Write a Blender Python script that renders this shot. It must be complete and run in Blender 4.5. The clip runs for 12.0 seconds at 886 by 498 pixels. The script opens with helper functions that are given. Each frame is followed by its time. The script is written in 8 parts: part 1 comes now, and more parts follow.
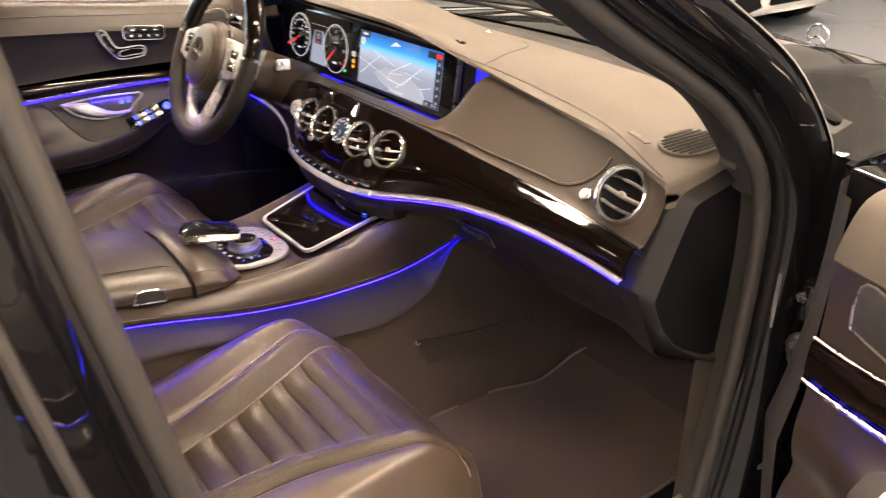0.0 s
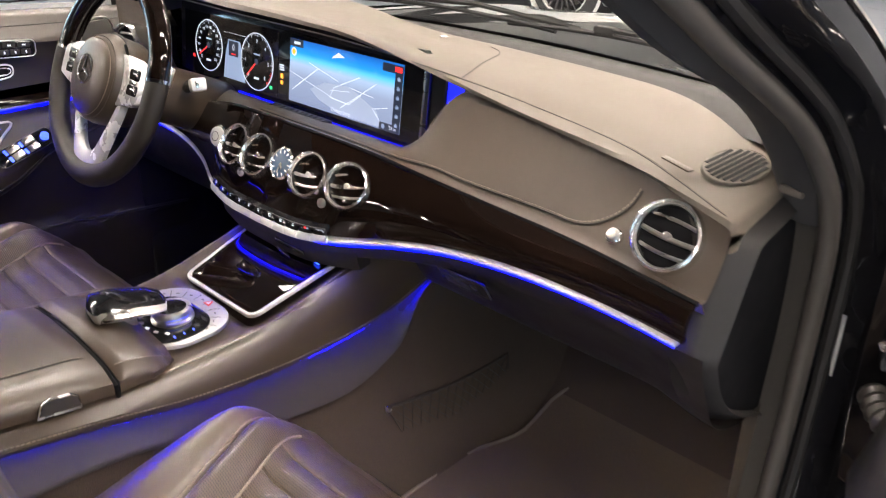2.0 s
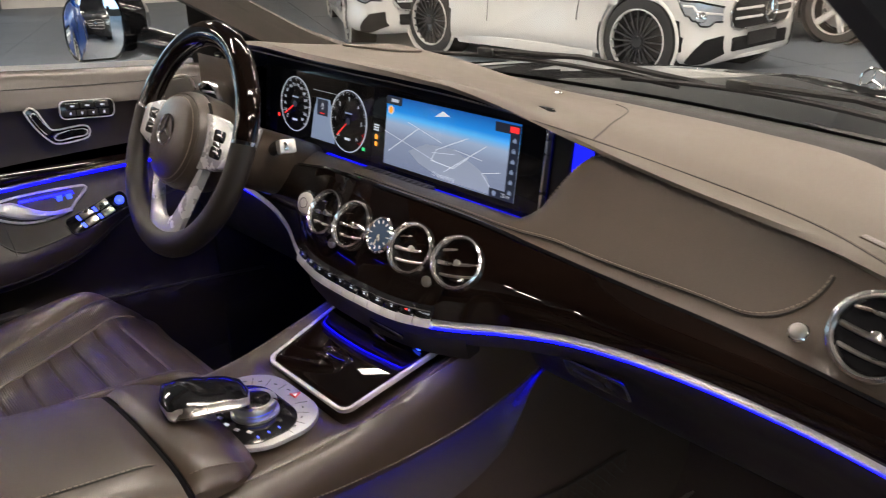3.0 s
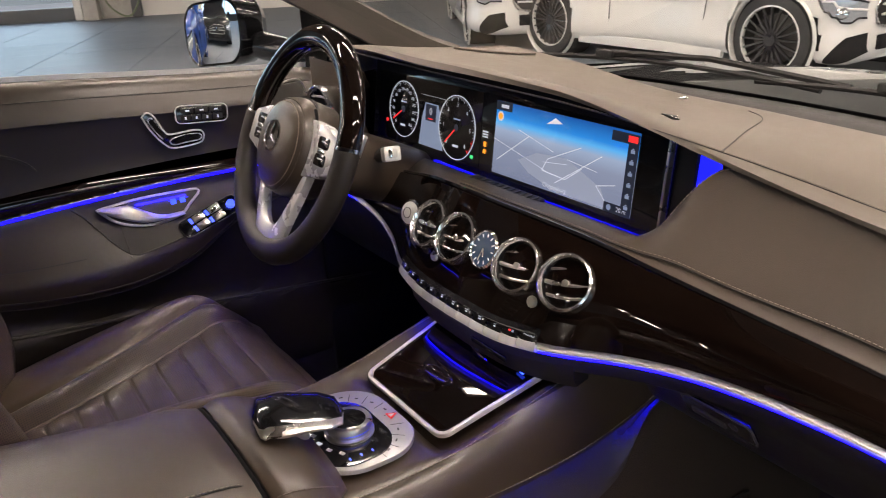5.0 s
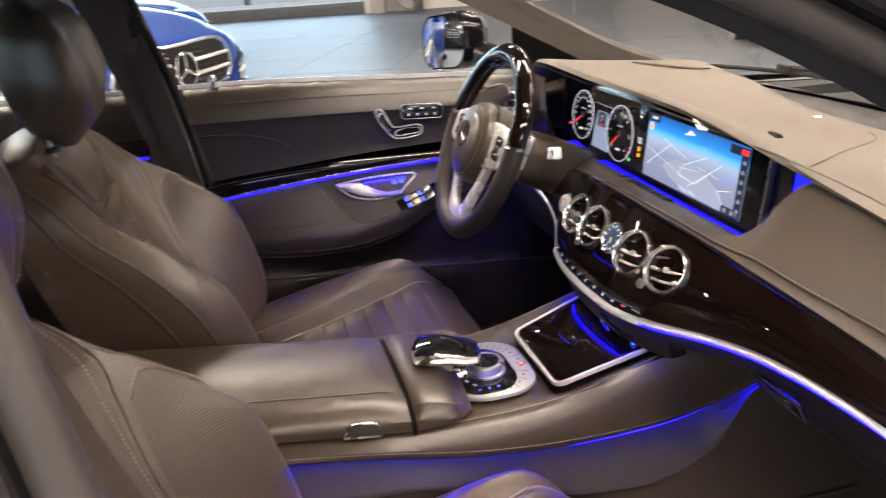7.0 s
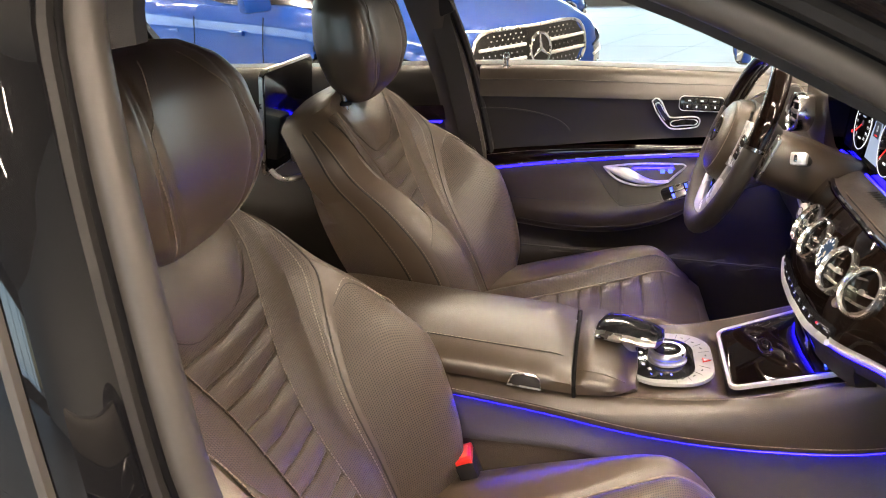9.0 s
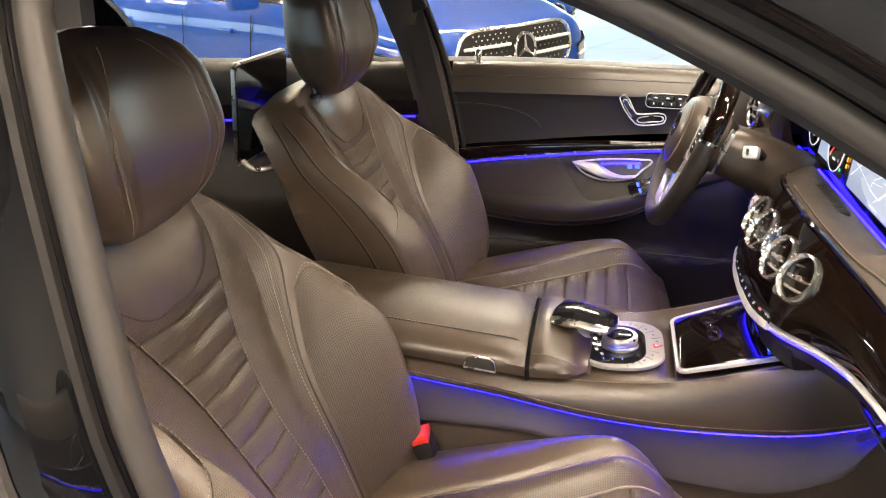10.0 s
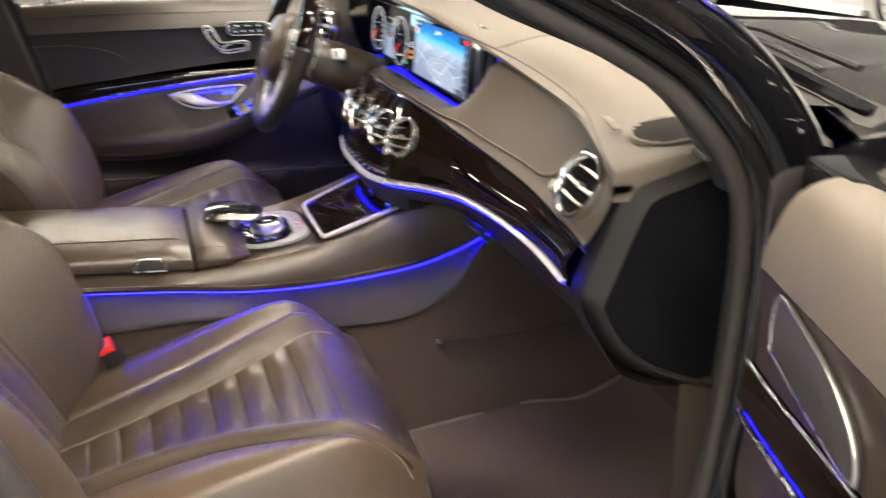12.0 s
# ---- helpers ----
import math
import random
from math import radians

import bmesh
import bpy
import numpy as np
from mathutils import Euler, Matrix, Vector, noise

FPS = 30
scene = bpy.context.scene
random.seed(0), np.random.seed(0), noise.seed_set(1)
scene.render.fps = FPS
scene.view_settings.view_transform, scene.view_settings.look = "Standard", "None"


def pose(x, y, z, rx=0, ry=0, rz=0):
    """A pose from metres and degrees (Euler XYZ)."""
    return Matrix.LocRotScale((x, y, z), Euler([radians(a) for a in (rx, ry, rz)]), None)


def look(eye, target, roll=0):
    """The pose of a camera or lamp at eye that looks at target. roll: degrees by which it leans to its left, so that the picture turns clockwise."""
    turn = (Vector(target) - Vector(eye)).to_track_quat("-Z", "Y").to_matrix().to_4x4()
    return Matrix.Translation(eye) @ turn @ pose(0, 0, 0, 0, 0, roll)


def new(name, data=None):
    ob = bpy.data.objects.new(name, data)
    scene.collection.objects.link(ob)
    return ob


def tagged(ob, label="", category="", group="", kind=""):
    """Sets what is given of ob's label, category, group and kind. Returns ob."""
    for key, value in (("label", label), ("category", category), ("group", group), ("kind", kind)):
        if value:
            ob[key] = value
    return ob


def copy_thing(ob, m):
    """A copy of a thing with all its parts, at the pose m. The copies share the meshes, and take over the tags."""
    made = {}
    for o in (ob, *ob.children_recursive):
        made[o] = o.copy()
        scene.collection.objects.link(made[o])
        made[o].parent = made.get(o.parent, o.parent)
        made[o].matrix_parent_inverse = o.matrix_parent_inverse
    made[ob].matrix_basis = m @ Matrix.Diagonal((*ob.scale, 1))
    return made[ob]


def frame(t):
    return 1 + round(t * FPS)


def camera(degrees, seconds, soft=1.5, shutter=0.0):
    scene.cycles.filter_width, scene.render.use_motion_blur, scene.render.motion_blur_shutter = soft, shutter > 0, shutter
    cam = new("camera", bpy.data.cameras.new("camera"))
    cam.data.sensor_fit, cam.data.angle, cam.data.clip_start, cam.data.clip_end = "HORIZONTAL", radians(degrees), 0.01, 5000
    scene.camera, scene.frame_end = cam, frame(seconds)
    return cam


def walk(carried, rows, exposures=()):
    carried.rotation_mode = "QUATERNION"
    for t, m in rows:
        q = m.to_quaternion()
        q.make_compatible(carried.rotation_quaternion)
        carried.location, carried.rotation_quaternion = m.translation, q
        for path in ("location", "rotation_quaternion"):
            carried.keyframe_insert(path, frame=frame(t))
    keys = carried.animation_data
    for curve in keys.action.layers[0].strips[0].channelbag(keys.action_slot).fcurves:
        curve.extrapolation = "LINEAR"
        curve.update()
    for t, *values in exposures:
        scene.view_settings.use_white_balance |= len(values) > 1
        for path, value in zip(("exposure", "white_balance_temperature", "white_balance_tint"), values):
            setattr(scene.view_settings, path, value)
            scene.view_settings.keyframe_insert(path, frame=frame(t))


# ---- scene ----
cam = camera(57.2, 12.0, soft=1.0, shutter=0.5)
PATH = [
    (0, (1.3568, -0.9012, 1.3291), (-0.0890, 0.1727, 0.4600), 0.04),
    (0.5, (1.2791, -0.8702, 1.3316), (-0.0588, 0.3190, 0.4390), 0.66),
    (1, (1.2062, -0.8602, 1.3305), (-0.0829, 0.3751, 0.4277), 0.51),
    (1.5, (1.1294, -0.8634, 1.3185), (-0.1254, 0.4055, 0.4176), 0.44),
    (2, (1.0558, -0.8468, 1.2973), (-0.1990, 0.4385, 0.4171), 0.05),
    (2.5, (0.9494, -0.8156, 1.2824), (-0.3616, 0.4688, 0.4885), -0.08),
    (3, (0.8800, -0.7900, 1.2600), (-0.5123, 0.4331, 0.5081), -1.14),
    (3.5, (0.8364, -0.7726, 1.2492), (-0.6201, 0.3867, 0.5175), -1.70),
    (3.7, (0.8164, -0.7754, 1.2489), (-0.6534, 0.3672, 0.5194), -1.82),
    (5.3, (0.8488, -0.7337, 1.2567), (-0.7473, 0.2163, 0.5167), -3.27),
    (5.5, (0.9007, -0.7363, 1.2634), (-0.7179, 0.1771, 0.5258), -3.50),
    (6, (0.9994, -0.7443, 1.2798), (-0.6705, 0.0758, 0.5441), -3.97),
    (6.5, (1.0715, -0.7139, 1.3012), (-0.6727, -0.0678, 0.5695), -4.48),
    (7, (1.1245, -0.6942, 1.3216), (-0.6896, -0.2622, 0.5985), -4.91),
    (7.5, (1.1900, -0.6541, 1.3228), (-0.6761, -0.5171, 0.6140), -5.56),
    (7.7, (1.2114, -0.6294, 1.3197), (-0.6605, -0.6233, 0.6160), -5.62),
    (9.3, (1.2509, -0.4379, 1.3180), (-0.5749, -0.8753, 0.6273), -4.18),
    (9.5, (1.2531, -0.4270, 1.3168), (-0.5737, -0.8614, 0.6271), -4.08),
    (10, (1.2845, -0.4005, 1.3078), (-0.5479, -0.8078, 0.6185), -3.67),
    (10.5, (1.3397, -0.3985, 1.2945), (-0.5000, -0.7548, 0.5982), -3.55),
    (11, (1.4007, -0.4134, 1.2855), (-0.4580, -0.5669, 0.5616), -3.29),
    (11.5, (1.4612, -0.4624, 1.2731), (-0.3732, -0.2580, 0.5016), -3.34),
    (12, (1.5034, -0.5463, 1.2541), (-0.2202, 0.0560, 0.4363), -3.22),
]
walk(cam, [(t, look(eye, target, roll)) for t, eye, target, roll in PATH],
     exposures=[(0, 0.64, 7900, 15), (0.5, 0.80, 6800, 14), (1.5, 0.88, 6600, 11), (2.2, 0.56, 6450, 10), (2.8, 0.0, 6550, 10), (3.3, -0.15, 6600, 10), (5.5, -0.03, 6850, 15), (6.3, 0.24, 6850, 15),
                (7.5, 0.66, 6950, 13), (9.5, 0.96, 7450, 9), (11.0, 0.89, 7300, 8), (12.0, 0.74, 6800, 6)])

# ---- world, sun, large lights ----
world = bpy.data.worlds.new("daylight")
scene.world = world
world.use_nodes = True
wn = world.node_tree
sky = wn.nodes.new("ShaderNodeTexSky")
sky.sky_type = "NISHITA"
sky.sun_disc = False
sky.sun_elevation, sky.sun_rotation = radians(38), radians(-70)
wn.links.new(sky.outputs[0], wn.nodes["Background"].inputs[0])
wn.nodes["Background"].inputs[1].default_value = 0.15
sun_data = bpy.data.lights.new("sun", "SUN")
sun_data.energy, sun_data.angle, sun_data.color = 1.2, radians(12), (1.0, 0.96, 0.9)
sun_ob = new("sun", sun_data)
sun_ob.rotation_euler = (radians(52), 0, radians(-70))
scene.view_settings.exposure = 0.0


def window_light(name, m, wide, high, watts):
    """Stands in for the sky's light in a glazed opening."""
    d = bpy.data.lights.new(name, "AREA")
    d.shape, d.size, d.size_y, d.energy, d.color = "RECTANGLE", wide, high, watts, (0.44, 0.70, 1.0)
    new(name, d).matrix_world = m


WA = Vector((-16.4, -0.90, 0))                 # foot of the glass wall
WD = Vector((0.42, 0.9075, 0)).normalized()     # along it
WN = Vector((WD.y, -WD.x, 0))                  # into the hall
HALL = Matrix.Translation(WA) @ Matrix((WD, WN, Vector((0, 0, 1)))).transposed().to_4x4()
window_light("west_sky", HALL @ pose(-7.2, -0.25, 2.05, 90, 0, 0), 21.0, 3.5, 800)
window_light("east_sky", HALL @ pose(4.0, 37.1, 2.2, 90, 0, 180), 34.0, 2.9, 900)
window_light("south_sky", HALL @ pose(-22.9, 17.5, 2.2, 90, 0, -90), 28.0, 2.9, 500)


# ---- materials ----
def nodes_of(name):
    m = bpy.data.materials.new(name)
    m.use_nodes = True
    t = m.node_tree
    return m, t, t.nodes["Principled BSDF"]


def material(name, color, rough=0.5, metal=0.0, vary=0.15, scale=40.0, bump=0.0, bump_scale=400.0, coat=0.0,
             coat_rough=0.05, big=3.0, rough_vary=0.08, spec=0.5):
    """A surface with colour variation at two scales, uneven gloss and fine relief."""
    m, t, b = nodes_of(name)
    co = t.nodes.new("ShaderNodeTexCoord")
    n1, n2 = t.nodes.new("ShaderNodeTexNoise"), t.nodes.new("ShaderNodeTexNoise")
    n1.inputs["Scale"].default_value, n2.inputs["Scale"].default_value = scale, big
    n1.inputs["Detail"].default_value, n2.inputs["Detail"].default_value = 5, 3
    for n in (n1, n2):
        t.links.new(co.outputs["Object"], n.inputs["Vector"])
    mix = t.nodes.new("ShaderNodeMath")
    mix.operation = "ADD"
    t.links.new(n1.outputs["Fac"], mix.inputs[0])
    t.links.new(n2.outputs["Fac"], mix.inputs[1])
    ramp = t.nodes.new("ShaderNodeMapRange")
    ramp.inputs["From Min"].default_value, ramp.inputs["From Max"].default_value = 0.5, 1.5
    ramp.inputs["To Min"].default_value, ramp.inputs["To Max"].default_value = 1 - vary, 1 + vary
    t.links.new(mix.outputs[0], ramp.inputs["Value"])
    hsv = t.nodes.new("ShaderNodeHueSaturation")
    hsv.inputs["Color"].default_value = (*color, 1)
    t.links.new(ramp.outputs[0], hsv.inputs["Value"])
    t.links.new(hsv.outputs[0], b.inputs["Base Color"])
    rr = t.nodes.new("ShaderNodeMapRange")
    rr.inputs["From Min"].default_value, rr.inputs["From Max"].default_value = 0.5, 1.5
    rr.inputs["To Min"].default_value = max(0.0, rough - rough_vary)
    rr.inputs["To Max"].default_value = min(1.0, rough + rough_vary)
    t.links.new(mix.outputs[0], rr.inputs["Value"])
    t.links.new(rr.outputs[0], b.inputs["Roughness"])
    b.inputs["Metallic"].default_value = metal
    b.inputs["Specular IOR Level"].default_value = spec
    b.inputs["Coat Weight"].default_value, b.inputs["Coat Roughness"].default_value = coat, coat_rough
    if bump:
        v = t.nodes.new("ShaderNodeTexVoronoi")
        v.inputs["Scale"].default_value = bump_scale
        t.links.new(co.outputs["Object"], v.inputs["Vector"])
        bp = t.nodes.new("ShaderNodeBump")
        bp.inputs["Strength"].default_value, bp.inputs["Distance"].default_value = bump, 0.0006
        t.links.new(v.outputs["Distance"], bp.inputs["Height"])
        t.links.new(bp.outputs[0], b.inputs["Normal"])
    return m


def perforated(name, color, rough, pitch=0.0038):
    """Leather with a close grid of small holes, laid out on the surface's own metres."""
    m = material(name, color, rough, vary=0.18, coat=0.32, coat_rough=0.34)
    t = m.node_tree
    b = t.nodes["Principled BSDF"]
    uv = t.nodes.new("ShaderNodeUVMap")
    v = t.nodes.new("ShaderNodeTexVoronoi")
    v.voronoi_dimensions = "2D"
    v.inputs["Scale"].default_value = 1 / pitch
    v.inputs["Randomness"].default_value = 0.0
    t.links.new(uv.outputs[0], v.inputs["Vector"])
    r = t.nodes.new("ShaderNodeMapRange")
    r.inputs["From Min"].default_value, r.inputs["From Max"].default_value = 0.24, 0.36
    t.links.new(v.outputs["Distance"], r.inputs["Value"])
    old = b.inputs["Base Color"].links[0].from_socket
    mul = t.nodes.new("ShaderNodeMix")
    mul.data_type = "RGBA"
    mul.inputs["A"].default_value = (color[0] * 0.22, color[1] * 0.22, color[2] * 0.22, 1)
    t.links.new(r.outputs[0], mul.inputs["Factor"])
    t.links.new(old, mul.inputs["B"])
    t.links.new(mul.outputs["Result"], b.inputs["Base Color"])
    bp = t.nodes.new("ShaderNodeBump")
    bp.inputs["Strength"].default_value, bp.inputs["Distance"].default_value = 0.7, 0.0008
    t.links.new(r.outputs[0], bp.inputs["Height"])
    t.links.new(bp.outputs[0], b.inputs["Normal"])
    return m


def wood_material(name):
    """Dark lacquered burr wood with long grain."""
    m, t, b = nodes_of(name)
    co, mp = t.nodes.new("ShaderNodeTexCoord"), t.nodes.new("ShaderNodeMapping")
    mp.inputs["Scale"].default_value = (6, 30, 120)
    t.links.new(co.outputs["Object"], mp.inputs["Vector"])
    n = t.nodes.new("ShaderNodeTexNoise")
    n.inputs["Scale"].default_value, n.inputs["Detail"].default_value, n.inputs["Distortion"].default_value = 1.2, 6, 0.8
    t.links.new(mp.outputs[0], n.inputs["Vector"])
    r = t.nodes.new("ShaderNodeValToRGB")
    r.color_ramp.elements[0].position, r.color_ramp.elements[0].color = 0.32, (0.003, 0.0019, 0.0015, 1)
    r.color_ramp.elements[1].position, r.color_ramp.elements[1].color = 0.75, (0.011, 0.0060, 0.0042, 1)
    t.links.new(n.outputs["Fac"], r.inputs["Fac"])
    t.links.new(r.outputs[0], b.inputs["Base Color"])
    b.inputs["Roughness"].default_value = 0.5
    b.inputs["Specular IOR Level"].default_value = 0.0
    b.inputs["Coat Weight"].default_value, b.inputs["Coat Roughness"].default_value = 1.0, 0.03
    return m


def glow(name, color, strength):
    m, t, b = nodes_of(name)
    b.inputs["Base Color"].default_value = (color[0] * 0.3, color[1] * 0.3, color[2] * 0.3, 1)
    b.inputs["Emission Color"].default_value = (*color, 1)
    b.inputs["Emission Strength"].default_value = strength
    b.inputs["Roughness"].default_value = 0.3
    return m


def glass_material(name, tint=(0.92, 0.95, 0.94)):
    """A thin pane: clear, with a glossy reflection on it."""
    m = bpy.data.materials.new(name)
    m.use_nodes = True
    t = m.node_tree
    t.nodes.clear()
    o, mx = t.nodes.new("ShaderNodeOutputMaterial"), t.nodes.new("ShaderNodeMixShader")
    tr, gl, fr = t.nodes.new("ShaderNodeBsdfTransparent"), t.nodes.new("ShaderNodeBsdfGlossy"), t.nodes.new("ShaderNodeLayerWeight")
    pw, ml = t.nodes.new("ShaderNodeMath"), t.nodes.new("ShaderNodeMath")
    pw.operation, ml.operation = "POWER", "MULTIPLY_ADD"
    pw.inputs[1].default_value, ml.inputs[1].default_value, ml.inputs[2].default_value = 5.0, 0.40, 0.035
    fr.inputs["Blend"].default_value = 0.5
    t.links.new(fr.outputs["Facing"], pw.inputs[0])
    t.links.new(pw.outputs[0], ml.inputs[0])
    tr.inputs[0].default_value = (*tint, 1)
    gl.inputs["Roughness"].default_value = 0.01
    t.links.new(ml.outputs[0], mx.inputs[0])
    t.links.new(tr.outputs[0], mx.inputs[1])
    t.links.new(gl.outputs[0], mx.inputs[2])
    t.links.new(mx.outputs[0], o.inputs[0])
    return m


def screen_material(name):
    """The map picture of a lit screen: blue sky over a grey-blue plain."""
    m, t, b = nodes_of(name)
    uv, sp = t.nodes.new("ShaderNodeUVMap"), t.nodes.new("ShaderNodeSeparateXYZ")
    t.links.new(uv.outputs[0], sp.inputs[0])
    r = t.nodes.new("ShaderNodeValToRGB")
    e = r.color_ramp.elements
    e[0].position, e[0].color = 0.0, (0.20, 0.24, 0.36, 1)
    e[1].position, e[1].color = 1.0, (0.010, 0.10, 0.40, 1)
    for p, c in ((0.45, (0.26, 0.31, 0.44)), (0.62, (0.34, 0.44, 0.62)), (0.73, (0.10, 0.48, 0.95)), (0.80, (0.02, 0.27, 0.80))):
        x = e.new(p)
        x.color = (*c, 1)
    t.links.new(sp.outputs[1], r.inputs["Fac"])
    t.links.new(r.outputs[0], b.inputs["Emission Color"])
    b.inputs["Emission Strength"].default_value = 1.0
    b.inputs["Base Color"].default_value = (0.01, 0.01, 0.01, 1)
    b.inputs["Roughness"].default_value = 0.08
    return m


LEATHER = material("nappa_leather", (0.047, 0.0335, 0.0225), 0.36, vary=0.14, bump=0.35, bump_scale=800, coat=0.45, coat_rough=0.27)
LEATHER_DOOR = material("door_leather", (0.036, 0.027, 0.0195), 0.36, vary=0.14, bump=0.35, bump_scale=800, coat=0.45, coat_rough=0.26)
LEATHER_PANEL = material("panel_leather", (0.060, 0.046, 0.0345), 0.46, vary=0.12, bump=0.25, bump_scale=900)
LEATHER_DARK = material("dark_leather", (0.0155, 0.0122, 0.0098), 0.48, vary=0.15, bump=0.25, bump_scale=900)
SEAT_LEATHER = material("seat_leather", (0.077, 0.055, 0.037), 0.32, vary=0.18, bump=0.4, bump_scale=650, scale=25, rough_vary=0.04, coat=0.50, coat_rough=0.32)
SEAT_PERF = perforated("perforated_seat_leather", (0.082, 0.059, 0.039), 0.40, 0.0036)
DASH_TOP = material("dash_leather", (0.102, 0.086, 0.068), 0.55, vary=0.10, bump=0.3, bump_scale=1100)
THREAD = material("pale_thread", (0.24, 0.20, 0.16), 0.7, vary=0.3, scale=900)
PIPING = material("pale_piping_leather", (0.24, 0.195, 0.15), 0.42, vary=0.15)
THREAD_DARK = material("dark_thread", (0.13, 0.11, 0.09), 0.7, vary=0.3, scale=900)
STITCH_LINE = material("seam_thread", (0.040, 0.031, 0.023), 0.6)
# Near-black of seams, joints and creases, their shade put into the colour.
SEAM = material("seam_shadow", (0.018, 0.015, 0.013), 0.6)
WOOD = wood_material("dark_burr_wood")
CHROME = material("chrome", (0.82, 0.81, 0.80), 0.09, metal=1.0, vary=0.04, rough_vary=0.03)
VENT_RING = material("polished_ring", (0.82, 0.81, 0.79), 0.20, metal=1.0, vary=0.04, rough_vary=0.04)
SATIN = material("satin_silver", (0.62, 0.60, 0.57), 0.28, metal=1.0, vary=0.06, rough_vary=0.06)
SPOKE = material("spoke_silver", (0.74, 0.74, 0.73), 0.26, metal=0.40, vary=0.05)
SILVER = material("silver_paint", (0.72, 0.71, 0.69), 0.34, metal=0.25, vary=0.05)
BLACK_GLOSS = material("piano_black", (0.008, 0.008, 0.009), 0.10, vary=0.2, coat=0.6)
BLACK_PLASTIC = material("black_plastic", (0.013, 0.012, 0.012), 0.5, vary=0.2, bump=0.2, bump_scale=1500, spec=0.3)
APRON_SKIN = material("console_apron_skin", (0.045, 0.039, 0.037), 0.42, vary=0.12, bump=0.3, bump_scale=1000)
GREY_PLASTIC = material("grey_plastic", (0.040, 0.037, 0.034), 0.5, vary=0.15, bump=0.2, bump_scale=1500)
RUBBER = material("rubber_seal", (0.047, 0.042, 0.038), 0.42, vary=0.15)
# Near-black with the shade of wells, gaps and recesses put into the colour.
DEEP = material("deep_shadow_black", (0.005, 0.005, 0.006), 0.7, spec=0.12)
CARPET = material("carpet", (0.056, 0.043, 0.034), 0.95, vary=0.35, scale=600, bump=0.9, bump_scale=800, spec=0.1)
MAT = material("floor_mat_velour", (0.086, 0.067, 0.051), 0.95, vary=0.35, scale=500, bump=0.9, bump_scale=700, spec=0.1)
NET = material("net_cord", (0.028, 0.022, 0.017), 0.85)
PAINT_BLACK = material("black_car_paint", (0.004, 0.004, 0.005), 0.4, vary=0.1, coat=1.0, coat_rough=0.02, rough_vary=0.03, spec=0.05)
PAINT_WHITE = material("white_car_paint", (0.66, 0.65, 0.62), 0.4, vary=0.03, coat=1.0, coat_rough=0.03, rough_vary=0.03)
PAINT_BLUE = material("blue_car_paint", (0.0015, 0.034, 0.20), 0.45, metal=0.0, vary=0.08, coat=0.8, coat_rough=0.02, rough_vary=0.03, spec=0.1)
PAINT_DARK = material("dark_grey_car_paint", (0.012, 0.013, 0.015), 0.4, vary=0.1, coat=1.0, coat_rough=0.03, spec=0.1)
TYRE = material("tyre_rubber", (0.016, 0.016, 0.016), 0.75, vary=0.2)
PLATE = material("brushed_key_plate", (0.38, 0.38, 0.38), 0.36, metal=0.45, vary=0.06)
LED_BLUE = glow("blue_ambient_light", (0.0004, 0.0008, 1.0), 12.0)
LED_WASH = glow("blue_ambient_wash", (0.0004, 0.0010, 1.0), 44.0)
LED_DASH = glow("blue_dash_light", (0.0004, 0.0009, 1.0), 26.0)
LED_TRAY = glow("blue_tray_light", (0.02, 0.06, 1.0), 7.0)
LED_SOFT = glow("blue_ambient_panel", (0.01, 0.015, 1.0), 1.6)
LED_KEY = glow("blue_key_backlight", (0.05, 0.10, 1.0), 2.0)
SCREEN = screen_material("navigation_screen")
ROAD_LINE = glow("map_line", (0.75, 0.80, 0.90), 0.9)
MAP_PALE = glow("map_area", (0.33, 0.38, 0.50), 0.85)
UI_WHITE = glow("display_white", (0.75, 0.80, 0.90), 0.7)
UI_RED = glow("display_red", (1.0, 0.03, 0.03), 1.2)
UI_AMBER = glow("display_amber", (1.0, 0.35, 0.03), 1.2)
UI_GREEN = glow("display_green", (0.05, 0.8, 0.25), 0.8)
UI_DARK = glow("display_dark_blue", (0.03, 0.04, 0.07), 0.4)
UI_BLUE = glow("display_pale_blue", (0.35, 0.45, 0.65), 0.55)
PILLAR_CLOTH = material("pillar_cloth", (0.064, 0.055, 0.047), 0.85, vary=0.12, bump=0.4, bump_scale=1500)
# Same pillar cloth, darker, with the shade under the seal put into it.
PILLAR_SHADED = material("shaded_pillar_cloth", (0.024, 0.023, 0.024), 0.85, vary=0.12, bump=0.4, bump_scale=1500)
RED_PLASTIC = material("red_plastic", (0.75, 0.03, 0.02), 0.35, vary=0.05)
GLASS = glass_material("window_glass")
MIRROR = material("mirror_glass", (0.9, 0.92, 0.94), 0.01, metal=1.0, vary=0.0, rough_vary=0.0)
LAMP_GLASS = material("headlight_lens", (0.35, 0.37, 0.40), 0.12, metal=0.3, vary=0.2, scale=20, coat=1.0)
HEADLINER = material("headliner_cloth", (0.050, 0.043, 0.036), 0.9, vary=0.1, bump=0.4, bump_scale=1500)
# Blue tint in the tile colour stands in for reflected daylight.
FLOOR_TILE = material("showroom_floor", (0.128, 0.146, 0.172), 0.46, vary=0.06, scale=3.0, big=0.5, rough_vary=0.05)
FLOOR_JOINT = material("tile_joint", (0.125, 0.128, 0.135), 0.5)
WALL_WHITE = material("wall_paint", (0.68, 0.66, 0.62), 0.8, vary=0.06, scale=6)
WALL_GREY = material("grey_metal_frame", (0.09, 0.095, 0.10), 0.45, vary=0.1)
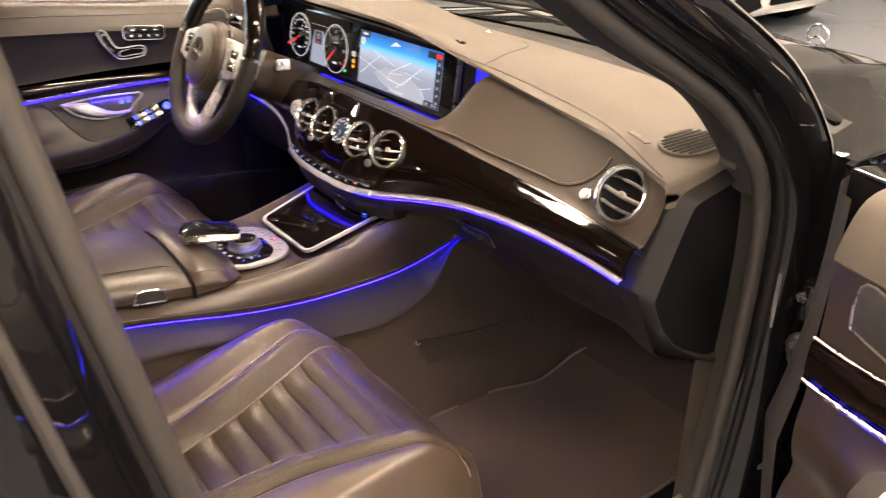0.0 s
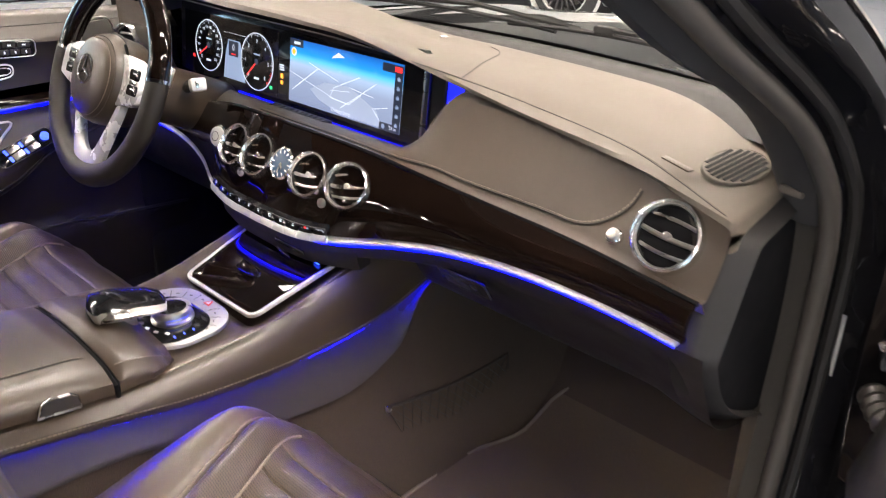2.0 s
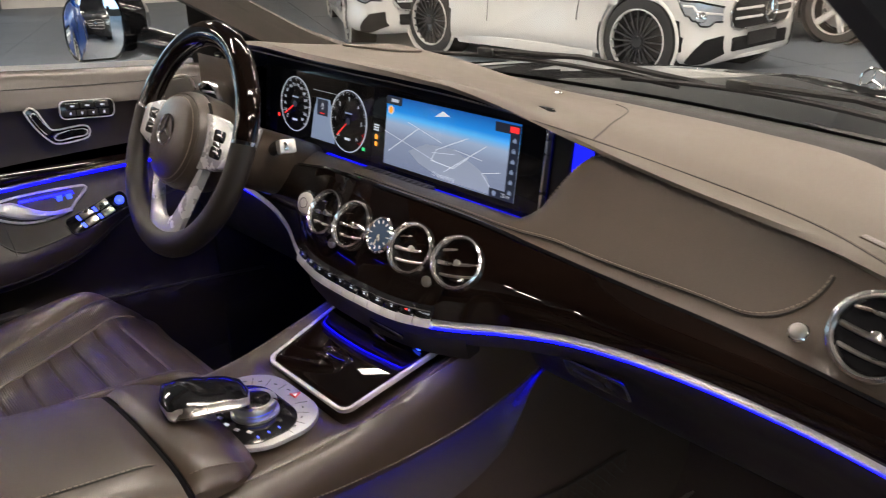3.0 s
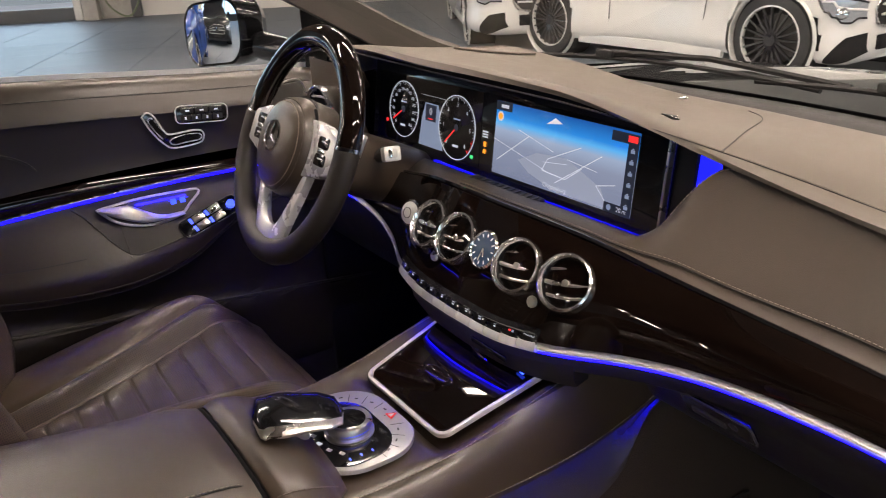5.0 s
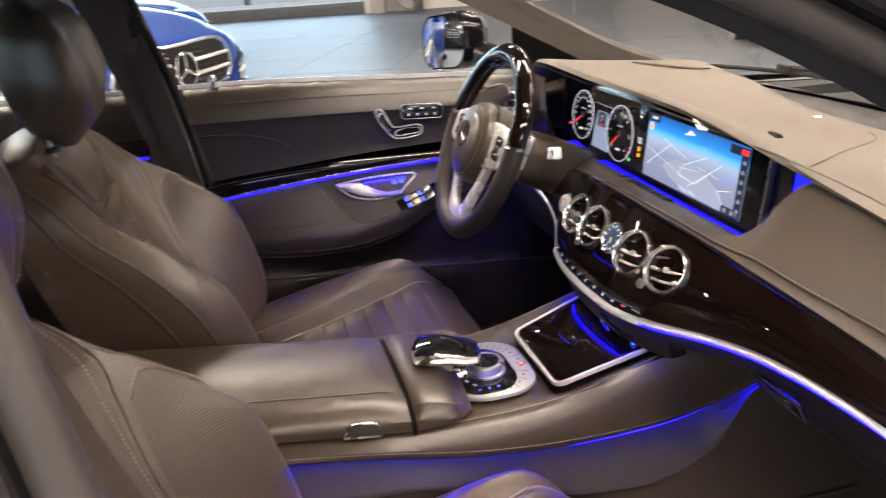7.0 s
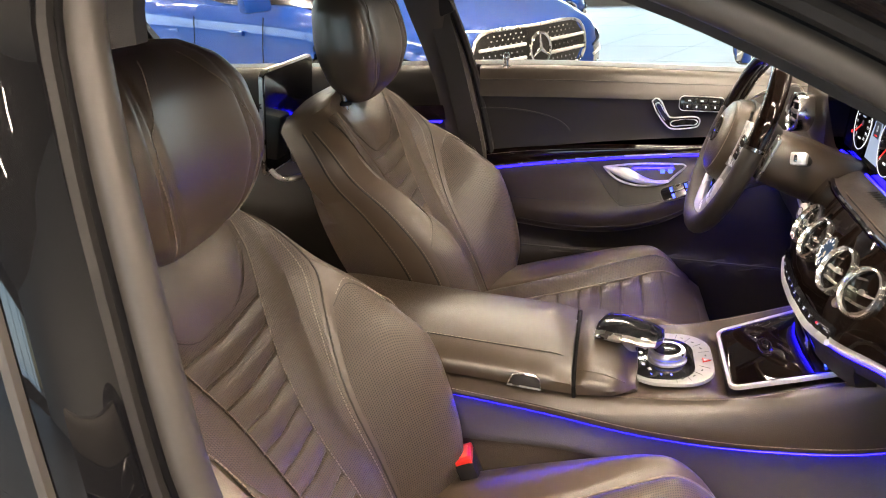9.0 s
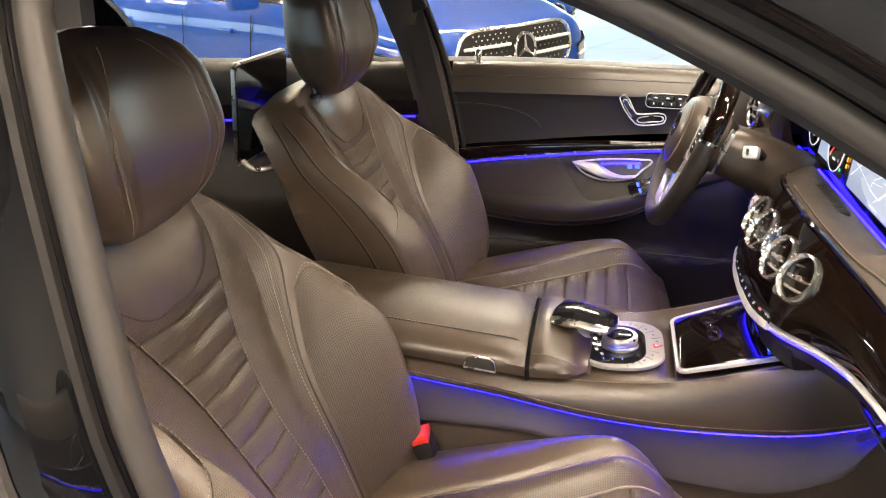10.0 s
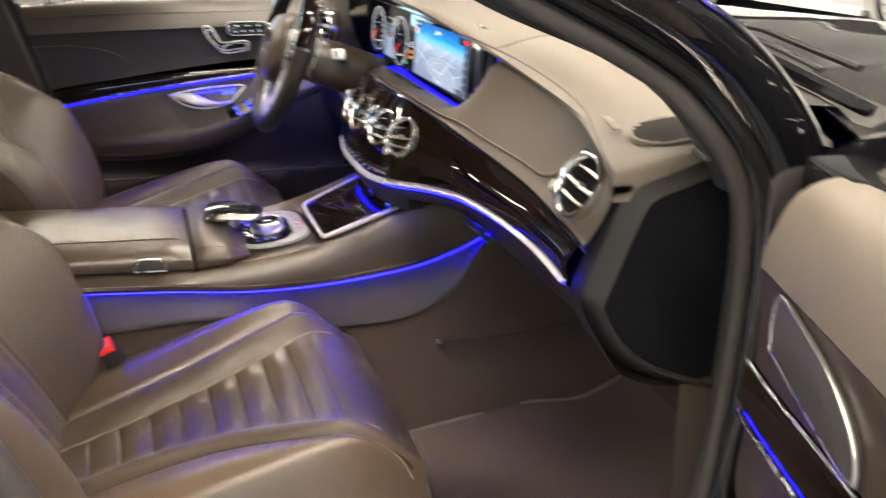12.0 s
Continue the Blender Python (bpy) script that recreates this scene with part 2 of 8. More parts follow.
CONCRETE = material("pale_concrete", (0.42, 0.40, 0.37), 0.85, vary=0.2, scale=12)
CEILING = material("ceiling_paint", (0.13, 0.128, 0.125), 0.9, vary=0.06)
# Dark tone for unseen walls, chosen for what paint and wood reflect.
WALL_DARK = material("reflected_dark_wall", (0.09, 0.088, 0.085), 0.7, vary=0.15, scale=4)
OUTSIDE = material("outdoor_paving", (0.55, 0.55, 0.54), 0.9, vary=0.2, scale=2)
LIGHT_WARM = glow("ceiling_lamp_diffuser", (1.0, 0.87, 0.76), 96.0)


# ---- building helpers ----
def thing(name, loc, label, category, group="", kind=""):
    e = new(name)
    e.location = loc
    e.empty_display_size = 0.1
    return tagged(e, label, category, group, kind)


def part(name, bm, mat, parent, label="", smooth=40, modifiers=()):
    """Links a bmesh, given in the world's metres, as one mesh object under a thing or a part."""
    me = bpy.data.meshes.new(name)
    bm.normal_update()
    bm.to_mesh(me)
    bm.free()
    me.materials.append(mat)
    if smooth:
        me.shade_smooth()
        me.set_sharp_from_angle(angle=radians(smooth))
    ob = new(name, me)
    if parent is not None:
        ob.parent = parent
        if parent.type == "EMPTY":
            ob.matrix_parent_inverse = Matrix.LocRotScale(parent.location, parent.rotation_euler, None).inverted()
    if label:
        ob["label"] = label
    return ob


def spline(pts, n):
    """n points, evenly spread, on a smooth curve through pts."""
    p = np.array(pts, float)
    if len(p) < 3:
        s = np.linspace(0, 1, n)[:, None]
        return [Vector(q) for q in p[0] * (1 - s) + p[-1] * s]
    q = np.vstack([2 * p[0] - p[1], p, 2 * p[-1] - p[-2]])
    out = []
    for i in range(1, len(q) - 2):
        for s in np.linspace(0, 1, 14, endpoint=False):
            a, b, c, d = q[i - 1:i + 3]
            out.append(0.5 * (2 * b + (c - a) * s + (2 * a - 5 * b + 4 * c - d) * s * s + (3 * b - a - 3 * c + d) * s ** 3))
    out.append(p[-1])
    out = np.array(out)
    L = np.r_[0, np.cumsum(np.linalg.norm(np.diff(out, axis=0), axis=1))]
    t = np.linspace(0, L[-1], n)
    return [Vector(v) for v in np.stack([np.interp(t, L, out[:, k]) for k in range(out.shape[1])], 1)]


def table(rows):
    """A smooth function of one variable through rows of (x, a, b, ...); gives a tuple."""
    r = np.array(rows, float)
    xs = r[:, 0]
    slopes = np.gradient(r[:, 1:], xs, axis=0)

    def f(x):
        x = min(max(x, xs[0]), xs[-1])
        i = min(max(int(np.searchsorted(xs, x)) - 1, 0), len(xs) - 2)
        h = xs[i + 1] - xs[i]
        s = (x - xs[i]) / h
        v = ((2 * s ** 3 - 3 * s * s + 1) * r[i, 1:] + (s ** 3 - 2 * s * s + s) * h * slopes[i]
             + (3 * s * s - 2 * s ** 3) * r[i + 1, 1:] + (s ** 3 - s * s) * h * slopes[i + 1])
        return tuple(float(k) for k in v)
    return f


def smoothstep(a, b, x):
    s = min(max((x - a) / (b - a), 0.0), 1.0)
    return s * s * (3 - 2 * s)


def grid(rows, closed=False, cap=False, into=None):
    """A quad surface over rows of points, with UVs in metres."""
    bm = into or bmesh.new()
    uv = bm.loops.layers.uv.verify()
    vs = [[bm.verts.new(p) for p in row] for row in rows]
    n = len(rows[0])
    us = []
    for row in rows:
        u = [0.0]
        for a, b in zip(row[:-1], row[1:]):
            u.append(u[-1] + (Vector(b) - Vector(a)).length)
        mid = u[len(u) // 2]
        us.append([x - mid for x in u])
    vv = [0.0]
    made = []
    for a, b in zip(rows[:-1], rows[1:]):
        vv.append(vv[-1] + (Vector(b[n // 2]) - Vector(a[n // 2])).length)
    for j in range(len(rows) - 1):
        for i in range(n if closed else n - 1):
            k = (i + 1) % n
            quad = [(j, i), (j, k), (j + 1, k), (j + 1, i)]
            try:
                f = bm.faces.new([vs[a][b] for a, b in quad])
            except ValueError:
                continue
            made.append(f)
            for loop, (a, b) in zip(f.loops, quad):
                loop[uv].uv = (us[a][b], vv[a])
    if cap:
        for row in (vs[0], vs[-1]):
            made.append(bm.faces.new(row))
    bmesh.ops.recalc_face_normals(bm, faces=made)
    return bm


def thick(rows, depth, into=None):
    """A surface with a back and edges: rows offset by depth along the normals of the grid."""
    nr, nc = len(rows), len(rows[0])
    back = []
    for j in range(nr):
        line = []
        for i in range(nc):
            a, b = Vector(rows[j][max(i - 1, 0)]), Vector(rows[j][min(i + 1, nc - 1)])
            c, d = Vector(rows[max(j - 1, 0)][i]), Vector(rows[min(j + 1, nr - 1)][i])
            nrm = (b - a).cross(d - c)
            nrm = nrm.normalized() if nrm.length > 1e-9 else Vector((0, 0, 1))
            line.append(Vector(rows[j][i]) - nrm * depth)
        back.append(line)
    ring = [list(r) + list(reversed(q)) for r, q in zip(rows, back)]
    return grid(ring, closed=True, cap=True, into=into)


def frames_along(pts, closed=False):
    """Tangents and steady side vectors along a line of points."""
    n = len(pts)
    out, side = [], None
    for i in range(n):
        a = pts[(i - 1) % n] if closed else pts[max(i - 1, 0)]
        b = pts[(i + 1) % n] if closed else pts[min(i + 1, n - 1)]
        tan = (b - a).normalized()
        if side is None:
            side = tan.orthogonal().normalized()
        side = (side - tan * side.dot(tan)).normalized()
        out.append((tan, side, tan.cross(side)))
    return out


def tube(pts, r, seg=8, closed=False, into=None):
    """A round bar along pts; r: a radius, or a list of one per point."""
    pts = [Vector(p) for p in pts]
    fr = frames_along(pts, closed)
    rows = []
    for i, (p, (_, s, b)) in enumerate(zip(pts, fr)):
        q = r[i] if isinstance(r, (list, tuple)) else r
        rows.append([p + (s * math.cos(a) + b * math.sin(a)) * q for a in (2 * math.pi * k / seg for k in range(seg))])
    if closed:
        rows.append(rows[0])
        bm = into or bmesh.new()
        start = len(bm.verts)
        bm = grid(rows, closed=True, into=bm)
        bmesh.ops.remove_doubles(bm, verts=bm.verts[:], dist=1e-6)
        return bm
    return grid(rows, closed=True, cap=True, into=into)


def sweep(pts, cross, ups, closed=False, into=None, cap=True):
    """Carries a closed outline (side, up) along pts; ups: an up vector, or one per point."""
    pts = [Vector(p) for p in pts]
    rows = []
    for i, (p, (tan, _, _)) in enumerate(zip(pts, frames_along(pts, closed))):
        up = Vector(ups[i] if isinstance(ups, list) else ups)
        up = (up - tan * up.dot(tan)).normalized()
        side = tan.cross(up)
        rows.append([p + side * a + up * b for a, b in cross])
    if closed:
        rows.append(rows[0])
    return grid(rows, closed=True, cap=cap and not closed, into=into)


def rounded(w, h, r, n=5):
    """A rounded rectangle round the origin, as (x, y) points."""
    r = min(r, w / 2 - 1e-5, h / 2 - 1e-5)
    out = []
    for cx, cy, a0 in ((w / 2 - r, h / 2 - r, 0), (-w / 2 + r, h / 2 - r, 90), (-w / 2 + r, -h / 2 + r, 180), (w / 2 - r, -h / 2 + r, 270)):
        for k in range(n):
            a = radians(a0 + 90 * k / (n - 1))
            out.append((cx + r * math.cos(a), cy + r * math.sin(a)))
    return out


def slab(outline, depth, m=Matrix(), bevel=0.0, into=None):
    """A plate of that outline (x, y) from z = 0 to z = depth with a softened top edge, placed by m."""
    bm = into or bmesh.new()
    pts = [Vector((x, y, 0)) for x, y in outline]
    c = sum(pts, Vector()) / len(pts)
    loops = [pts, [p + Vector((0, 0, depth - bevel)) for p in pts]]
    if bevel:
        for s, z in ((0.35, 0.75), (1.0, 1.0)):
            row = []
            for p in pts:
                d = p - c
                row.append(p - d.normalized() * min(bevel * s, d.length * 0.5) + Vector((0, 0, depth - bevel + bevel * z)))
            loops.append(row)
    rows = [[m @ p for p in row] for row in loops]
    return grid(rows, closed=True, cap=True, into=bm)


def box(sx, sy, sz, m=Matrix(), bevel=0.0, into=None):
    """A block with softened edges, centred on the origin and placed by m."""
    bm = bmesh.new()
    bmesh.ops.create_cube(bm, size=1.0, matrix=Matrix.Diagonal((sx, sy, sz, 1)))
    if bevel:
        bmesh.ops.bevel(bm, geom=bm.edges[:], offset=bevel, segments=2, affect="EDGES", profile=0.6)
    bm.transform(m)
    if into is None:
        return bm
    me = bpy.data.meshes.new("tmp")
    bm.to_mesh(me)
    bm.free()
    into.from_mesh(me)
    bpy.data.meshes.remove(me)
    return into


def lathe(profile, seg=32, m=Matrix(), into=None, cap=True):
    """A turned shape: profile of (radius, height), about z, placed by m."""
    rows = [[m @ Vector((r * math.cos(a), r * math.sin(a), h)) for a in (2 * math.pi * k / seg for k in range(seg))] for r, h in profile]
    return grid(rows, closed=True, cap=cap, into=into)


def facing(loc, normal, up=(0, 0, 1)):
    """The pose whose z looks along normal, with y as near to up as may be."""
    z = Vector(normal).normalized()
    y = Vector(up)
    y = (y - z * y.dot(z)).normalized()
    x = y.cross(z)
    return Matrix.Translation(loc) @ Matrix((x, y, z)).transposed().to_4x4()


def lettering(name, text, size, m, mat, parent, align="CENTER"):
    c = bpy.data.curves.new(name, "FONT")
    c.body, c.size, c.align_x, c.align_y, c.extrude = text, size, align, "CENTER", 0.0
    tmp = new("tmp_text", c)
    me = bpy.data.meshes.new_from_object(tmp.evaluated_get(bpy.context.evaluated_depsgraph_get()))
    bpy.data.objects.remove(tmp)
    me.transform(m)
    me.materials.clear()
    me.materials.append(mat)
    me.name = name
    ob = new(name, me)
    ob.parent = parent
    if parent.type == "EMPTY":
        ob.matrix_parent_inverse = Matrix.LocRotScale(parent.location, parent.rotation_euler, None).inverted()
    return ob


def stitches(pts, parent, mat=None, r=0.0008, name="stitching", label="pale sewn thread"):
    """A sewn seam: a row of short raised threads along a line."""
    pts = [Vector(p) for p in pts]
    L = [0.0]
    for a, b in zip(pts[:-1], pts[1:]):
        L.append(L[-1] + (b - a).length)
    n = max(2, int(L[-1] / 0.0060))
    arr = np.array([tuple(p) for p in pts])
    verts, faces = [], []
    at = lambda s: Vector([float(np.interp(s, L, arr[:, k])) for k in range(3)])
    for i in range(n):
        a, b = at(L[-1] * i / n), at(L[-1] * i / n + 0.0042)
        d = (b - a).normalized()
        s1 = d.orthogonal().normalized() * r
        s2 = d.cross(s1)
        k = len(verts)
        for p in (a, b):
            verts += [p + s1, p + s2, p - s1, p - s2]
        faces += [(k + q, k + (q + 1) % 4, k + 4 + (q + 1) % 4, k + 4 + q) for q in range(4)] + [(k, k + 1, k + 2, k + 3), (k + 4, k + 5, k + 6, k + 7)]
    me = bpy.data.meshes.new(name)
    me.from_pydata(verts, [], faces)
    bm = bmesh.new()
    bm.from_mesh(me)
    bpy.data.meshes.remove(me)
    return part(name, bm, mat or THREAD, parent, label, smooth=0)


# ---- dashboard ----
dash = thing("dashboard", (0, 0.1, 0.6), "brown leather dashboard with dark burr wood band and chrome strip", "dashboard")
STRIP = table([(0, -0.186, 0.762), (0.1, -0.180, 0.763), (0.17, -0.166, 0.771), (0.25, -0.134, 0.782), (0.33, -0.114, 0.793), (0.41, -0.106, 0.801),
               (0.5, -0.100, 0.804), (0.58, -0.098, 0.803), (0.65, -0.103, 0.803), (0.714, -0.112, 0.803)])
WOOD_TOP = table([(0, -0.122, 0.902), (0.10, -0.121, 0.902), (0.17, -0.112, 0.896), (0.25, -0.094, 0.880), (0.33, -0.079, 0.866), (0.41, -0.071, 0.857), (0.49, -0.071, 0.853),
                  (0.57, -0.077, 0.850), (0.65, -0.088, 0.847), (0.714, -0.100, 0.847)])
PAD_EDGE = table([(-0.72, -0.045, 0.955), (-0.64, -0.03, 0.985), (-0.56, -0.06, 1.035), (-0.48, -0.085, 1.058), (-0.2, -0.088, 1.062), (0.0, -0.080, 1.059),
                  (0.09, -0.074, 1.054), (0.17, -0.047, 1.033), (0.25, -0.014, 1.003), (0.33, 0.008, 0.979), (0.41, 0.014, 0.964), (0.49, 0.007, 0.956),
                  (0.57, -0.010, 0.951), (0.64, -0.036, 0.945), (0.69, -0.054, 0.940), (0.72, -0.060, 0.934)])
CREST = table([(-0.72, 0.975), (-0.5, 1.026), (-0.3, 1.024), (-0.1, 1.014), (0.2, 1.007), (0.4, 0.995), (0.55, 0.980), (0.66, 0.957), (0.72, 0.936)])


def strip_at(x):
    y, z = STRIP(abs(x))
    return Vector((x, y, z))


def wood_top_at(x):
    y, z = WOOD_TOP(abs(x))
    return Vector((x, y, z))


def wood_at(x, s, out=0.0):
    """A point on the wood band, s from its lower edge to its upper edge."""
    a, b = strip_at(x) + Vector((0, 0.001, 0.006)), wood_top_at(x)
    p = a.lerp(b, s)
    bulge = 0.009 * math.sin(math.pi * s) + out
    return p + Vector((0, -bulge, 0.10 * bulge))


def frange(a, b, n):
    return [a + (b - a) * i / (n - 1) for i in range(n)]


# upper pad, from its rolled front lip to the windscreen
def pad_curve(x):
    y, z = PAD_EDGE(x)
    (zc,) = CREST(x)
    ye = 0.205 + 0.11 * x * x + 0.05 * smoothstep(0.1, -0.3, x)
    ym = y + 0.45 * (ye - 0.07 - y)
    return spline([(x, y + 0.030, z - 0.009), (x, y + 0.007, z - 0.0065), (x, y + 0.001, z - 0.0036), (x, y + 0.004, z + 0.0005), (x, y + 0.020, z + 0.003),
                   (x, ym, z * 0.45 + zc * 0.55 + 0.005), (x, ye - 0.07, zc), (x, ye, zc - 0.006), (x, ye + 0.010, zc - 0.020)], 40)


def pad_at(x, y, up=0.0):
    c = [p for p in pad_curve(x)][12:]
    return Vector((x, y, float(np.interp(y, [p.y for p in c], [p.z for p in c])) + up))


pad_rows = [pad_curve(x) for x in frange(-0.72, 0.716, 100)]
pad_rows += [[p + Vector((dx, 0, -dz)) for p in pad_rows[-1]] for dx, dz in ((0.004, 0.003), (0.006, 0.009), (0.006, 0.030))]
part("upper_pad", grid(pad_rows), DASH_TOP, dash, "pale brown leather dashboard top")
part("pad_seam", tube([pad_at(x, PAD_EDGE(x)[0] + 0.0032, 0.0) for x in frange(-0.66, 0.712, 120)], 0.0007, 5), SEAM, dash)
stitches([pad_at(x, PAD_EDGE(x)[0] + 0.0062, 0.0003) for x in frange(-0.66, 0.712, 120)], dash, THREAD_DARK, 0.0006)
# join line across the pad
seam = [(p.x, p.y) for p in spline([(0.268, PAD_EDGE(0.268)[0] + 0.006), (0.247, 0.06), (0.217, 0.135), (0.195, 0.165), (0.165, 0.180)], 26)]
part("pad_join", tube([pad_at(x, y, 0.0001) for x, y in seam], 0.0009, 5), SEAM, dash)


# lower leather panel, which runs under the display as a ledge
def panel_top(x):
    y, z = PAD_EDGE(x)
    hi = Vector((x, y + 0.012, z - 0.0055))
    lo = Vector((x, -0.030, 0.884))
    k = smoothstep(0.185, 0.285, x) if x > 0 else smoothstep(-0.50, -0.56, x)
    return lo.lerp(hi, k)


def panel_at(x, s, out=0.0):
    a, b = wood_top_at(x) + Vector((0, 0.010, 0.002)), panel_top(x)
    p = a.lerp(b, s)
    tall = max(0.0, b.z - a.z)
    return p + Vector((0, 0.25 * tall * math.sin(math.pi * s) * 0.35 - out, out * 0.5 + 0.006 * math.sin(math.pi * min(1, s * 1.0)) * (1 - min(1, tall / 0.05))))


rows = [[wood_top_at(x) + Vector((0, 0.012, -0.012)), wood_top_at(x) + Vector((0, 0.004, 0.004))] + [panel_at(x, s) for s in frange(0.04, 1, 16)]
        for x in frange(-0.72, 0.72, 150)]
part("mid_panel", grid(rows), LEATHER_PANEL, dash, "brown leather panel below the dashboard top")
# sewn edge of the knee panel: from the scoop, along the wood, and up before the outer vent
edge = [panel_at(0.205 + 0.09 * k, 0.99 - 0.02 * k, 0.002) for k in frange(0, 1, 12)]
stitches(edge, dash, THREAD, 0.0007)
low = [panel_at(x, 0.09 + 0.05 * smoothstep(0.3, 0.5, x), 0.0015) for x in frange(-0.1, 0.50, 50)]
low += [panel_at(0.50 + 0.085 * math.sin(a), 0.14 + 0.72 * (1 - math.cos(a)), 0.0015) for a in frange(0.1, 1.45, 16)]
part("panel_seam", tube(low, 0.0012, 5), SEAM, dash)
stitches([p + Vector((-0.001, -0.0012, 0.004)) for p in low], dash, THREAD, 0.0006)

# wood band, dark gap above it and the chrome strip with its light below
rows = [[wood_at(x, s) for s in frange(0, 1, 14)] for x in frange(-0.715, 0.715, 130)]
part("wood_band", thick(rows, 0.006), WOOD, dash, "dark brown lacquered burr wood band")
part("wood_edge", tube([wood_top_at(x) + Vector((0, 0.0035, 0.0025)) for x in frange(-0.715, 0.715, 110)], 0.0035, 6), BLACK_GLOSS, dash)
part("chrome_strip", sweep([strip_at(x) + Vector((0, -0.003, 0)) for x in frange(-0.715, 0.705, 110)],
                           [(-0.005, -0.0030), (0.003, -0.0042), (0.0056, -0.0022), (0.0048, 0.0008), (-0.002, 0.0045), (-0.006, 0.0045)], (0, 0, 1)), SILVER, dash, "satin silver trim strip")
part("ambient_strip", tube([strip_at(x) + Vector((0, 0.0005, -0.0090)) for x in frange(-0.71, 0.70, 100)], 0.0016, 6), LED_DASH, dash, "glowing blue ambient light strip")

# lower dash with the glove box
rows = []
for x in frange(-0.16, 0.735, 60):
    a = strip_at(x) + Vector((0, 0.006, -0.014))
    k = smoothstep(0.60, 0.735, x)
    rows.append(spline([a, a + Vector((0, 0.004, -0.018)), (x, -0.045 - 0.03 * k, 0.715), (x, -0.005 - 0.03 * k, 0.655), (x, 0.05, 0.618), (x, 0.16, 0.600)], 18))
part("glove_box", grid(rows), LEATHER_DARK, dash, "dark leather glove box front")
part("glove_box_gap", tube([rows[8][i] + Vector((0.0, -0.0005, 0)) for i in range(2, 17)], 0.0015, 5), SEAM, dash)
bz = Vector((0.360, -0.088, 0.742))
gm = facing(bz, (0.0, -0.86, -0.5))
part("glove_latch", slab(rounded(0.092, 0.034, 0.006), 0.005, gm, 0.001), BLACK_GLOSS, dash, "recessed black glove box latch")
part("latch_rim", tube([gm @ Vector((x, y, 0.004)) for x, y in rounded(0.094, 0.036, 0.007)], 0.0014, 5, closed=True), GREY_PLASTIC, dash)
part("glove_lock", lathe([(0.006, 0.003), (0.006, 0.006), (0.0045, 0.0065)], 14, gm @ pose(0.022, 0.003, 0)), GREY_PLASTIC, dash)
part("glove_lever", box(0.045, 0.011, 0.004, gm @ pose(-0.012, -0.004, 0.005), 0.0015), GREY_PLASTIC, dash)
rows = [[(x, 0.10, 0.602), (x, 0.30, 0.58), (x, 0.45, 0.56)] for x in frange(-0.735, 0.735, 4)]
part("footwell_cover", grid(rows), BLACK_PLASTIC, dash)
# driver's knee cover
rows = []
for x in frange(-0.72, -0.16, 30):
    a = strip_at(x) + Vector((0, 0.006, -0.014))
    rows.append(spline([a, (x, -0.09, 0.72), (x, -0.03, 0.64), (x, 0.10, 0.60)], 10))
part("knee_cover", grid(rows), BLACK_PLASTIC, dash)


# round air vents
def vent(x, y, z, r, n, parent, roll=0.0):
    m = facing((x, y, z), n) @ pose(0, 0, 0, 0, 0, roll)
    ring = part("air_vent", lathe([(r * 0.80, -0.028), (r * 0.82, -0.004), (r * 0.86, 0.004), (r * 0.93, 0.0075), (r, 0.006), (r * 1.04, 0.0), (r * 1.04, -0.010), (r, -0.028)], 40, m, cap=False),
                VENT_RING, parent, "round air vent with chrome ring")
    part("vent_well", lathe([(r * 0.84, -0.0085), (0.001, -0.0095)], 24, m), DEEP, ring)
    inner = lathe([(r * 0.80, -0.002), (r * 0.83, 0.001), (r * 0.86, -0.002), (r * 0.84, -0.006), (r * 0.80, -0.002)], 36, m, cap=False)
    part("inner_ring", inner, BLACK_GLOSS, ring)
    for k, yy in enumerate((-0.44, 0.0, 0.44)):
        half = math.sqrt(max(0.02, 0.80 ** 2 - yy * yy)) * r
        bar = []
        for t in frange(-1, 1, 9):
            bar.append(Vector((half * t, yy * r - 0.05 * r * (1 - t * t) * (1 if yy <= 0 else -1), -0.004)))
        wide = 0.055 * r if k != 1 else 0.075 * r
        bm = sweep([m @ p for p in bar], [(-wide * 0.6, -wide), (wide * 0.9, -wide * 0.7), (wide * 1.2, 0), (wide * 0.9, wide * 0.7), (-wide * 0.6, wide)], m.to_3x3() @ Vector((0, 1, 0)))
        part("vent_vane", bm, SATIN, ring)
    knob = lathe([(0.11 * r, -0.006), (0.12 * r, 0.002), (0.06 * r, 0.003)], 14, m)
    part("vane_grip", knob, SATIN, ring)
    return ring


def wood_normal(x, s):
    a = wood_at(x + 0.01, s) - wood_at(x - 0.01, s)
    b = wood_at(x, s + 0.05) - wood_at(x, s - 0.05)
    n = a.cross(b).normalized()
    return n if n.y < 0 else -n


for x in (-0.103, -0.032, 0.097, 0.173):
    n = wood_normal(x, 0.55)
    n = (n + Vector((0.10, 0, 0.18))).normalized()
    p = wood_at(x, 0.60) + n * 0.0085
    vent(p.x, p.y, p.z, 0.0355, n, dash, 4)
# analogue clock between the vents
n = wood_normal(0.029, 0.6)
cm = facing(wood_at(0.029, 0.62) + n * 0.003, n)
clock = part("clock", lathe([(0.0255, -0.004), (0.0265, 0.003), (0.024, 0.006), (0.0225, 0.004), (0.0225, 0.003)], 36, cm), CHROME, dash, "small analogue clock with chrome rim")
part("clock_face", lathe([(0.0225, 0.0036), (0.001, 0.0038)], 30, cm), material("clock_dial", (0.03, 0.06, 0.12), 0.25, vary=0.1), clock, "dark blue clock dial")
